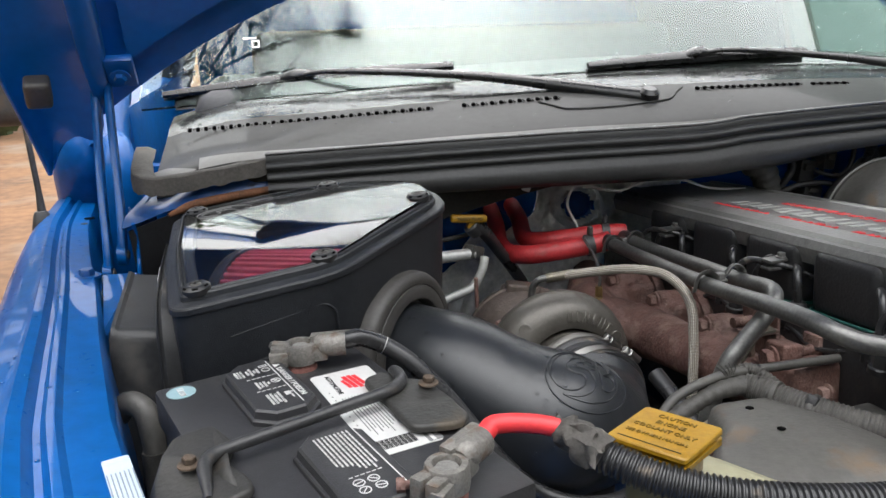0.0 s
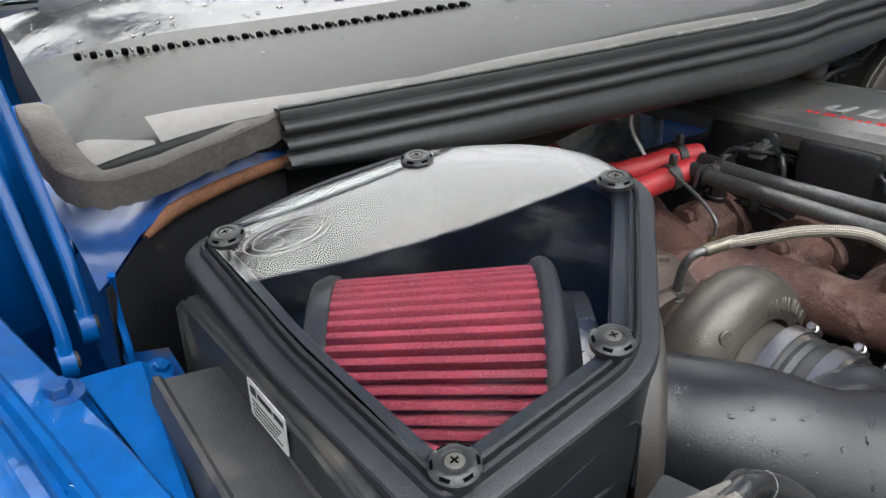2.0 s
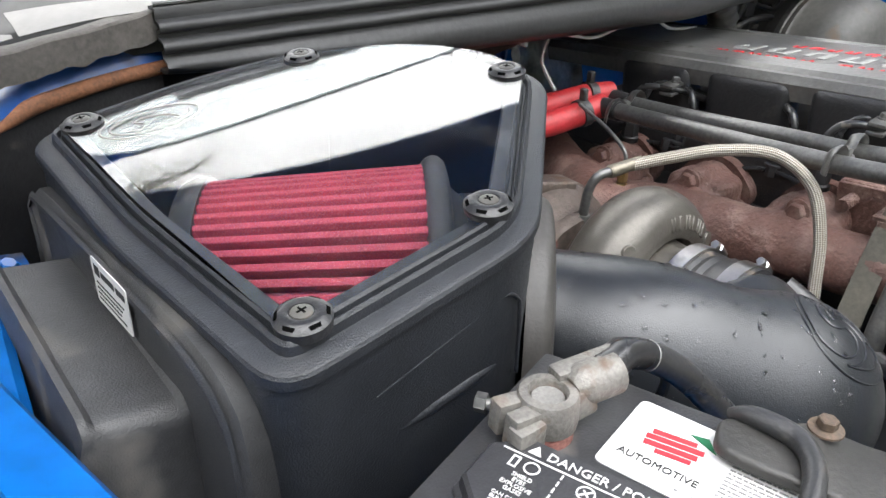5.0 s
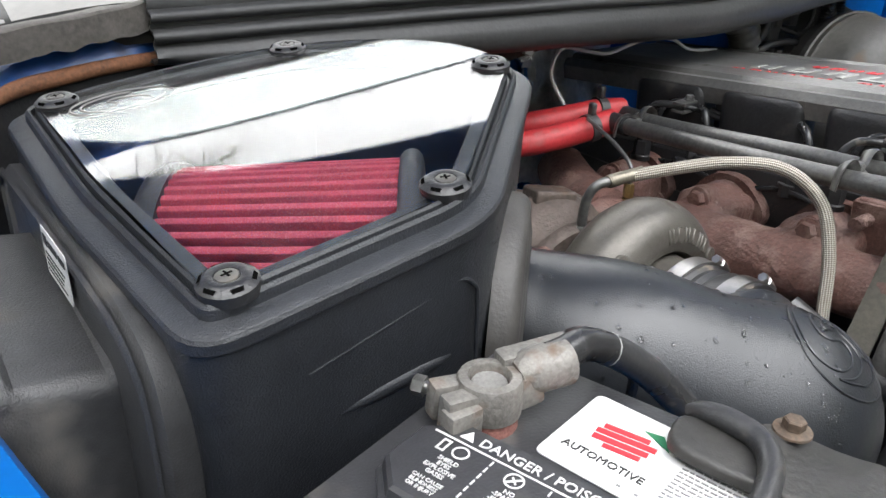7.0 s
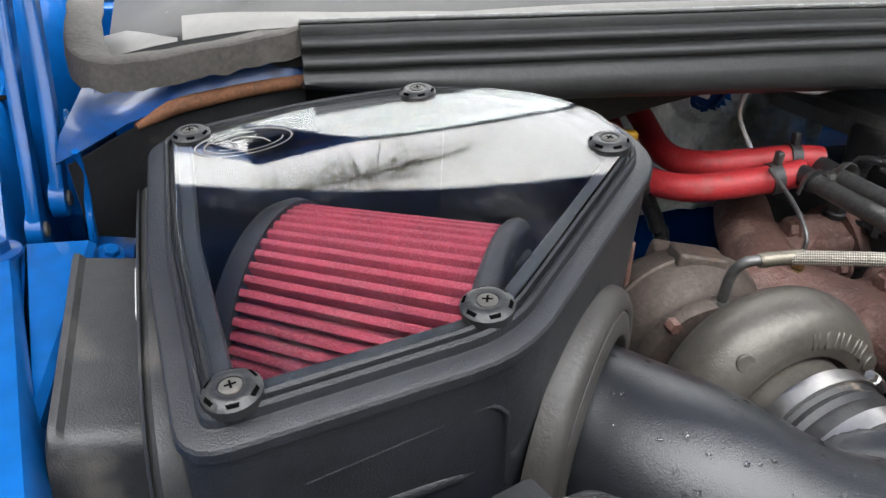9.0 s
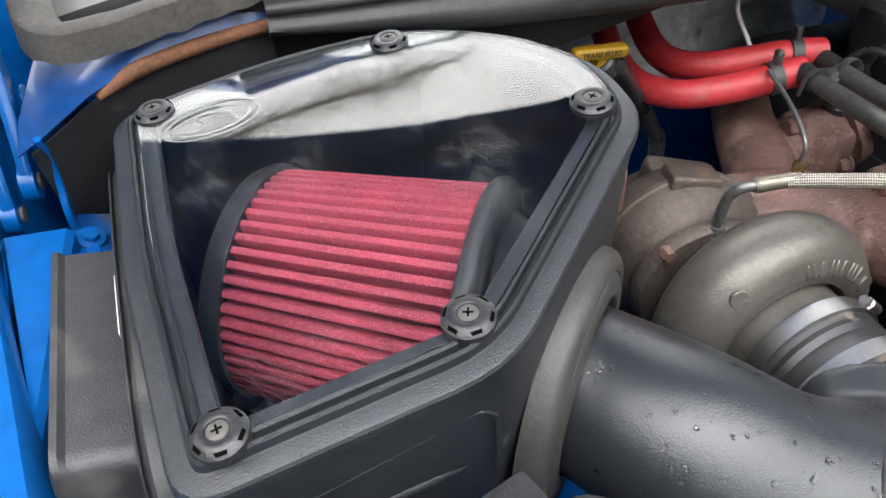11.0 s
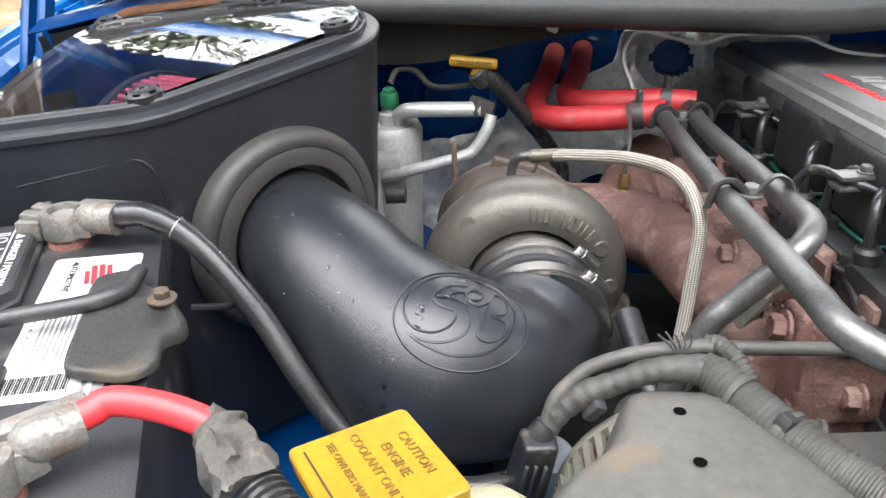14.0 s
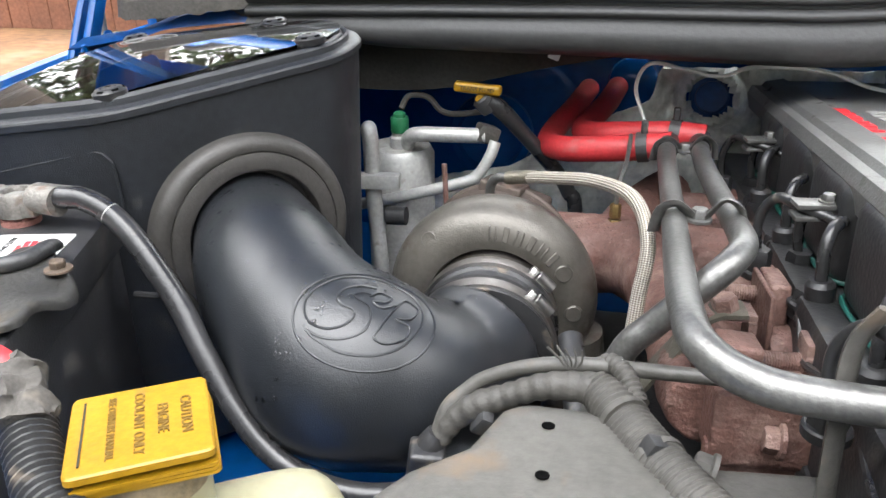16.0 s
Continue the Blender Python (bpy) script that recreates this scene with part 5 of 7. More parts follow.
bm = bmesh.new()
emboss(bm, oval(0.0425, 0.0355), 0.0008, 1)
BOWL = ((-0.78, -0.31), (-0.60, -0.50), (-0.22, -0.72), (0.25, -0.70), (0.62, -0.42), (0.82, 0.05), (0.76, 0.45), (0.55, 0.74), (0.2, 0.90), (-0.22, 0.90), (-0.58, 0.70), (-0.82, 0.36), (-0.83, 0.05), (-0.70, -0.20), (-0.45, -0.30), (-0.22, -0.22), (-0.10, -0.06), (-0.12, 0.10), (-0.30, 0.20), (-0.38, 0.36), (-0.30, 0.54), (-0.10, 0.66), (0.14, 0.66))
SNAKE = ((-0.78, -0.31), (-0.52, -0.46), (-0.22, -0.47), (0.04, -0.32), (0.13, -0.06), (0.10, 0.20), (-0.06, 0.32), (-0.14, 0.42), (-0.02, 0.50), (0.12, 0.47))
TWIST = ((0.08, 0.42), (0.20, 0.56), (0.36, 0.50), (0.30, 0.36), (0.14, 0.32), (0.28, 0.22), (0.44, 0.34))
LOOPS = ((0.54, 0.52), (0.40, 0.16), (0.26, -0.22), (0.20, -0.40), (0.36, -0.48), (0.60, -0.34), (0.66, -0.08), (0.46, 0.04), (0.66, 0.10), (0.74, 0.36), (0.56, 0.52), (0.44, 0.30))
for stroke in (BOWL, SNAKE, TWIST, LOOPS):
    emboss(bm, [(x * 0.0425, y * 0.0355) for x, y in stroke], 0.0008, 5)
part("badge", bm, M_TUBE, intake)
# moulding seam along the tube's flank
bm = bmesh.new()
seam = []
for k in range(26):
    t = k / 25
    c = Vector(spline(TUBE_P, 8)[int(8 + t * 46)])
    p = on_skin(c + Vector((-0.10, -0.15, -0.085)) * 0.9, -Vector((-0.10, -0.15, -0.085)).normalized(), -0.0002)
    if p is not None:
        seam.append(p)
if len(seam) > 4:
    sweep(bm, seam, 0.0008, 5, 1)
part("seam", bm, M_INK, intake)

# ---- turbocharger ----
M_COPPERED = mat("rusty copper plug", (0.24, 0.12, 0.06), 0.5, 0.5, 0.3, 60, 0.5)
TC, TA = Vector((0.345, 0.785, 1.081)), Vector((0.06, -1, 0.03)).normalized()
turbo = thing("turbocharger", (0.34, 0.84, 0.98), "dull cast turbocharger on the exhaust manifold", "turbocharger")
tm = frame_to(TC, TA)
prof = [(0.030, -0.045), (0.060, -0.045)]
prof += [(0.0655 + 0.027 * math.cos(a), -0.006 + 0.032 * math.sin(a)) for a in (radians(-85 + 13 * k) for k in range(0, 16))]
prof += [(0.0525, 0.013), (0.0515, 0.02), (0.0505, 0.04), (0.0505, 0.075)]
bm = lathe(bmesh.new(), prof, tm, 64, wobble=lambda a, h: 1 + (0.03 * (math.sin(a - 0.6)) if h < 0.035 else 0))
cover = part("compressor_cover", bm, M_CAST, turbo, "dull grey cast compressor cover")
bm = bmesh.new()
sweep(bm, [tm @ Vector((0.068, -0.03, -0.005)), tm @ Vector((0.075, -0.09, -0.006)), tm @ Vector((0.078, -0.16, -0.01))], [0.03, 0.03, 0.028], 20)
part("outlet", bm, M_CAST, turbo)
for dx, dz in ((-0.054, 0.061), (0.060, 0.040), (0.070, 0.004)):
    out_ = (Vector((dx, 0, dz)) - TA * Vector((dx, 0, dz)).dot(TA)).normalized()
    lean = math.acos(min(0.9, (math.hypot(dx, dz) - 0.0655) / 0.027))
    n_ = out_ * math.cos(lean) + TA * math.sin(lean)
    c = TC + out_ * (0.0655 + 0.027 * math.cos(lean)) + TA * (-0.006 + 0.032 * math.sin(lean))
    part("boss", turned([(0.0078, -0.006), (0.0074, 0.0010), (0.0066, 0.0018), (0.003, 0.0016)], c, n_ * 0.6 + TA * 0.4, 20), M_CAST, cover)
# raised maker's mark: six plain worn shapes on an arc
for k in range(6):
    q = tm @ Matrix.Rotation(radians(-8.8 * k), 4, "Z") @ Matrix.Translation((0, 0.072, 0.0250)) @ Matrix.Rotation(radians(-14), 4, "X")
    bm = bmesh.new()
    for dx in ((-0.0026, 0.0026) if k % 2 == 0 else (0.0,)):
        rbox(bm, (dx, 0, 0), (0.0019 if k % 2 == 0 else 0.0052, 0.0130, 0.0024), bevel=0.0007, segments=1)
    bm.transform(q)
    part("raised_mark", bm, M_CAST, cover)
part("centre_housing", turned([(0.05, 0), (0.05, 0.02), (0.035, 0.03), (0.035, 0.05)], TC + Vector((0, 0.04, 0)), (0, 1, 0), 32), M_TURBINE, turbo)
bm = turned([(0.045, -0.05), (0.058, -0.048), (0.062, -0.042), (0.062, -0.036), (0.058, -0.032), (0.060, -0.027), (0.067, -0.020), (0.0725, -0.008), (0.0745, 0.003), (0.0765, 0.0045), (0.0765, 0.0085), (0.0745, 0.010), (0.0725, 0.020), (0.066, 0.036), (0.050, 0.05), (0.040, 0.056), (0.036, 0.075)], TC + Vector((-0.012, 0.105, -0.006)), (0.08, 1, 0), 48)
turbine = part("turbine_housing", bm, M_TURBINE, turbo, "heat-browned cast turbine housing")
part("inlet_foot", block((0.345, 0.925, 1.118), (0.062, 0.046, 0.030), (0, 10, -18), 0.007, 3), M_TURBINE, turbine)
part("pad", block((0.336, 0.898, 1.146), (0.044, 0.030, 0.014), (-6, 8, -14), 0.004, 3), M_TURBINE, turbine)
for k in range(4):
    a = 2 * math.pi * k / 4 + 0.9
    bm = bmesh.new()
    hexhead(bm, TC + Vector((0.060 * math.cos(a) - 0.01, 0.066, 0.060 * math.sin(a))), (0, -1, 0), 0.006, 0.010)
    part("band_bolt", bm, M_RUST, turbine)
bm = bmesh.new()
hexhead(bm, (0.330, 0.848, 1.126), (0, 0, 1), 0.0078, 0.010, 0.010)
part("oil_fitting", bm, M_STEEL, turbo)
bm = bmesh.new()
hexhead(bm, (0.322, 0.862, 1.120), (-0.6, -0.7, 0.2), 0.0075, 0.008, 0.009)
part("oil_plug", bm, M_COPPERED, turbo, "rusty copper-coloured plug")
part("stud", tube([(0.276, 0.905, 1.11), (0.274, 0.904, 1.165)], 0.0028, 8, 1), M_RUST, turbo)
# coupling hose and clamps on the inlet
part("coupling", turned([(0.0505, 0.040), (0.0555, 0.040), (0.056, 0.055), (0.0535, 0.058), (0.0555, 0.063), (0.0535, 0.068), (0.0565, 0.073), (0.0565, 0.100), (0.052, 0.100)], TC, TA, 48), M_RUBBER, turbo, "ribbed black coupling hose")
for h, p in ((0.047, (0.384, 0.743, 1.121)), (0.089, (0.390, 0.694, 1.125))):
    cl = part("hose_clamp", turned([(0.0565, h - 0.0065), (0.0585, h - 0.0065), (0.0585, h + 0.0065), (0.0565, h + 0.0065)], TC, TA, 56), M_CHROME, turbo, "bright steel worm clamp")
    v = Vector(p) - TC
    radial = (v - TA * v.dot(TA)).normalized()
    c = TC + TA * h + radial * 0.0612
    tang = TA.cross(radial)
    part("screw_housing", turned([(0.0048, -0.013), (0.0050, 0.003), (0.0036, 0.004)], c, tang, 10), M_CHROME, cl)
    bm = bmesh.new()
    hexhead(bm, c + tang * 0.005, tang, 0.0042, 0.006)
    part("screw", bm, M_CHROME, cl)

# ---- engine ----
engine = thing("engine", (0.72, 0.6, 0.6), "black diesel engine with a grey valve cover and rusty manifold", "engine")
part("block", block((0.73, 0.58, 0.85), (0.34, 1.1, 0.5), bevel=0.012), M_ENGINE, engine)
SLOPE = 5.0
head = part("cylinder_head", block((0.715, 0.62, 1.115), (0.30, 1.04, 0.11), (-SLOPE, 0, 0), 0.006), M_ENGINE, engine)


def cz(y):
    return 1.214 + 0.087 * (1.07 - y)


bm, rows = bmesh.new(), []
CP = ((0.594, -0.030), (0.590, -0.012), (0.594, -0.003), (0.604, -0.003), (0.608, 0.002), (0.628, 0.006), (0.632, 0.0035), (0.70, 0.0045), (0.768, 0.0035), (0.772, 0.006), (0.795, 0.002), (0.80, -0.003), (0.812, -0.012), (0.808, -0.030))
for y in np.linspace(1.16, 0.12, 26):
    rows.append([(x, y, cz(y) + dz) for x, dz in CP])
vs = sheet(bm, rows)
bm.faces.new([v for v in bm.verts if abs(v.co.y - 1.16) < 1e-4])
bm.faces.new([v for v in bm.verts if abs(v.co.y - 0.12) < 1e-4])
vcover = part("valve_cover", bm, M_VALVE, engine, "grey cast valve cover with red and silver marks", 30)
# rows of worn raised marks on top: red at both edges, a silver row between
mv = Matrix.Translation((0.70, 0.70, cz(0.70) + 0.0036)) @ Matrix.Rotation(radians(-SLOPE), 4, "X") @ Matrix.Rotation(radians(90), 4, "Z")
def mark_row(y0, size, count, pitch, start):
    rows_ = []
    for k in range(count):
        x = start + k * pitch
        if k in (7, 13) and count > 12:
            continue
        rows_ += [(x - size * 0.28, y0, size * 0.22, size), (x + size * 0.28, y0, size * 0.22, size * (0.6 + 0.4 * (k % 2))), (x, y0 + size * 0.4 * (1 if k % 3 else -1), size * 0.6, size * 0.2)]
    return rows_
for y0, count, size, pitch, start in ((0.066, 20, 0.015, 0.0205, -0.16), (-0.010, 11, 0.015, 0.0205, -0.03)):
    rows_ = mark_row(y0, size, count, pitch, start)
    for k in range(0, len(rows_), 3):
        part("red_mark", bars(mv, rows_[k:k + 3], 0.0015), M_REDINK, vcover, "worn red raised mark")
rows_ = mark_row(0.028, 0.034, 9, 0.042, -0.12)
for k in range(0, len(rows_), 3):
    part("silver_mark", bars(mv, rows_[k:k + 3], 0.0015), M_ALU, vcover, "silver raised mark")
# pads along the side of the cover
M_TEAL = mat("teal gasket rubber", (0.006, 0.075, 0.06), 0.5, 0, 0.2, 30, 0.1)
for y in (0.98, 0.86, 0.74, 0.62, 0.50, 0.38, 0.26):
    box = part("rocker_box", block((0.604, y, cz(y) - 0.046), (0.036, 0.100, 0.072), (-SLOPE, 0, 0), 0.016, 4), M_ENGINE, vcover, "black rocker housing")
    ring_z = cz(y) - 0.079
    part("gasket", tube([(0.612, y + 0.051, ring_z - 0.004), (0.594, y + 0.048, ring_z - 0.004), (0.5865, y + 0.035, ring_z - 0.003), (0.5865, y - 0.035, ring_z + 0.003), (0.594, y - 0.048, ring_z + 0.004), (0.612, y - 0.051, ring_z + 0.004)], 0.0017, 8, 3), M_TEAL, box, "teal rubber gasket")
    bm = bmesh.new()
    hexhead(bm, (0.572, y - 0.06, cz(y) - 0.088), (0, 0, 1), 0.0085, 0.012, 0.012)
    part("head_bolt", bm, M_ENGINE, head)

# exhaust manifold: one rough casting with a bolted boss over each port
PORTS = (0.975, 0.855, 0.735, 0.615)


def port_z(y):
    return 1.10 + 0.087 * (0.9 - y)


cast = tube([(0.36, 0.912, 1.072), (0.40, 0.908, 1.077), (0.450, 0.896, 1.084), (0.482, 0.850, 1.088), (0.496, 0.78, 1.094), (0.503, 0.70, 1.102), (0.506, 0.65, 1.106), (0.508, 0.610, 1.110)], [0.044, 0.042, 0.038, 0.034, 0.031, 0.0295, 0.029, 0.025], 28)
sweep(cast, [(0.445, 0.885, 1.083), (0.455, 0.935, 1.084), (0.475, 1.0, 1.090), (0.505, 1.06, 1.095)], [0.036, 0.034, 0.031, 0.030], 24)
for y in PORTS[:-1]:
    zz = port_z(y)
    sweep(cast, [(0.492, y + 0.016, zz - 0.026), (0.508, y + 0.004, zz - 0.012), (0.528, y, zz - 0.004), (0.562, y, zz - 0.001)], [0.032, 0.031, 0.031, 0.034], 18, 4)
    rbox(cast, (0.538, y, zz - 0.004), (0.050, 0.072, 0.050), (-SLOPE, 0, 0), 0.012, 3)
    rbox(cast, (0.524, y, zz + 0.012), (0.036, 0.030, 0.030), (-SLOPE, 0, 0), 0.006, 2)
    lathe(cast, [(0.0125, 0), (0.0142, 0.002), (0.0142, 0.034), (0.012, 0.036)], frame_to((0.507, y, zz + 0.0200), (1, 0, -0.06)), 20)
cast = blended(cast, 0.0031, 5)
for v in cast.verts:
    v.co += v.normal * (0.0011 * noise.noise(v.co * 70) + 0.0006 * noise.noise(v.co * 190))
manifold = part("exhaust_manifold", cast, M_RUST, engine, "rusty cast-iron exhaust manifold", 60)
for y in PORTS:
    zz = port_z(y)
    oval_ = [(0.046 * math.cos(a) * (1 - 0.12 * math.sin(2 * a) ** 2), 0.036 * math.sin(a)) for a in (2 * math.pi * k / 28 for k in range(28))]
    mf = Matrix.Translation((0.552, y, zz + 0.002)) @ Matrix.Rotation(radians(-SLOPE), 4, "X") @ Matrix(((0, 0, 1, 0), (1, 0, 0, 0), (0, 1, 0, 0), (0, 0, 0, 1)))
    if y != PORTS[-1]:
        part("flange", slab(bmesh.new(), oval_, mf, 0.016, 0.003), M_RUST, manifold)
    part("stud", tube([(0.530, y + 0.004, zz + 0.0195), (0.565, y + 0.009, zz + 0.0185)], 0.0062, 12, 1, ripple=(0.0016, 0.0005)), M_RUST, manifold)
    part("lug", block((0.570, y + 0.011, zz + 0.0195), (0.019, 0.026, 0.030), (-SLOPE, 0, 0), 0.003), M_RUST, manifold)
    bm = bmesh.new()
    hexhead(bm, (0.507, y, zz + 0.020), (-1, 0, 0.06), 0.0092, 0.011, 0.0120)
    part("bolt", bm, M_RUST, manifold, "rusty hexagonal bolt")
    bm = bmesh.new()
    hexhead(bm, (0.548, y - 0.036, zz - 0.010), (-1, 0, 0.06), 0.0085, 0.011, 0.011)
    part("bolt", bm, M_RUST, manifold)
part("gasket_rail", block((0.571, 0.735, port_z(0.735) - 0.010), (0.012, 0.62, 0.056), (-SLOPE, 0, 0), 0.004), M_RUST, manifold)
part("bracket", strip([(0.530, 0.655, 1.160), (0.512, 0.653, 1.158), (0.500, 0.652, 1.145), (0.470, 0.648, 1.10), (0.452, 0.645, 1.07)], 0.022, 0.004), mat("olive-grey steel strap", (0.085, 0.078, 0.062), 0.6, 0.3, 0.3, 25, 0.4, 300), engine)
bm = bmesh.new()
hexhead(bm, (0.518, 0.653, 1.160), (-0.3, -0.1, 1), 0.0085, 0.010)
part("bolt", bm, M_RUST, engine)
M_GLOSS = mat("glossy black enamelled pipe", (0.022, 0.022, 0.023), 0.28, 0, 0.3, 30, 0.15, 400, dirt=((0.20, 0.18, 0.15), 0.12, 50))
# clamp, studs and blocks at the manifold's front end
part("yoke", block((0.519, 0.6580, 1.1560), (0.036, 0.024, 0.0045), (-SLOPE, 0, 4), 0.0012), M_RUST, manifold, "rusty bolted yoke plate")
for x_ in (0.5035, 0.5340):
    part("yoke_leg", block((x_, 0.652, 1.1390), (0.0055, 0.020, 0.032), (-SLOPE, 0, 4), 0.0012), M_RUST, manifold)
part("pin_block", block((0.5210, 0.6165, 1.1420), (0.026, 0.028, 0.034), (-SLOPE, 6, 5), 0.004, 3), M_RUST, manifold, "pitted rusty block")
part("end_flange", block((0.5380, 0.6080, 1.1150), (0.064, 0.052, 0.052), (-SLOPE, 0, 5), 0.005, 3), M_RUST, manifold, "flat-faced rusty end flange")
part("joint_plate", block((0.5470, 0.690, 1.1380), (0.0035, 0.060, 0.052), (-SLOPE, 0, 3), 0.001, 1), M_RUST, manifold)
part("web", block((0.5560, 0.702, 1.1420), (0.0145, 0.040, 0.044), (-SLOPE, 0, 3), 0.004, 3), M_RUST, manifold, "rough cast web")
part("bridge_stud", tube([(0.520, 0.7035, 1.1480), (0.534, 0.7045, 1.1480), (0.546, 0.7050, 1.1480)], 0.0062, 12, 4, ripple=(0.0017, 0.0005)), M_RUST, manifold)
bm = lathe(bmesh.new(), [(0.016, 0), (0.020, 0.001), (0.0215, 0.005), (0.0210, 0.030), (0.019, 0.046), (0.014, 0.050)], frame_to((0.549, 0.676, 1.116), (1, 0.15, 0.05)), 28, wobble=lambda a, h: 1 + 0.03 * math.sin(3 * a + 60 * h))
part("neck", bm, M_RUST, manifold, "rough cast neck")
part("skirt", block((0.543, 0.588, 1.075), (0.075, 0.010, 0.060), (-SLOPE, 0, 5), 0.003), M_RUST, manifold)
M_GRIMY = mat("grimy brown cast iron", (0.085, 0.068, 0.055), 0.6, 0.1, 0.35, 22, 0.9, 200, dirt=((0.16, 0.11, 0.085), 0.3, 26))
part("bypass_hose", tube([(0.575, 0.470, 1.180), (0.585, 0.450, 1.165), (0.600, 0.425, 1.145), (0.615, 0.39, 1.12), (0.62, 0.35, 1.10)], 0.009, 14), M_LOOM, engine, "dull grey rubber hose")
part("crankcase", block((0.430, 0.79, 0.925), (0.22, 0.46, 0.07), bevel=0.015), M_ENGINE, engine, "grimy black crankcase below the turbocharger")
part("front_cover", block((0.635, 0.47, 1.085), (0.12, 0.14, 0.10), (-SLOPE, 0, 0), 0.014), M_GRIMY, engine, "grimy brown front casting")
housing = part("thermostat_housing", block((0.548, 0.502, 1.088), (0.090, 0.088, 0.070), (-4, 0, 6), 0.010, 3), M_SHIELD, engine, "dusty cast housing with a sunk top")
part("well", turned([(0.026, 0), (0.024, 0.0022), (0.020, 0.0024), (0.018, 0.0006)], (0.553, 0.490, 1.1225), (0.05, 0, 1), 28), M_SHIELD, housing)
bm = bmesh.new()
hexhead(bm, (0.506, 0.538, 1.118), (-1, 0.2, 0.2), 0.009, 0.012, 0.011)
part("bolt", bm, M_SHIELD, housing)

# fuel line clips and injector lines along the head
for i, y in enumerate((0.945, 0.713, 0.49)):
    z = 1.187 + 0.087 * (0.945 - y)
    line = thing("fuel_line_clamp", (0.58, y, z - 0.01), "black steel fuel line clamp with bent injector pipes", "fuel lines", "fuel line clamps")
    part("upper_plate", block((0.582, y, z + 0.0085), (0.044, 0.016, 0.0036), (0, 0, 8), 0.001), M_STEEL, line)
    part("lower_plate", block((0.582, y, z), (0.044, 0.016, 0.0036), (0, 0, 8), 0.001), M_STEEL, line)
    bm = bmesh.new()
    hexhead(bm, (0.582, y, z + 0.010), (0, 0, 1), 0.0048, 0.006, 0.0062)
    part("bolt", bm, M_STEEL, line)
    for k, dx in enumerate((-0.015, 0.014)):
        part("pipe", tube([(0.64, y - 0.07 - 0.05 * k, z - 0.03), (0.605 + dx * 0.4, y - 0.02, z - 0.004), (0.582 + dx, y, z + 0.005), (0.57 + dx, y + 0.025, z + 0.002), (0.562 + dx, y + 0.035, z - 0.02), (0.565 + dx, y + 0.03, z - 0.055)], 0.0038, 10), M_GLOSS, line)
        bm = bmesh.new()
        hexhead(bm, (0.565 + dx, y + 0.03, z - 0.062), (0, 0, 1), 0.010, 0.022, 0.012)
        part("union_nut", bm, M_ENGINE, line)

ret = thing("fuel_return_line", (0.565, 0.7, 1.1), "thin black fuel return line with joints along the head", "fuel lines")
joints = [(0.556, 1.00, 1.115), (0.562, 0.93, 1.130), (0.559, 0.86, 1.126), (0.566, 0.80, 1.140), (0.560, 0.74, 1.136), (0.568, 0.68, 1.152), (0.562, 0.62, 1.146), (0.570, 0.56, 1.162), (0.564, 0.48, 1.158)]
part("pipe", tube(joints, 0.003, 8, 5), M_GLOSS, ret)
for p in joints[1::2]:
    bm = bmesh.new()
    hexhead(bm, (p[0], p[1], p[2] - 0.006), (0, 0, 1), 0.0065, 0.013)
    part("joint", bm, M_ENGINE, ret)
for y in (0.91, 0.79, 0.67, 0.55):
    z = 1.152 + 0.087 * (0.945 - y)
    nut = thing("injector_nut", (0.578, y, z - 0.03), "black hexagonal injector union nut", "nut", "injector nuts")
    bm = bmesh.new()
    hexhead(bm, (0.578, y, z - 0.03), (-0.1, 0, 1), 0.0125, 0.020, 0.014)
    part("nut", bm, M_ENGINE, nut)
    part("sleeve", turned([(0.0095, 0), (0.0095, 0.010), (0.007, 0.013)], (0.577, y, z - 0.010), (-0.1, 0, 1), 14), M_ENGINE, nut)
    part("pipe", tube([(0.576, y, z), (0.575, y + 0.002, z + 0.022), (0.579, y + 0.010, z + 0.034), (0.588, y + 0.022, z + 0.036)], 0.0042, 10), M_GLOSS, nut)

# ---- coolant pipes and hoses ----
def clamp_at(parent, c, axis, r, label=""):
    cl = part("spring_clamp", turned([(r, -0.0055), (r + 0.0015, -0.0055), (r + 0.0015, 0.0055), (r, 0.0055)], c, axis, 24), M_BLACK, parent, label)
    part("tab", block((c[0], c[1], c[2] + r + 0.007), (0.007, 0.009, 0.014), bevel=0.0015, segments=1), M_BLACK, cl)


pipe = thing("coolant_pipe", (0.48, 0.6, 1.1), "worn grey steel coolant pipe with a long bend", "pipe", "coolant pipes")
part("tube", tube([(0.492, 0.985, 1.176), (0.488, 0.90, 1.182), (0.484, 0.709, 1.197), (0.480, 0.60, 1.212), (0.479, 0.535, 1.219), (0.484, 0.504, 1.217), (0.503, 0.489, 1.211), (0.535, 0.484, 1.208), (0.62, 0.481, 1.208), (0.85, 0.475, 1.21)], 0.0088, 18, 8), M_STEEL, pipe)
pipe2 = thing("coolant_pipe", (0.51, 0.7, 1.1), "worn grey steel coolant pipe turning down beside the turbocharger", "pipe", "coolant pipes")
part("tube", tube([(0.525, 0.99, 1.176), (0.520, 0.90, 1.183), (0.522, 0.765, 1.195), (0.525, 0.702, 1.199), (0.522, 0.650, 1.207), (0.512, 0.627, 1.204), (0.494, 0.617, 1.189), (0.471, 0.617, 1.163), (0.453, 0.615, 1.140), (0.436, 0.615, 1.08), (0.432, 0.61, 1.03)], 0.0088, 18, 8), M_STEEL, pipe2)
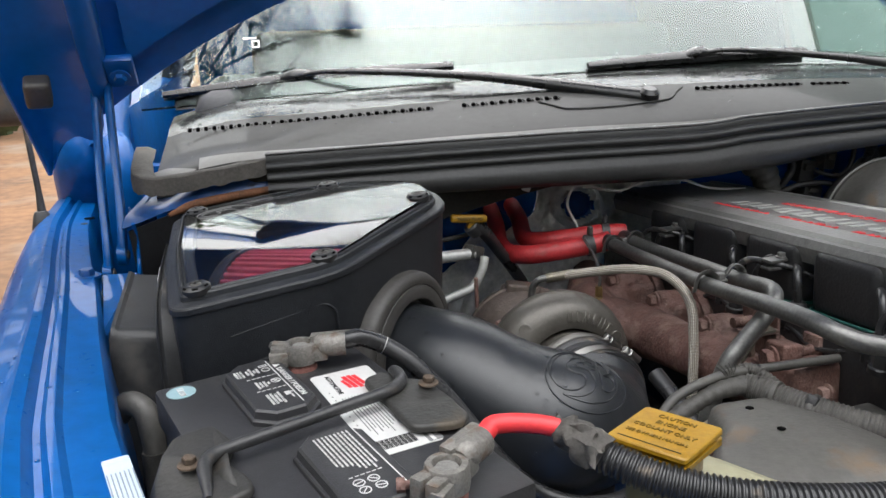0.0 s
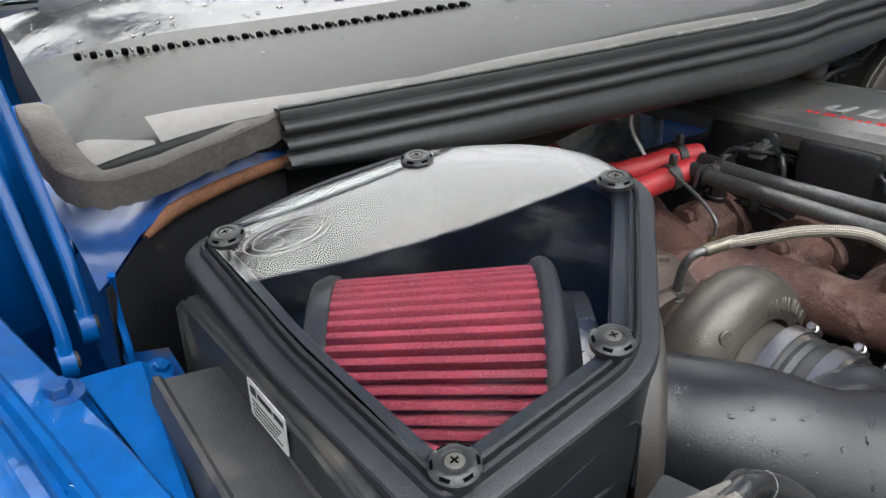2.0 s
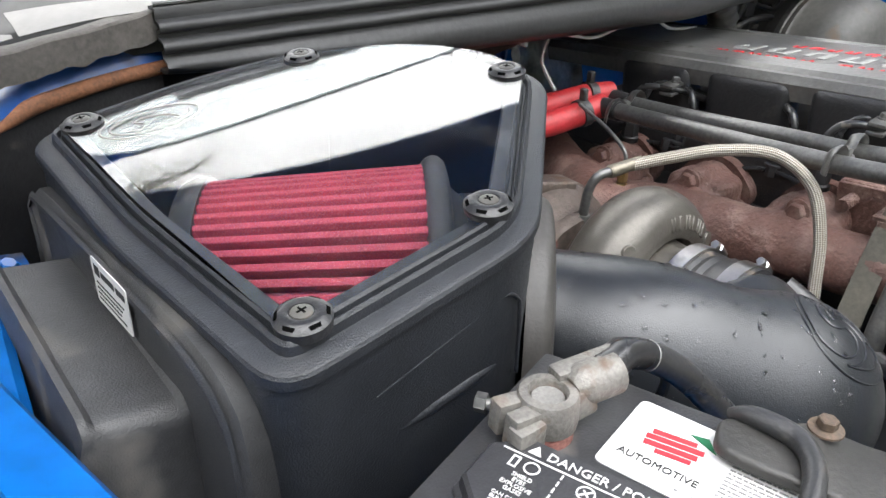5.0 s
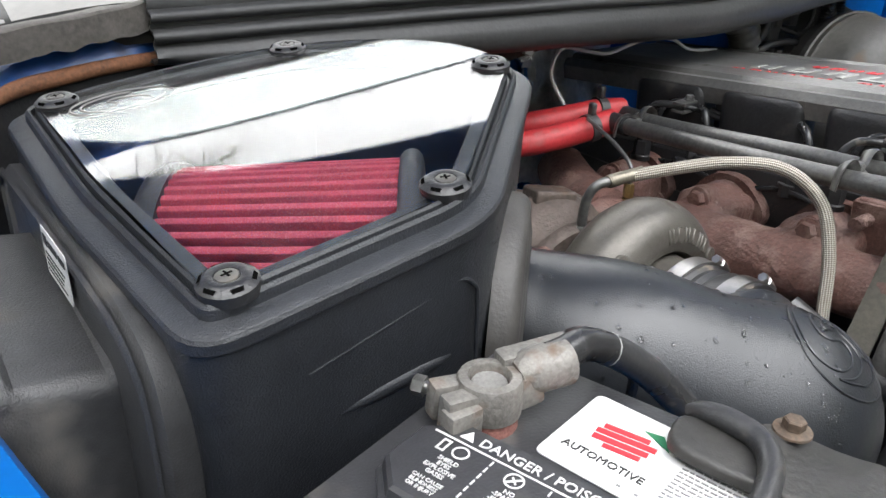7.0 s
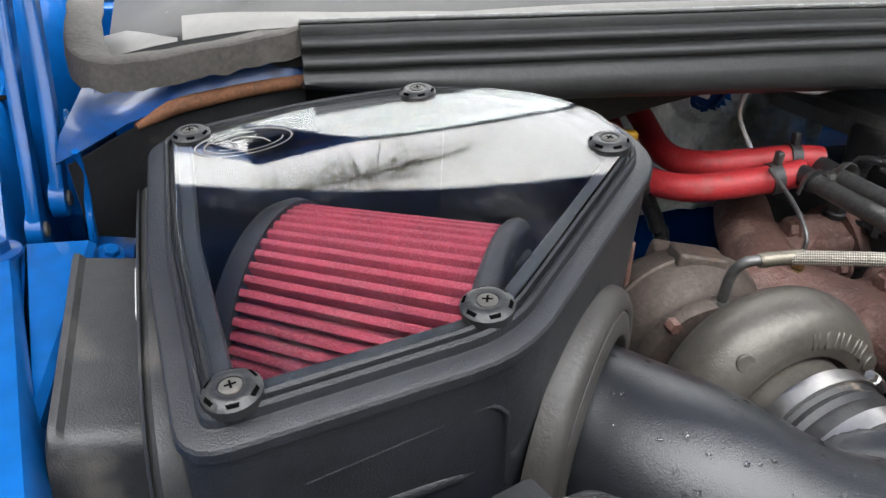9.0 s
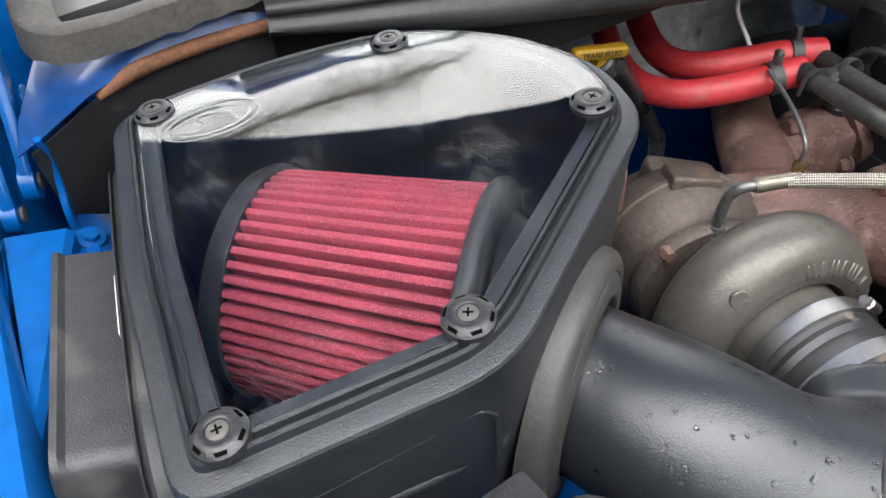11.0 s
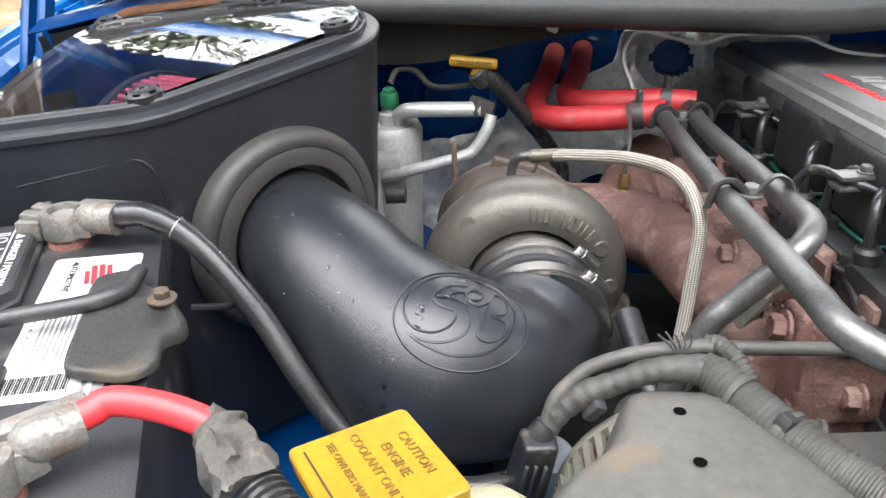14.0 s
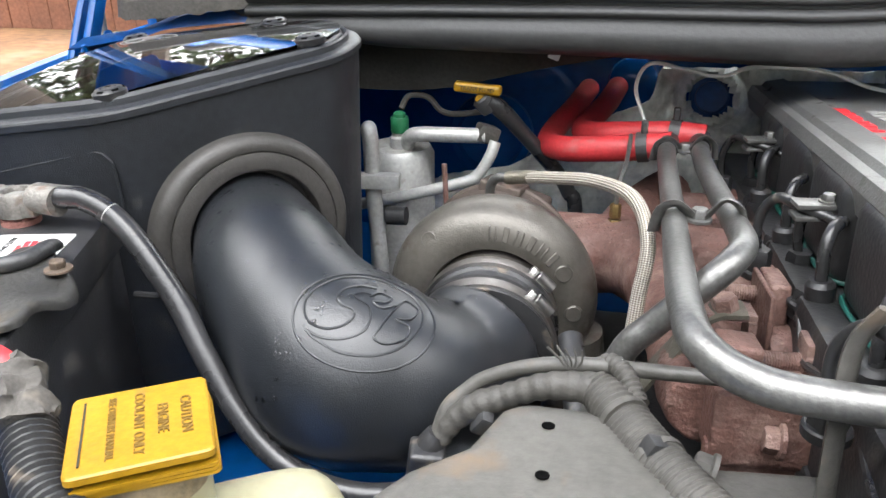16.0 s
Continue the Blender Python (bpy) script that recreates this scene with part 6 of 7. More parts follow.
part("hose_end", tube([(0.4930, 0.985, 1.1765), (0.4915, 0.968, 1.1770), (0.4900, 0.948, 1.1780)], [0.0112, 0.0108, 0.0106], 16, 3), M_RUBBER, pipe, "black rubber hose end")
part("hose_end", tube([(0.5262, 1.000, 1.1770), (0.5240, 0.985, 1.1772), (0.5225, 0.962, 1.1780)], [0.0112, 0.0108, 0.0106], 16, 3), M_RUBBER, pipe2, "black rubber hose end")
strap = thing("pipe_clip", (0.50, 0.705, 1.19), "steel double pipe clip with a bolt", "clip")
part("saddle", tube([(0.470, 0.706, 1.190), (0.474, 0.706, 1.207), (0.484, 0.706, 1.2115), (0.493, 0.706, 1.205), (0.500, 0.706, 1.199), (0.507, 0.706, 1.206), (0.516, 0.706, 1.2165), (0.527, 0.706, 1.210), (0.529, 0.706, 1.195)], 0.0065, 8, 4, flat=0.3), M_STEEL, strap)
bm = bmesh.new()
hexhead(bm, (0.500, 0.706, 1.200), (0, 0, 1), 0.0065, 0.009, 0.009)
part("bolt", bm, M_STEEL, strap)
copy_thing(strap, pose(0.508, 0.955, 1.166))
for pts, lab in (([(0.400, 1.25, 1.172), (0.385, 1.17, 1.163), (0.368, 1.10, 1.154), (0.366, 1.045, 1.152), (0.385, 1.005, 1.158), (0.425, 0.988, 1.165), (0.468, 0.982, 1.171), (0.497, 0.978, 1.176)], "red silicone heater hose"), ([(0.438, 1.25, 1.176), (0.425, 1.17, 1.170), (0.406, 1.095, 1.164), (0.404, 1.055, 1.165), (0.42, 1.028, 1.170), (0.455, 1.012, 1.176), (0.50, 1.002, 1.181), (0.53, 0.996, 1.180)], "red silicone heater hose, the rear one")):
    h = thing("heater_hose", (0.43, 1.05, 1.1), lab, "hose", "red heater hoses")
    part("hose", tube(pts, 0.0138, 20, 8), M_RED, h)
    clamp_at(h, pts[-2], Vector(pts[-1]) - Vector(pts[-2]), 0.0142)
braid = thing("oil_line", (0.42, 0.75, 1.1), "braided steel oil feed line arching over the turbocharger", "hose")
M_FERRULE = mat("yellow-passivated steel", (0.205, 0.185, 0.145), 0.4, 0.7, 0.3, 60, 0.3)
sleeve = part("sleeve", tube([(0.368, 0.829, 1.182), (0.392, 0.811, 1.189), (0.427, 0.782, 1.198), (0.456, 0.745, 1.199), (0.468, 0.712, 1.178), (0.464, 0.692, 1.14), (0.460, 0.682, 1.09), (0.455, 0.672, 1.04)], 0.0056, 16, 10), M_BRAID, braid)
part("ferrule", tube([(0.345, 0.837, 1.1775), (0.349, 0.8365, 1.178), (0.362, 0.832, 1.181), (0.376, 0.826, 1.184)], [0.0052, 0.0062, 0.0058, 0.0062], 14, 3), M_FERRULE, braid, "crimped yellowish ferrule")
part("elbow", tube([(0.330, 0.848, 1.130), (0.330, 0.846, 1.156), (0.332, 0.843, 1.169), (0.338, 0.840, 1.176), (0.347, 0.837, 1.178)], 0.0044, 12, 5), M_STEEL, braid)
probe = thing("temperature_probe", (0.445, 0.897, 1.10), "brass temperature probe in the manifold with a thin lead", "probe")
bm = bmesh.new()
hexhead(bm, (0.445, 0.897, 1.112), (0, 0, 1), 0.0065, 0.010)
hexhead(bm, (0.445, 0.897, 1.124), (0, 0, 1), 0.0055, 0.014)
part("fitting", bm, M_BRASS, probe)
part("lead", tube([(0.445, 0.897, 1.135), (0.446, 0.899, 1.155), (0.452, 0.93, 1.17), (0.455, 0.975, 1.185)], 0.0022, 8), M_STEEL, probe)

# white lead from the cover's back to the firewall
wire = thing("wire", (0.6, 1.1, 1.2), "thin white wire draped along the firewall", "wire")
part("lead", tube([(0.476, 1.02, 1.172), (0.468, 1.03, 1.19), (0.457, 1.04, 1.218), (0.463, 1.04, 1.241), (0.478, 1.04, 1.247), (0.51, 1.038, 1.240), (0.542, 1.036, 1.236), (0.573, 1.02, 1.250), (0.64, 1.03, 1.246), (0.70, 1.045, 1.226), (0.80, 1.06, 1.215)], 0.0021, 8), mat("white insulation", (0.74, 0.74, 0.72), 0.4, 0, 0.08, 60, 0.1), wire)

# ---- dipstick ----
dip = thing("dipstick", (0.36, 1.1, 0.9), "yellow-handled transmission dipstick in a black tube", "dipstick")
part("guide", tube([(0.302, 1.0, 1.208), (0.316, 1.004, 1.198), (0.341, 1.02, 1.166), (0.375, 1.04, 1.121), (0.391, 1.045, 1.094), (0.401, 1.045, 1.059), (0.402, 1.045, 0.85)], [0.0105, 0.0098, 0.0088, 0.0088, 0.0088, 0.0088, 0.0088], 16), M_GLOSS, dip)
part("collar", turned([(0.0105, -0.006), (0.0115, 0.0), (0.0115, 0.010), (0.009, 0.012)], (0.301, 1.001, 1.203), (-0.6, -0.2, 0.77), 16), M_BLACK, dip)
bm = bmesh.new()
rbox(bm, (0.291, 0.996, 1.222), (0.052, 0.012, 0.011), (0, 4, 0), 0.004, 3)
rbox(bm, (0.297, 0.998, 1.212), (0.016, 0.010, 0.014), (0, 25, 0), 0.003)
handle = part("handle", bm, M_YELLOW, dip, "yellow plastic grip")
part("print", words("TRANS FLUID", 0.0062, Matrix.Translation((0.291, 0.9897, 1.222)) @ Matrix.Rotation(radians(4), 4, "Y") @ Matrix.Rotation(radians(90), 4, "X")), M_INK, handle)

# ---- air-conditioning accumulator ----
acc = thing("accumulator", (0.215, 1.02, 0.95), "pale aluminium air-conditioning accumulator with a green cap", "accumulator")
part("can", turned([(0.030, -0.22), (0.040, -0.21), (0.041, -0.012), (0.036, -0.003), (0.02, 0.0)], (0.192, 1.03, 1.147), (0, 0, 1), 40), M_ALU, acc)
part("port", turned([(0.012, 0), (0.012, 0.012), (0.009, 0.014), (0.009, 0.022)], (0.197, 1.015, 1.146), (0, 0, 1), 20), M_ALU, acc)
bm = turned([(0.0095, 0), (0.0108, 0.002), (0.0108, 0.016), (0.0098, 0.018), (0.0075, 0.018), (0.0070, 0.022), (0.0045, 0.024)], (0.197, 1.015, 1.164), (0, 0, 1), 10)
part("cap", bm, M_GREEN, acc, "green plastic cap")
part("line", tube([(0.176, 0.965, 1.176), (0.179, 0.956, 1.182), (0.182, 0.952, 1.165), (0.183, 0.95, 1.119), (0.189, 0.945, 1.047), (0.193, 0.94, 1.0)], 0.0088, 16), M_ALU, acc)
part("line", tube([(0.206, 1.012, 1.150), (0.212, 1.004, 1.162), (0.225, 1.0, 1.167), (0.26, 1.0, 1.168), (0.30, 1.0, 1.169)], 0.0085, 16), M_ALU, acc)
part("line", tube([(0.158, 0.98, 1.086), (0.199, 0.98, 1.096), (0.278, 0.98, 1.120), (0.295, 0.982, 1.130), (0.307, 0.985, 1.15), (0.312, 0.99, 1.166)], 0.0065, 14), M_ALU, acc)
part("bracket", block((0.190, 0.945, 1.128), (0.050, 0.016, 0.016), (0, 0, 8), 0.002), M_ALU, acc)
part("joint", block((0.300, 1.005, 1.170), (0.025, 0.02, 0.02), (0, 20, 30), 0.004), M_LOOM, acc)
part("sensor", tube([(0.198, 0.950, 1.086), (0.220, 0.950, 1.087)], 0.0105, 10, 1), M_BLACK, acc)
part("lead", tube([(0.198, 1.02, 1.19), (0.205, 1.03, 1.203), (0.225, 1.04, 1.20), (0.24, 1.04, 1.185), (0.26, 1.035, 1.183), (0.30, 1.03, 1.19)], 0.0035, 8), M_LOOM, acc)

# ---- battery ----
BL = Vector((-0.085, 0.599, 0))
BU, BV = Vector((0.95, 0.312, 0)).normalized(), Vector((0.312, -0.95, 0)).normalized()


def bat(u, v, z):
    return BL + BU * u + BV * v + Vector((0, 0, z))


BAT_TURN = math.degrees(math.atan2(BU.y, BU.x))
battery = thing("battery", bat(0.0865, 0.139, 0.99), "dusty black car battery with warning labels", "battery")
part("case", block(bat(0.0865, 0.139, 1.085), (0.170, 0.272, 0.19), (0, 0, BAT_TURN), 0.006, 2), M_BATT, battery)
part("case_lid", block(bat(0.0865, 0.139, 1.184), (0.176, 0.280, 0.032), (0, 0, BAT_TURN), 0.004, 2), M_BATT, battery)


def bat_print(u, v, z, along):
    """A plane on the battery's top; x runs along the long side (or across it)."""
    x = BV if along else BU
    y = Vector((0, 0, 1)).cross(x)
    return Matrix.Translation(bat(u, v, z)) @ Matrix((x, y, Vector((0, 0, 1)))).transposed().to_4x4()


def ring_mark(bm, m, r, w=0.0007):
    return lathe(bm, [(r, 0), (r, 0.0003), (r - w, 0.0003), (r - w, 0)], m, 20, closed=True)


def vent_cover(u, v, lines):
    m = bat_print(u, v, 1.199, True)
    def octagon(a, b, c):
        return [Vector(q) for q in ((-a + c, -b), (a - c, -b), (a, -b + c), (a, b - c), (a - c, b), (-a + c, b), (-a, b - c), (-a, -b + c))]

    bm = bmesh.new()
    loft(bm, [[m @ Vector((q.x, q.y, h)) for q in octagon(a, b, c)] for a, b, c, h in ((0.0525, 0.0270, 0.0135, 0), (0.0525, 0.0270, 0.0135, 0.0045), (0.0515, 0.0260, 0.0133, 0.0055), (0.0505, 0.0250, 0.0130, 0.0058), (0.0495, 0.0240, 0.0125, 0.0110), (0.0480, 0.0225, 0.0120, 0.0125))], True, True)
    c = part("vent_cover", bm, M_BATT, battery, "raised black vent cover with white warnings", 25)
    t = m @ Matrix.Translation((0, 0, 0.0126))
    if lines:
        part("print", words("\u25B2 DANGER / POISON", 0.0068, t @ Matrix.Translation((0.000, 0.0165, 0))), M_WHITEINK, c)
        for x, txt, small in ((-0.030, "SHIELD\nEYES\nEXPLOSIVE\nGASES", "CAN CAUSE\nBLINDNESS\nOR INJURY"), (-0.003, "NO\n-SPARKS\n-FLAMES\n-SMOKING", ""), (0.026, "SULFURIC ACID\nCAN CAUSE\nBLINDNESS OR\nSEVERE BURNS", "")):
            part("print", words(txt, 0.0029, t @ Matrix.Translation((x + 0.002, -0.0045, 0))), M_WHITEINK, c)
            if small:
                part("print", words(small, 0.0025, t @ Matrix.Translation((x + 0.002, -0.0155, 0))), M_WHITEINK, c)
        bm = bmesh.new()
        ring_mark(bm, t @ Matrix.Translation((-0.027, 0.0065, 0)), 0.0036)
        part("symbol", bm, M_WHITEINK, c)
        part("symbol", bars(t, [(-0.0335, 0.0065, 0.0008, 0.006), (-0.0365, 0.0065, 0.0008, 0.006), (-0.035, 0.0095, 0.0038, 0.0008), (-0.035, 0.0035, 0.0038, 0.0008)]), M_WHITEINK, c)
        bm = bmesh.new()
        ring_mark(bm, t @ Matrix.Translation((-0.003, 0.0065, 0)), 0.0040)
        part("symbol", bm, M_WHITEINK, c)
        part("symbol", bars(t @ Matrix.Translation((-0.003, 0.0065, 0)) @ Matrix.Rotation(radians(45), 4, "Z"), [(0, 0, 0.0075, 0.0008), (0, 0, 0.0008, 0.004)]), M_WHITEINK, c)
        part("symbol", bars(t, [(0.024, 0.0065, 0.0060, 0.0042), (0.030, 0.0085, 0.0055, 0.0011), (0.023, 0.0098, 0.0011, 0.0024)]), M_WHITEINK, c)
        part("rule", bars(t, [(0.0, 0.0118, 0.086, 0.0008)] + [(x, 0.009 - 0.0042 * k, 0.0007, 0.0028) for x in (-0.0145, 0.0105) for k in range(6)]), M_WHITEINK, c)
    else:
        part("print", bars(t, print_rows(-0.040, 0.0125, 0.052, 9, 0.0030, 0.0012, rng)), M_WHITEINK, c)
        for k, (x, y) in enumerate(((0.024, 0.002), (0.033, 0.003), (0.024, -0.008), (0.033, -0.008))):
            bm = bmesh.new()
            ring_mark(bm, t @ Matrix.Translation((x, y, 0)), 0.0040, 0.0008)
            part("symbol", bm, M_WHITEINK, c)
            part("symbol", bars(t @ Matrix.Translation((x, y, 0)) @ Matrix.Rotation(radians(45 + 30 * k), 4, "Z"), [(0, 0, 0.0072, 0.0008)]), M_WHITEINK, c)
        part("rule", bars(t, [(0, 0.0175, 0.088, 0.0008)] + [(0.0165, 0.010 - 0.004 * k, 0.0007, 0.0027) for k in range(6)]), M_WHITEINK, c)


vent_cover(0.074, 0.066, True)
vent_cover(0.080, 0.209, False)
ml = bat_print(0.133, 0.127, 1.2002, True) @ Matrix.Rotation(radians(-4), 4, "Z")
bm = bmesh.new()
slab(bm, rounded([(-0.072, -0.026, 0.004), (0.072, -0.026, 0.004), (0.072, 0.026, 0.004), (-0.072, 0.026, 0.004)]), ml, 0.0006)
label = part("label", bm, M_WHITE, battery, "white maker's label with a red and green emblem")
lt = ml @ Matrix.Translation((0, 0, 0.0007))
mt = lt @ Matrix.Translation((-0.048, 0.004, 0))
part("emblem", bars(mt @ Matrix.Rotation(radians(8), 4, "Z"), [(0, 0.0052, 0.020, 0.0032), (0.001, 0.0010, 0.026, 0.0034), (0.0, -0.0034, 0.024, 0.0034), (0.002, -0.0074, 0.016, 0.0028)]), M_REDINK, label, "red striped emblem")
bm = bmesh.new()
slab(bm, [(0.004, 0.012), (0.012, 0.014), (0.018, 0.006), (0.012, 0.0085)], mt, 0.0004)
part("emblem_leaf", bm, M_GREEN, label)
part("print", words("AUTOMOTIVE", 0.0058, lt @ Matrix.Translation((-0.048, -0.013, 0))), M_INK, label)
part("print", bars(lt, print_rows(-0.022, 0.0105, 0.068, 11, 0.0026, 0.0008, rng)), M_GREYINK, label)
part("print", words("PROPOSITION 65 WARNING", 0.0030, lt @ Matrix.Translation((-0.004, 0.0128, 0))), M_INK, label)
part("print", bars(lt, [(-0.036 + 0.0075 * k, -0.021, 0.0016, 0.0010) for k in range(11)]), M_GREYINK, label)
band = part("dark_band", bars(lt, [(0.021, 0.0205, 0.100, 0.011)]), M_GREYINK, label, "dark grey band with white ratings")
part("print", words("CCA 810 | CA 1000", 0.0055, lt @ Matrix.Translation((0.002, 0.0215, 0.0005))), M_WHITEINK, band)
part("print", bars(lt @ Matrix.Translation((0, 0, 0.0004)), print_rows(0.038, 0.0235, 0.030, 2, 0.0045, 0.0026, rng)), M_WHITEINK, band)
part("barcode", bars(lt, [(0.059, 0.0012 * k - 0.006, 0.013, 0.0004 + 0.0003 * (k * 7 % 3)) for k in range(-14, 13)]), M_INK, label)
tagged(bpy.data.objects["barcode"], kind="stuff")
md = bat_print(0.016, 0.018, 1.2003, True)
bm = bmesh.new()
lathe(bm, [(0.0115, 0), (0.0115, 0.0006)], md, 28)
dot = part("date_dot", bm, mat("pale blue sticker", (0.23, 0.34, 0.37), 0.5, 0, 0.05, 40, 0), battery, "pale blue round date sticker")
part("print", words("12/20", 0.0072, md @ Matrix.Translation((0, 0, 0.0008))), M_WHITEINK, dot)


M_POST = mat("scraped lead", (0.17, 0.165, 0.155), 0.5, 0.2, 0.3, 60, 0.5, 300)
M_CORRODED = mat("red-brown corrosion", (0.20, 0.085, 0.07), 0.85, 0, 0.4, 60, 1.0, 250)


def terminal(c, ahead, red):
    """A lead post clamp whose cable leaves along ahead."""
    a = Vector(ahead).normalized()
    side = Vector((0, 0, 1)).cross(a)
    c = Vector(c)
    t = thing("battery_clamp", c - Vector((0, 0, 0.02)), "tarnished lead clamp on a corroded battery post", "battery clamp", "battery clamps")
    part("post", turned([(0.0175, 0), (0.0168, 0.007), (0.0135, 0.010), (0.0135, 0.012)], c - Vector((0, 0, 0.021)), (0, 0, 1), 24), M_CORRODED, t, "corroded post")
    turn = math.degrees(math.atan2(a.y, a.x))
    up = Vector((0, 0, 1))
    ring_ = lathe(bmesh.new(), [(0.0185, -0.010), (0.0190, -0.006), (0.0185, 0.009), (0.0172, 0.0115), (0.0122, 0.0120), (0.0112, 0.0105), (0.0112, -0.010)], frame_to(c, (0, 0, 1)), 28, closed=True)
    part("collar", ring_, M_LEAD, t)
    part("neck", block(c + a * 0.020 + up * 0.001, (0.020, 0.025, 0.019), (0, -7, turn), 0.004, 2, 0.85), M_LEAD, t)
    part("saddle", block(c + a * 0.034 + side * 0.0085 + up * 0.0125, (0.046, 0.0135, 0.010), (0, -3, turn - 3), 0.0025), M_LEAD, t)
    for k, turn_ in ((1, -3), (-1, 4)):
        part("jaw", block(c - a * 0.0215 + side * 0.0072 * k - up * 0.0005, (0.022, 0.0115, 0.021), (0, 4, turn + turn_), 0.0022), M_LEAD, t)
    part("lip", block(c - a * 0.0235 - side * 0.0125 - up * 0.003, (0.020, 0.012, 0.017), (0, 0, turn + 8), 0.002), M_LEAD, t)
    far = (side * 0.75 - a * 0.66).normalized()
    bm = bmesh.new()
    sweep(bm, [c - a * 0.012, c - a * 0.012 + far * 0.030], 0.0038, 10, 1)
    hexhead(bm, c - a * 0.012 + far * 0.026, far, 0.0062, 0.007)
    part("bolt", bm, M_RUST if red else M_STEEL, t)
    bm = bmesh.new()
    sweep(bm, [c + a * 0.018 + up * 0.005, c + a * 0.024 + up * 0.0065, c + a * 0.030 + up * 0.007, c + a * 0.050 + up * 0.007], [0.0098, 0.0128, 0.0135, 0.0135], 24, 3)
    part("barrel", bm, M_LEAD, t)
    part("post_top", turned([(0.0104, -0.010), (0.0102, 0.0068), (0.0094, 0.0080), (0.003, 0.0076)], c, (0, 0, 1), 24), M_POST, t)
    t.scale = (0.77, 0.77, 0.77)
    return t


terminal((0.034, 0.609, 1.219), (0.97, -0.13, 0), False)
terminal((0.109, 0.389, 1.219), (0.76, 0.65, 0), True)
cab = thing("negative_cable", (0.16, 0.57, 1.08), "thick black battery cable sagging in front of the tube", "cable")
part("sheath", tube([(0.060, 0.606, 1.222), (0.074, 0.6065, 1.222), (0.087, 0.609, 1.221), (0.106, 0.6095, 1.2115), (0.124, 0.604, 1.199), (0.142, 0.597, 1.181), (0.162, 0.589, 1.157), (0.182, 0.577, 1.129), (0.204, 0.566, 1.100), (0.230, 0.556, 1.076), (0.262, 0.548, 1.062), (0.298, 0.548, 1.056), (0.335, 0.562, 1.053)], 0.0080, 18), M_GLOSS, cab)
part("mark", tube([(0.1060, 0.6095, 1.2115), (0.1066, 0.6094, 1.2112)], 0.0082, 16, 1), M_ALU, cab)
part("thin_lead", tube([(0.060, 0.610, 1.221), (0.078, 0.614, 1.2235), (0.094, 0.6165, 1.2205), (0.114, 0.614, 1.2065), (0.130, 0.612, 1.188), (0.138, 0.618, 1.165), (0.132, 0.628, 1.145), (0.118, 0.632, 1.138), (0.098, 0.63, 1.138)], 0.0030, 8), M_RUBBER, cab)
pos = thing("positive_cable", (0.2, 0.4, 1.1), "red battery cable running into a corrugated black sleeve", "cable")
part("sheath", tube([(0.132, 0.409, 1.222), (0.142, 0.416, 1.224), (0.150, 0.421, 1.226), (0.172, 0.420, 1.224), (0.193, 0.414, 1.220), (0.202, 0.404, 1.216)], 0.0066, 16), M_REDCABLE, pos)
M_TAPE = mat("frayed dirty cloth tape", (0.062, 0.057, 0.051), 0.85, 0, 0.3, 60, 1.0, 180, dirt=((0.13, 0.115, 0.095), 0.3, 60))
bm = tube([(0.190, 0.417, 1.220), (0.196, 0.412, 1.219), (0.202, 0.405, 1.216), (0.208, 0.397, 1.213), (0.214, 0.390, 1.210)], [0.0080, 0.0102, 0.0118, 0.0126, 0.0122], 28, 8)
for v in bm.verts:
    v.co += Vector((noise.noise(v.co * 120), noise.noise(v.co * 120 + Vector((4, 0, 0))), noise.noise(v.co * 120 + Vector((8, 0, 0))))) * 0.0050
part("tape", bm, M_TAPE, pos, "frayed grey cloth tape")
part("sleeve", tube([(0.208, 0.402, 1.210), (0.222, 0.386, 1.206), (0.25, 0.362, 1.200), (0.30, 0.338, 1.195), (0.38, 0.32, 1.192), (0.52, 0.31, 1.19)], 0.0115, 18, 6, ripple=(0.0040, 0.0017)), M_RUBBER, pos, "corrugated black sleeve")

# hold-down
M_HOLD = mat("dusty worn black steel", (0.030, 0.029, 0.027), 0.5, 0.1, 0.3, 30, 0.4, 300, dirt=((0.10, 0.076, 0.05), 0.26, 22))
M_ROD = mat("black enamelled rod", (0.028, 0.028, 0.029), 0.38, 0, 0.25, 40, 0.3, 400, dirt=((0.08, 0.07, 0.06), 0.2, 50))
hold = thing("battery_hold_down", bat(0.09, 0.14, 1.2), "worn black steel battery hold-down with rusty bolts", "bracket")
part("rod", tube([(0.1035, 0.560, 1.209), (0.1055, 0.552, 1.2125), (0.1068, 0.540, 1.214), (0.1055, 0.5265, 1.214), (0.092, 0.5135, 1.214), (0.060, 0.5000, 1.2135), (0.020, 0.4825, 1.213), (-0.022, 0.4640, 1.213), (-0.034, 0.4560, 1.2125), (-0.0375, 0.4430, 1.212), (-0.034, 0.4160, 1.2065)], [0.0028, 0.0046, 0.0052, 0.0052, 0.0050, 0.0047, 0.0046, 0.0046, 0.0047, 0.0048, 0.0028], 12), M_ROD, hold, "black enamelled rod")


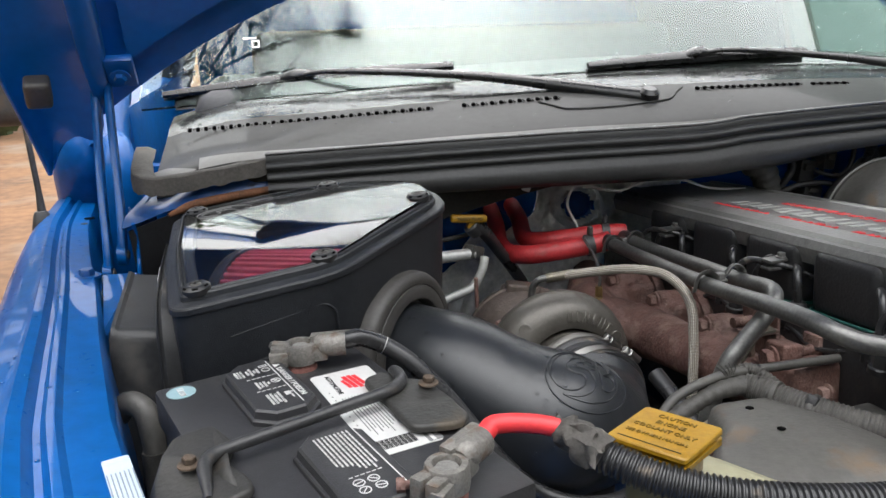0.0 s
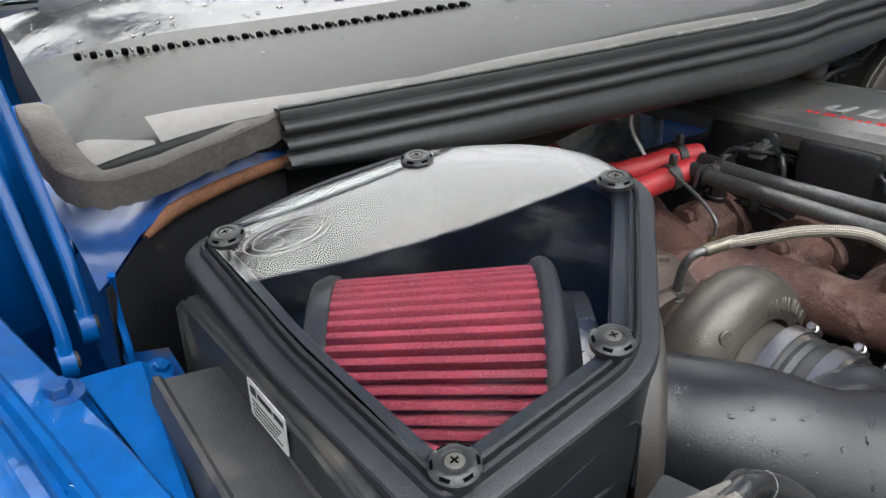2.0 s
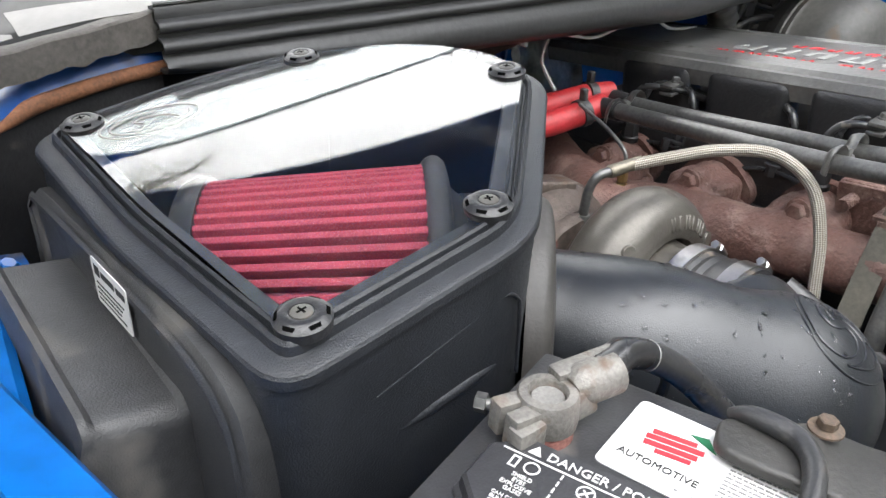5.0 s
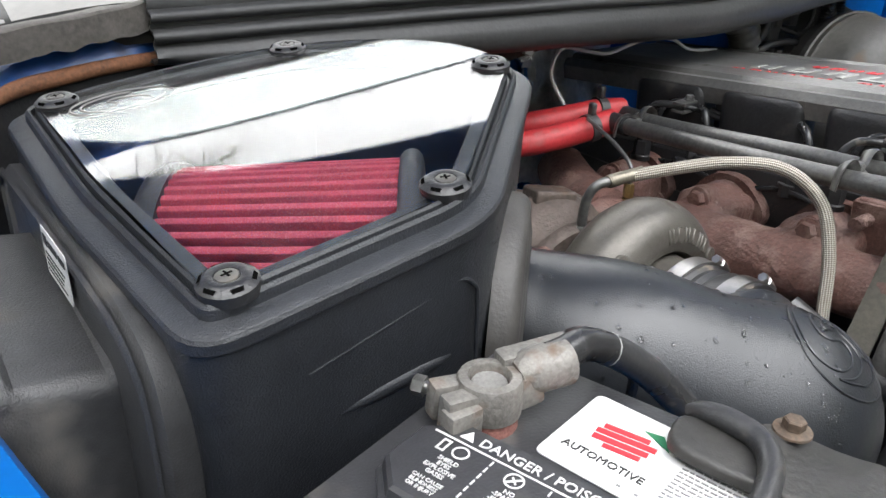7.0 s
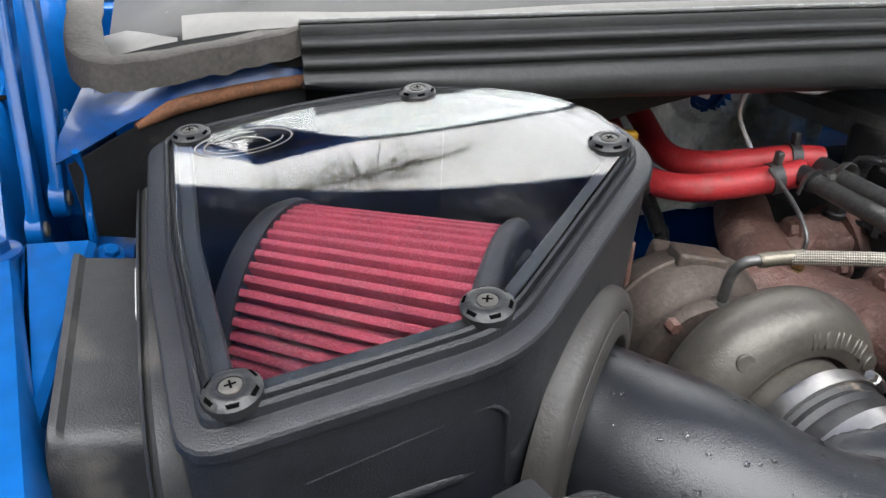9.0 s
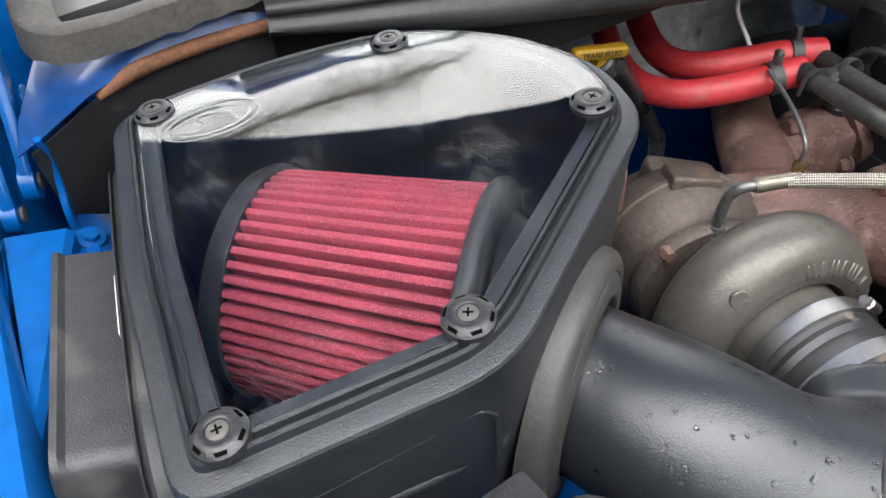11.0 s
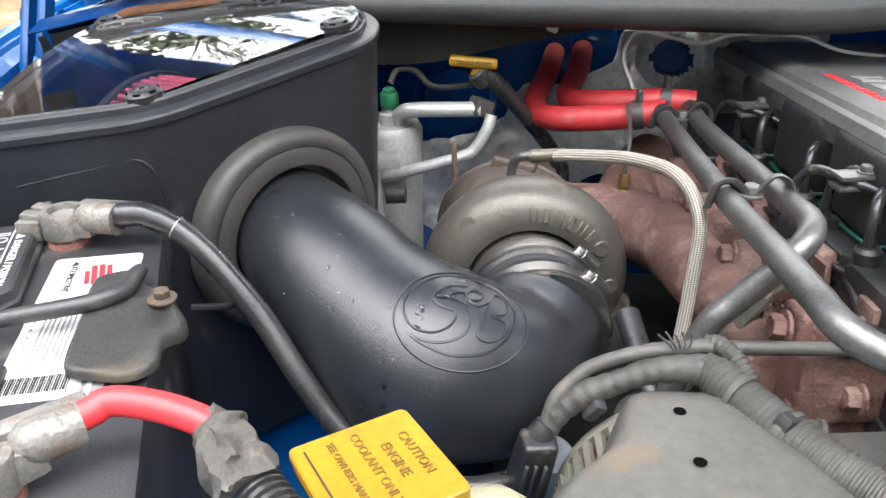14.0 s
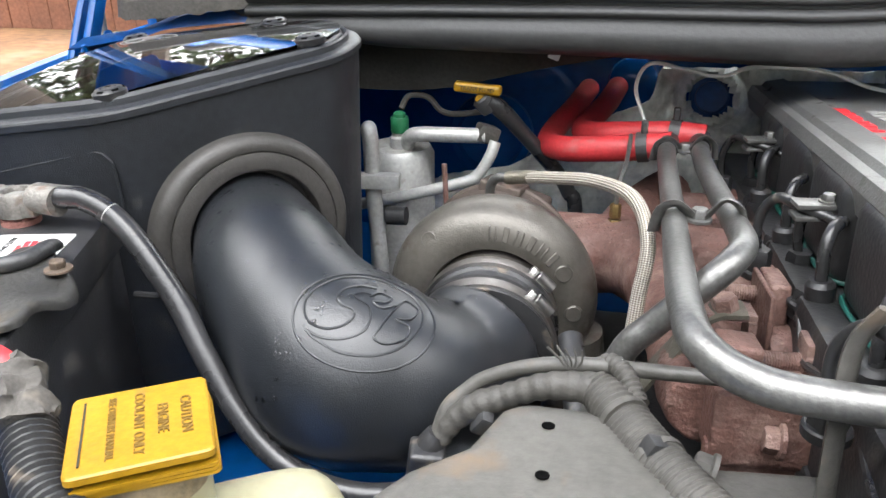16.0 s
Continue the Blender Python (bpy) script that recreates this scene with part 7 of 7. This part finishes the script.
def pressed_plate(outline, z, bolt_at, edge):
    """A pressed steel foot whose outer edge folds down past the battery's side; edge: distance from the bolt where it does."""
    m = Matrix.Translation((0, 0, z))
    out = rounded([(*q, 0.008) for q in outline])
    bm = bmesh.new()
    loft(bm, [[m @ Vector((q.x, q.y, h)) for q in inset(out, d)] for d, h in ((0, 0), (0, 0.0030), (0.0008, 0.0046), (0.0022, 0.0054), (0.0034, 0.0054))], True, True)
    bmesh.ops.recalc_face_normals(bm, faces=bm.faces[:])
    bmesh.ops.triangulate(bm, faces=[f for f in bm.faces if len(f.verts) > 4])
    for v in bm.verts:
        far_ = abs((v.co - BL).dot(BU) - 0.0865) - edge
        if far_ > 0:
            v.co.z -= far_ * 0.9
    foot = part("plate", bm, M_HOLD, hold, "worn black pressed plate", 40)
    bm = lathe(bmesh.new(), [(0.0080, 0), (0.0078, 0.0010), (0.005, 0.0016)], frame_to(bolt_at, (0, 0, 1)), 24)
    part("washer", bm, M_RUSTSTAIN, foot, "rust-stained washer")
    bm = bmesh.new()
    hexhead(bm, (bolt_at[0], bolt_at[1], bolt_at[2] + 0.002), (0.05, 0, 1), 0.0047, 0.0042)
    part("bolt", bm, M_RUSTSTAIN, foot, "dull brown hexagonal bolt")
    return foot


M_RUSTSTAIN = mat("rust-stained steel", (0.078, 0.054, 0.037), 0.75, 0.1, 0.5, 60, 0.6, 250, dirt=((0.05, 0.045, 0.04), 0.4, 70))
pressed_plate([(0.099, 0.562), (0.079, 0.552), (0.083, 0.530), (0.092, 0.505), (0.096, 0.482), (0.103, 0.462), (0.136, 0.459), (0.147, 0.470), (0.141, 0.490), (0.146, 0.507), (0.142, 0.524), (0.1285, 0.5350), (0.112, 0.543)], 1.2045, (0.128, 0.527, 1.2098), 0.094)
foot = pressed_plate([(-0.036, 0.512), (-0.062, 0.501), (-0.068, 0.475), (-0.075, 0.447), (-0.059, 0.419), (-0.034, 0.404), (-0.006, 0.418), (-0.010, 0.436), (-0.024, 0.455), (-0.020, 0.482)], 1.2025, (-0.048, 0.458, 1.2078), 0.108)
part("ridge", tube([(-0.036, 0.500, 1.206), (-0.030, 0.470, 1.2075), (-0.026, 0.440, 1.207), (-0.018, 0.420, 1.205)], [0.003, 0.007, 0.007, 0.003], 10, 4, flat=0.28), M_HOLD, foot)
# hose elbow between box and fender
elb = thing("drain_elbow", (-0.10, 0.63, 1.1), "grey plastic hose elbow beside the fender", "hose")
part("elbow", tube([(-0.128, 0.655, 1.155), (-0.118, 0.650, 1.168), (-0.104, 0.640, 1.165), (-0.098, 0.632, 1.145), (-0.095, 0.625, 1.10), (-0.095, 0.62, 1.02)], 0.0105, 14), M_SHIELD, elb)
part("sleeve", tube([(-0.096, 0.629, 1.13), (-0.093, 0.622, 1.06), (-0.092, 0.618, 0.99)], [0.013, 0.015, 0.016], 12), M_LOOM, elb)
part("tray", block(bat(0.0865, 0.14, 0.975), (0.21, 0.31, 0.03), (0, 0, BAT_TURN), 0.008), M_BLACK, thing("battery_tray", bat(0.0865, 0.14, 0.95), "black steel battery tray", "tray"))

# ---- alternator with its shield ----
M_ALT = mat("pale cast alternator housing", (0.20, 0.19, 0.155), 0.5, 0.25, 0.15, 25, 0.4, 350)
alt = thing("alternator", (0.42, 0.45, 0.95), "alternator with a dusty grey plastic shield", "alternator")
AC = Vector((0.437, 0, 1.047))
part("body", turned([(0.05, 0), (0.078, 0.002), (0.082, 0.01), (0.082, 0.07), (0.07, 0.09)], AC + Vector((0, 0.513, 0)), (0, -1, 0), 48), M_ALT, alt)
part("winding", turned([(0.05, 0), (0.0760, 0.001), (0.0785, 0.006), (0.0760, 0.012), (0.0785, 0.018), (0.0760, 0.024), (0.0785, 0.030), (0.0760, 0.036), (0.05, 0.038)], AC + Vector((0, 0.553, 0)), (0, -1, 0), 60), M_COPPER, alt, "varnished copper windings")
part("end_cap", turned([(0.03, 0), (0.060, 0.001), (0.074, 0.005), (0.0815, 0.013), (0.0838, 0.018), (0.0838, 0.023), (0.0800, 0.023)], AC + Vector((0, 0.572, 0)), (0, -1, 0), 60), M_ALT, alt)


def shell_arc(a0, a1, y0, y1, n):
    rings = []
    for k in range(n + 1):
        a = radians(a0 + (a1 - a0) * k / n)
        w = Vector((math.cos(a), 0, math.sin(a)))
        rings.append([AC + w * r_ + Vector((0, y_, 0)) for r_, y_ in ((0.0792, y0), (0.0838, y0), (0.0838, y1), (0.0792, y1))])
    return loft(bmesh.new(), rings, True, True)


part("shell", shell_arc(186, 476, 0.511, 0.551, 60), M_ALT, alt)
part("rim", shell_arc(116, 186, 0.505, 0.5165, 20), M_ALT, alt)
for k in range(9):
    part("fin", shell_arc(119 + 7.4 * k, 122.4 + 7.4 * k, 0.515, 0.551, 2), M_ALT, alt)
bm = bmesh.new()
hexhead(bm, (0.437, 0.664, 1.024), (-0.1, -0.3, 1), 0.008, 0.009)
part("bolt", bm, M_ALU, alt, "bright bolt head")
part("bracket", turned([(0.024, -0.03), (0.024, -0.002), (0.020, 0.0)], (0.437, 0.665, 1.024), (-0.1, -0.3, 1), 24), M_SHIELD, alt, "dusty cast bracket")
bm, rows = bmesh.new(), []
for i in range(26):
    t = i / 25
    dz = 0.026 * max(0, (0.10 - t) / 0.10) ** 2.2 + 0.012 * max(0, (t - 0.7) / 0.3) ** 2
    back = 0.548 - 0.015 * max(0, (0.2 - t) / 0.2) ** 2 - 0.06 * max(0, (t - 0.55) / 0.45) ** 1.5
    row = []
    for j in range(16):
        s = j / 15
        y = back - (back - 0.36) * s
        lip = -0.006 * max(0, 1 - s / 0.05)
        drop = 0.035 * max(0, (s - 0.72) / 0.28) ** 1.5
        left = lerp_table(y, ((0.36, 0.312), (0.44, 0.322), (0.468, 0.338), (0.495, 0.368), (0.53, 0.380), (0.55, 0.384)))
        row.append((left + (0.510 - left) * t, y, 1.147 + 0.006 * s - dz + lip - drop))
    rows.append(row)
shield = part("shield", sheet(bm, rows, 0.003), M_SHIELD, alt, "dusty grey plastic shield with two holes", 50)
for p in ((0.416, 0.521, 1.1482), (0.417, 0.479, 1.1500)):
    part("hole", turned([(0.0036, 0), (0.0036, 0.0006)], p, (0, 0.1, 1), 18), M_HOLE, shield)
con = thing("connector", (0.335, 0.55, 1.06), "black alternator plug with taped wires", "connector")
plug = part("plug", block((0.3385, 0.554, 1.074), (0.025, 0.022, 0.052), (10, 6, 12), 0.004, 3, 0.9), M_RUBBER, con)
part("boot", tube([(0.3405, 0.5545, 1.092), (0.344, 0.556, 1.100), (0.347, 0.557, 1.106)], [0.0105, 0.0088, 0.0070], 14, 4), M_RUBBER, plug)
for k in range(3):
    part("rib", block((0.3325 + 0.006 * k, 0.5425, 1.070), (0.003, 0.004, 0.030), (10, 6, 12), 0.001, 1), M_BLACK, plug)
part("conduit", tube([(0.345, 0.556, 1.098), (0.351, 0.563, 1.120), (0.362, 0.569, 1.131), (0.374, 0.572, 1.140), (0.40, 0.571, 1.152), (0.43, 0.570, 1.158), (0.47, 0.574, 1.156), (0.56, 0.585, 1.15)], 0.0046, 12), M_SHIELD, con, "smooth grey conduit")
part("taped_sleeve", tube([(0.348, 0.557, 1.102), (0.357, 0.560, 1.116), (0.370, 0.562, 1.126), (0.390, 0.563, 1.136), (0.412, 0.562, 1.146), (0.436, 0.560, 1.149), (0.446, 0.556, 1.147)], [0.007, 0.0078, 0.009, 0.0078, 0.0085, 0.010, 0.012], 14, 8, ripple=(0.009, 0.0007)), M_LOOM, con, "wires bound in grey tape")
part("clip", block((0.374, 0.5575, 1.121), (0.009, 0.016, 0.016), (20, 30, 20), 0.003), M_BLACK, con)
loom = thing("wiring_loom", (0.46, 0.5, 1.1), "dusty corrugated wiring loom across the alternator", "wiring")
part("trunk", tube([(0.438, 0.562, 1.149), (0.447, 0.552, 1.147), (0.460, 0.532, 1.143), (0.476, 0.505, 1.142), (0.50, 0.473, 1.140), (0.53, 0.445, 1.137), (0.60, 0.41, 1.13)], [0.011, 0.0135, 0.0145, 0.0145, 0.0145, 0.0145, 0.0145], 18, 10, ripple=(0.0040, 0.0009)), M_LOOM, loom)
part("branch", tube([(0.437, 0.575, 1.138), (0.440, 0.576, 1.152), (0.447, 0.573, 1.159), (0.455, 0.563, 1.158), (0.463, 0.547, 1.150)], 0.0062, 12, 8, ripple=(0.0035, 0.0008)), M_LOOM, loom, "thin corrugated branch")
for k, (p, r_) in enumerate((((0.4545, 0.5405, 1.145), 0.0150), ((0.472, 0.512, 1.1425), 0.0152))):
    part("tie", tube([p, (p[0] + 0.002, p[1] - 0.0033, p[2] - 0.0002)], r_, 18, 1), M_SHIELD, loom)
part("clip", block((0.470, 0.508, 1.153), (0.012, 0.010, 0.011), (10, 25, 30), 0.003), M_BLACK, loom)
part("frayed_end", (lambda b: [sweep(b, [(0.424, 0.566, 1.154), (0.424 + 0.003 * k, 0.566, 1.162), (0.420 + 0.005 * k, 0.567 + 0.003 * (k % 2), 1.169)], 0.0007, 5, 3) for k in range(-2, 3)] and b)(bmesh.new()), M_LOOM, loom)
low = thing("coolant_hose", (0.41, 0.62, 1.05), "short black hose behind the alternator", "pipe")
part("tube", tube([(0.418, 0.690, 1.105), (0.421, 0.675, 1.098), (0.430, 0.625, 1.075), (0.438, 0.585, 1.055), (0.45, 0.55, 1.03)], 0.0095, 14), M_GLOSS, low)
tie = thing("strap", (0.556, 0.49, 1.15), "bent grey metal strap", "strap")
part("band", tube([(0.556, 0.50, 1.245), (0.547, 0.50, 1.228), (0.545, 0.495, 1.20), (0.546, 0.49, 1.15), (0.55, 0.485, 1.09)], 0.008, 8, 5, flat=0.35), M_SHIELD, tie)

duct = thing("charge_pipe", (0.35, 0.597, 0.95), "pale grey plastic pipe below the intake tube", "pipe")
part("tube", tube([(0.330, 0.593, 0.92), (0.342, 0.595, 0.98), (0.350, 0.597, 1.02), (0.352, 0.597, 1.045)], 0.021, 24), mat("pale blue-grey plastic", (0.27, 0.30, 0.33), 0.5, 0, 0.15, 25, 0.2, 300), duct)
part("scuff", bars(frame_to((0.3365, 0.5755, 1.0), (-0.3, -1, 0.1)), [(0, 0, 0.002, 0.012), (0.003, -0.012, 0.007, 0.002)]), M_INK, duct)

# ---- coolant bottle ----
M_FADED = mat("faded brown print", (0.135, 0.080, 0.012), 0.6, 0, 0.2, 60, 0)
bot = thing("coolant_bottle", (0.29, 0.37, 1.0), "yellowed plastic coolant bottle with a yellow cap", "bottle")
part("body", block((0.300, 0.372, 1.105), (0.13, 0.14, 0.13), (0, 0, 32), 0.035, 5), M_BOTTLE, bot)
part("neck", turned([(0.024, -0.02), (0.024, 0.035)], (0.2625, 0.400, 1.165), (0, 0, 1), 24), M_BOTTLE, bot)
mc = Matrix.Translation((0.2625, 0.400, 1.2085)) @ Matrix.Rotation(radians(32.5), 4, "Z") @ Matrix.Rotation(radians(-3), 4, "X")
bm = bmesh.new()
slab(bm, rounded([(-0.027, -0.029, 0.004), (0.027, -0.029, 0.004), (0.027, 0.029, 0.004), (-0.027, 0.029, 0.004)]), mc @ Matrix.Translation((0, 0, 0.0025)), 0.0035, 0.0008)
cap = part("cap", bm, M_YELLOW, bot, "square yellow cap with black warnings")
part("cap_skirt", turned([(0.0245, -0.020), (0.0255, -0.018), (0.0255, -0.006), (0.027, -0.005), (0.027, -0.001)], tuple(mc.translation), (0, 0, 1), 32), mat("grimy cap underside", (0.21, 0.165, 0.105), 0.7, 0, 0.35, 40, 0.5, 250), cap, "grimy round underside of the cap")
for txt, size, y in (("CAUTION", 0.0062, 0.0175), ("ENGINE", 0.0062, 0.0085), ("COOLANT ONLY", 0.0058, -0.0005), ("SEE OWNERS MANUAL", 0.0044, -0.0110)):
    part("print", words(txt, size, mc @ Matrix.Rotation(radians(-90), 4, "Z") @ Matrix.Translation((0, y, 0.0064))), M_FADED, cap)
for k in range(3):
    part("layer", slab(bmesh.new(), rounded([(-0.0262, -0.0285 + 0.001 * k, 0.004), (0.0275, -0.0285, 0.004), (0.0275, 0.0285, 0.004), (-0.0262, 0.0285, 0.004)]), mc @ Matrix.Translation((0.0004 * k, 0, -0.0022 - 0.0018 * k)), 0.0014), M_YELLOW, cap)
part("rule", bars(mc @ Matrix.Translation((0, 0, 0.0062)), [(-0.0215, 0, 0.0008, 0.046)]), M_INK, cap)
bh = thing("bottle_hose", (0.24, 0.36, 1.1), "black rubber overflow hose beside the coolant bottle", "hose")
part("hose", tube([(0.19, 0.33, 1.10), (0.195, 0.352, 1.145), (0.205, 0.36, 1.155), (0.235, 0.345, 1.145), (0.27, 0.325, 1.12), (0.30, 0.30, 1.10)], 0.011, 14), M_RUBBER, bh)

# ---- driver's side of the bay ----
boost = thing("brake_booster", (1.12, 1.12, 0.95), "round grey brake booster with black lines", "brake booster")
part("dome", turned([(0.13, 0), (0.134, 0.02), (0.134, 0.032), (0.130, 0.036), (0.126, 0.06), (0.116, 0.085), (0.09, 0.11), (0.05, 0.125), (0.03, 0.128)], (1.20, 1.20, 1.115), (-0.1, -1, 0.1), 48), M_SHIELD, boost)
part("master_cylinder", turned([(0.024, 0), (0.024, 0.12), (0.018, 0.13)], (1.19, 1.08, 1.125), (0, -1, 0.05), 20), M_CAST, boost)
part("reservoir", block((1.19, 0.99, 1.17), (0.07, 0.13, 0.06), bevel=0.014, segments=3), M_BLACK, boost)
drum = thing("round_housing", (0.98, 0.95, 1.0), "large round dull grey housing beside the engine", "housing")
part("dome", turned([(0.10, -0.02), (0.106, 0.0), (0.106, 0.022), (0.102, 0.027), (0.100, 0.055), (0.092, 0.078), (0.07, 0.098), (0.035, 0.106)], (0.975, 0.985, 1.158), (-0.18, -1, 0.12), 48), M_SHIELD, drum)
part("seam_band", turned([(0.106, 0.004), (0.109, 0.005), (0.109, 0.014), (0.106, 0.015)], (0.975, 0.985, 1.158), (-0.18, -1, 0.12), 48), M_STEEL, drum)
part("support", block((0.99, 0.99, 1.03), (0.09, 0.07, 0.14), bevel=0.01), M_ENGINE, drum)
for pts, r_, ripple_ in (([(0.985, 1.03, 1.290), (0.971, 1.03, 1.260), (0.959, 1.03, 1.231), (0.941, 1.03, 1.2045), (0.9115, 1.03, 1.186), (0.875, 1.035, 1.179), (0.83, 1.06, 1.15)], 0.0075, (0.0042, 0.0014)),
                         ([(0.975, 1.035, 1.290), (0.986, 1.035, 1.262), (0.997, 1.03, 1.238), (1.0067, 1.03, 1.2186), (1.03, 1.03, 1.193), (1.08, 1.05, 1.17)], 0.0095, (0.005, 0.0014)),
                         ([(0.77, 1.05, 1.18), (0.782, 1.035, 1.2055), (0.819, 1.03, 1.2155), (0.854, 1.025, 1.225), (0.907, 1.025, 1.221), (0.965, 1.03, 1.191), (1.0, 1.05, 1.17)], 0.0045, None),
                         ([(0.815, 1.04, 1.290), (0.834, 1.035, 1.2626), (0.831, 1.03, 1.2447), (0.818, 1.035, 1.223), (0.80, 1.05, 1.20)], 0.0055, None),
                         ([(0.955, 1.04, 1.285), (0.945, 1.035, 1.25), (0.925, 1.035, 1.232), (0.90, 1.04, 1.236), (0.875, 1.05, 1.245)], 0.0035, None),
                         ([(1.02, 1.04, 1.285), (1.028, 1.04, 1.25), (1.045, 1.045, 1.225), (1.08, 1.06, 1.21)], 0.0065, (0.004, 0.0012))):
    w = thing("wiring_harness", (pts[2][0], 1.05, 1.15), "black wiring harness hanging by the firewall", "wiring", "harness branches")
    part("sleeve", tube(pts, r_, 12, 8, ripple=ripple_), M_RUBBER, w)
    part("tape", tube([pts[2], Vector(pts[2]).lerp(Vector(pts[3]), 0.35)], r_ * 1.18, 12, 1), M_LOOM, w)
col = thing("heater_duct", (0.79, 1.04, 1.15), "grey crumpled heater duct elbow below the cowl", "duct")
part("duct", tube([(0.757, 1.04, 1.285), (0.766, 1.035, 1.265), (0.779, 1.03, 1.252), (0.790, 1.03, 1.225), (0.797, 1.04, 1.183), (0.80, 1.06, 1.14)], [0.026, 0.024, 0.022, 0.020, 0.018, 0.016], 16, 8, ripple=(0.012, 0.0016)), M_SHIELD, col)
for x, z, w_, h_ in ((0.8645, 1.2424, 0.032, 0.036), (0.8793, 1.2064, 0.040, 0.022), (0.8274, 1.2038, 0.024, 0.020), (0.905, 1.258, 0.026, 0.030)):
    c = thing("relay", (x, 1.05, z - 0.02), "black connector on the firewall", "connector", "firewall connectors")
    shell = part("shell", block((x, 1.05, z), (w_, 0.028, h_), (0, 8, 10), 0.003), M_BLACK, c)
    part("latch", block((x, 1.034, z + h_ * 0.2), (w_ * 0.5, 0.006, h_ * 0.3), (0, 8, 10), 0.001, 1), M_LOOM, shell)
    part("lead", tube([(x, 1.05, z - h_ * 0.4), (x + 0.004, 1.06, z - h_ * 0.8), (x + 0.012, 1.09, z - h_ - 0.01)], 0.004, 8), M_RUBBER, c)
hose = thing("vacuum_hose", (0.9, 1.0, 1.2), "thin pale grey hose crossing the wiring", "hose")
part("hose", tube([(0.925, 1.01, 1.222), (0.945, 1.005, 1.231), (0.965, 1.0, 1.240), (0.985, 1.01, 1.246)], 0.0022, 8), M_ALU, hose)

# ---- rain drops ----
rain = random.Random(12)


def drop(bm, p, n, r):
    """A flattened bead of water on a surface."""
    m = frame_to(p, n) @ Matrix.Rotation(rain.uniform(0, 6), 4, "Z")
    sx = rain.uniform(0.8, 1.35)
    rings = [[m @ Vector((math.cos(a) * k * r * sx, math.sin(a) * k * r, h * r)) for a in (math.pi * 2 * i / 10 for i in range(10))] for k, h in ((0.98, -0.12), (1.0, 0.05), (0.86, 0.26), (0.5, 0.40), (0.1, 0.44))]
    loft(bm, rings, True, True)


def rain_on(label, spots):
    bm = bmesh.new()
    for p, n, r in spots:
        drop(bm, p, n, r)
    tagged(part("rain_drops", bm, M_WATER, None, "", 60), label, "water drops", kind="stuff")


def settle(tree_, x, y, r):
    hit = tree_.ray_cast(Vector((x, y, 2.5)), Vector((0, 0, -1)))
    return [(hit[0], hit[1] if hit[1].z > 0 else -hit[1], r)] if hit[0] is not None else []


screen_skin, fender_skin = skin_of(screen), skin_of(left_fender)
spots = []
for _ in range(30):
    x = rain.uniform(-0.11, 0.75)
    spots += settle(cowl_skin, x, rain.uniform(seal_y(x) + 0.02, vent_y(x) - 0.012), rain.uniform(0.0010, 0.0025))
for _ in range(300):
    x = rain.uniform(-0.11, 1.2)
    spots += settle(rear_skin, x, rain.uniform(vent_y(x) + 0.012, glass_y(x) + 0.02), rain.uniform(0.0008, 0.0028))
rain_on("clear rain drops on the cowl panel", spots)
spots = []
for _ in range(420):
    x, far_ = (rain.uniform(1.15, 1.52), 0.4) if rain.random() < 0.6 else (rain.choice((rain.uniform(-0.17, -0.05), rain.uniform(-0.1, 1.3))), 0.09)
    spots += settle(screen_skin, x, glass_y(x) + 0.03 + rain.uniform(0.005, far_), rain.uniform(0.0008, 0.0022))
rain_on("clear rain drops on the windscreen", spots)
spots = []
for _ in range(300):
    k = rain.uniform(0.12, 0.95)
    c = Vector(spline(TUBE_P, 8)[int(k * 63)][:3])
    a = rain.uniform(-1.5, 1.5)
    way_ = (Vector((-0.55, -0.62, 0)) * math.sin(a) + Vector((0, 0, 1)) * math.cos(a)).normalized()
    hit = skin.ray_cast(c + way_ * 0.2, -way_)
    if hit[0] is not None:
        spots.append((hit[0], hit[1], rain.choice((rain.uniform(0.0005, 0.0009), rain.uniform(0.0010, 0.0021)))))
rain_on("clear rain drops on the intake tube", spots)
spots = []
for _ in range(420):
    y = rain.uniform(-0.1, 1.1)
    spots += settle(fender_skin, lerp_table(y, EDGE) - rain.uniform(0.01, 0.16), y, rain.uniform(0.0008, 0.0024))
rain_on("clear rain drops on the blue fender", spots)
spots = []
for _ in range(90):
    x, z = rain.uniform(-0.06, 0.07), rain.uniform(1.10, 1.235)
    spots.append((Vector((x, 0.6535 + 0.0145 * (x + 0.074) / 0.15 + 0.009, z)), Vector((0, -1, 0.05)), rain.uniform(0.0005, 0.0011)))
box_skin = skin_of(box_body)
for _ in range(150):
    x = rain.uniform(0.075, 0.20)
    out_ = Vector((0.70, -0.71, 0))
    hit = box_skin.ray_cast(Vector((x, 0.665 + (x - 0.078) * 0.977, rain.uniform(1.14, 1.25))) + out_ * 0.15, -out_)
    if hit[0] is not None:
        spots.append((hit[0], hit[1] if hit[1].dot(out_) > 0 else -hit[1], rain.uniform(0.0005, 0.0011)))
rain_on("tiny rain drops on the walls of the air box", spots)
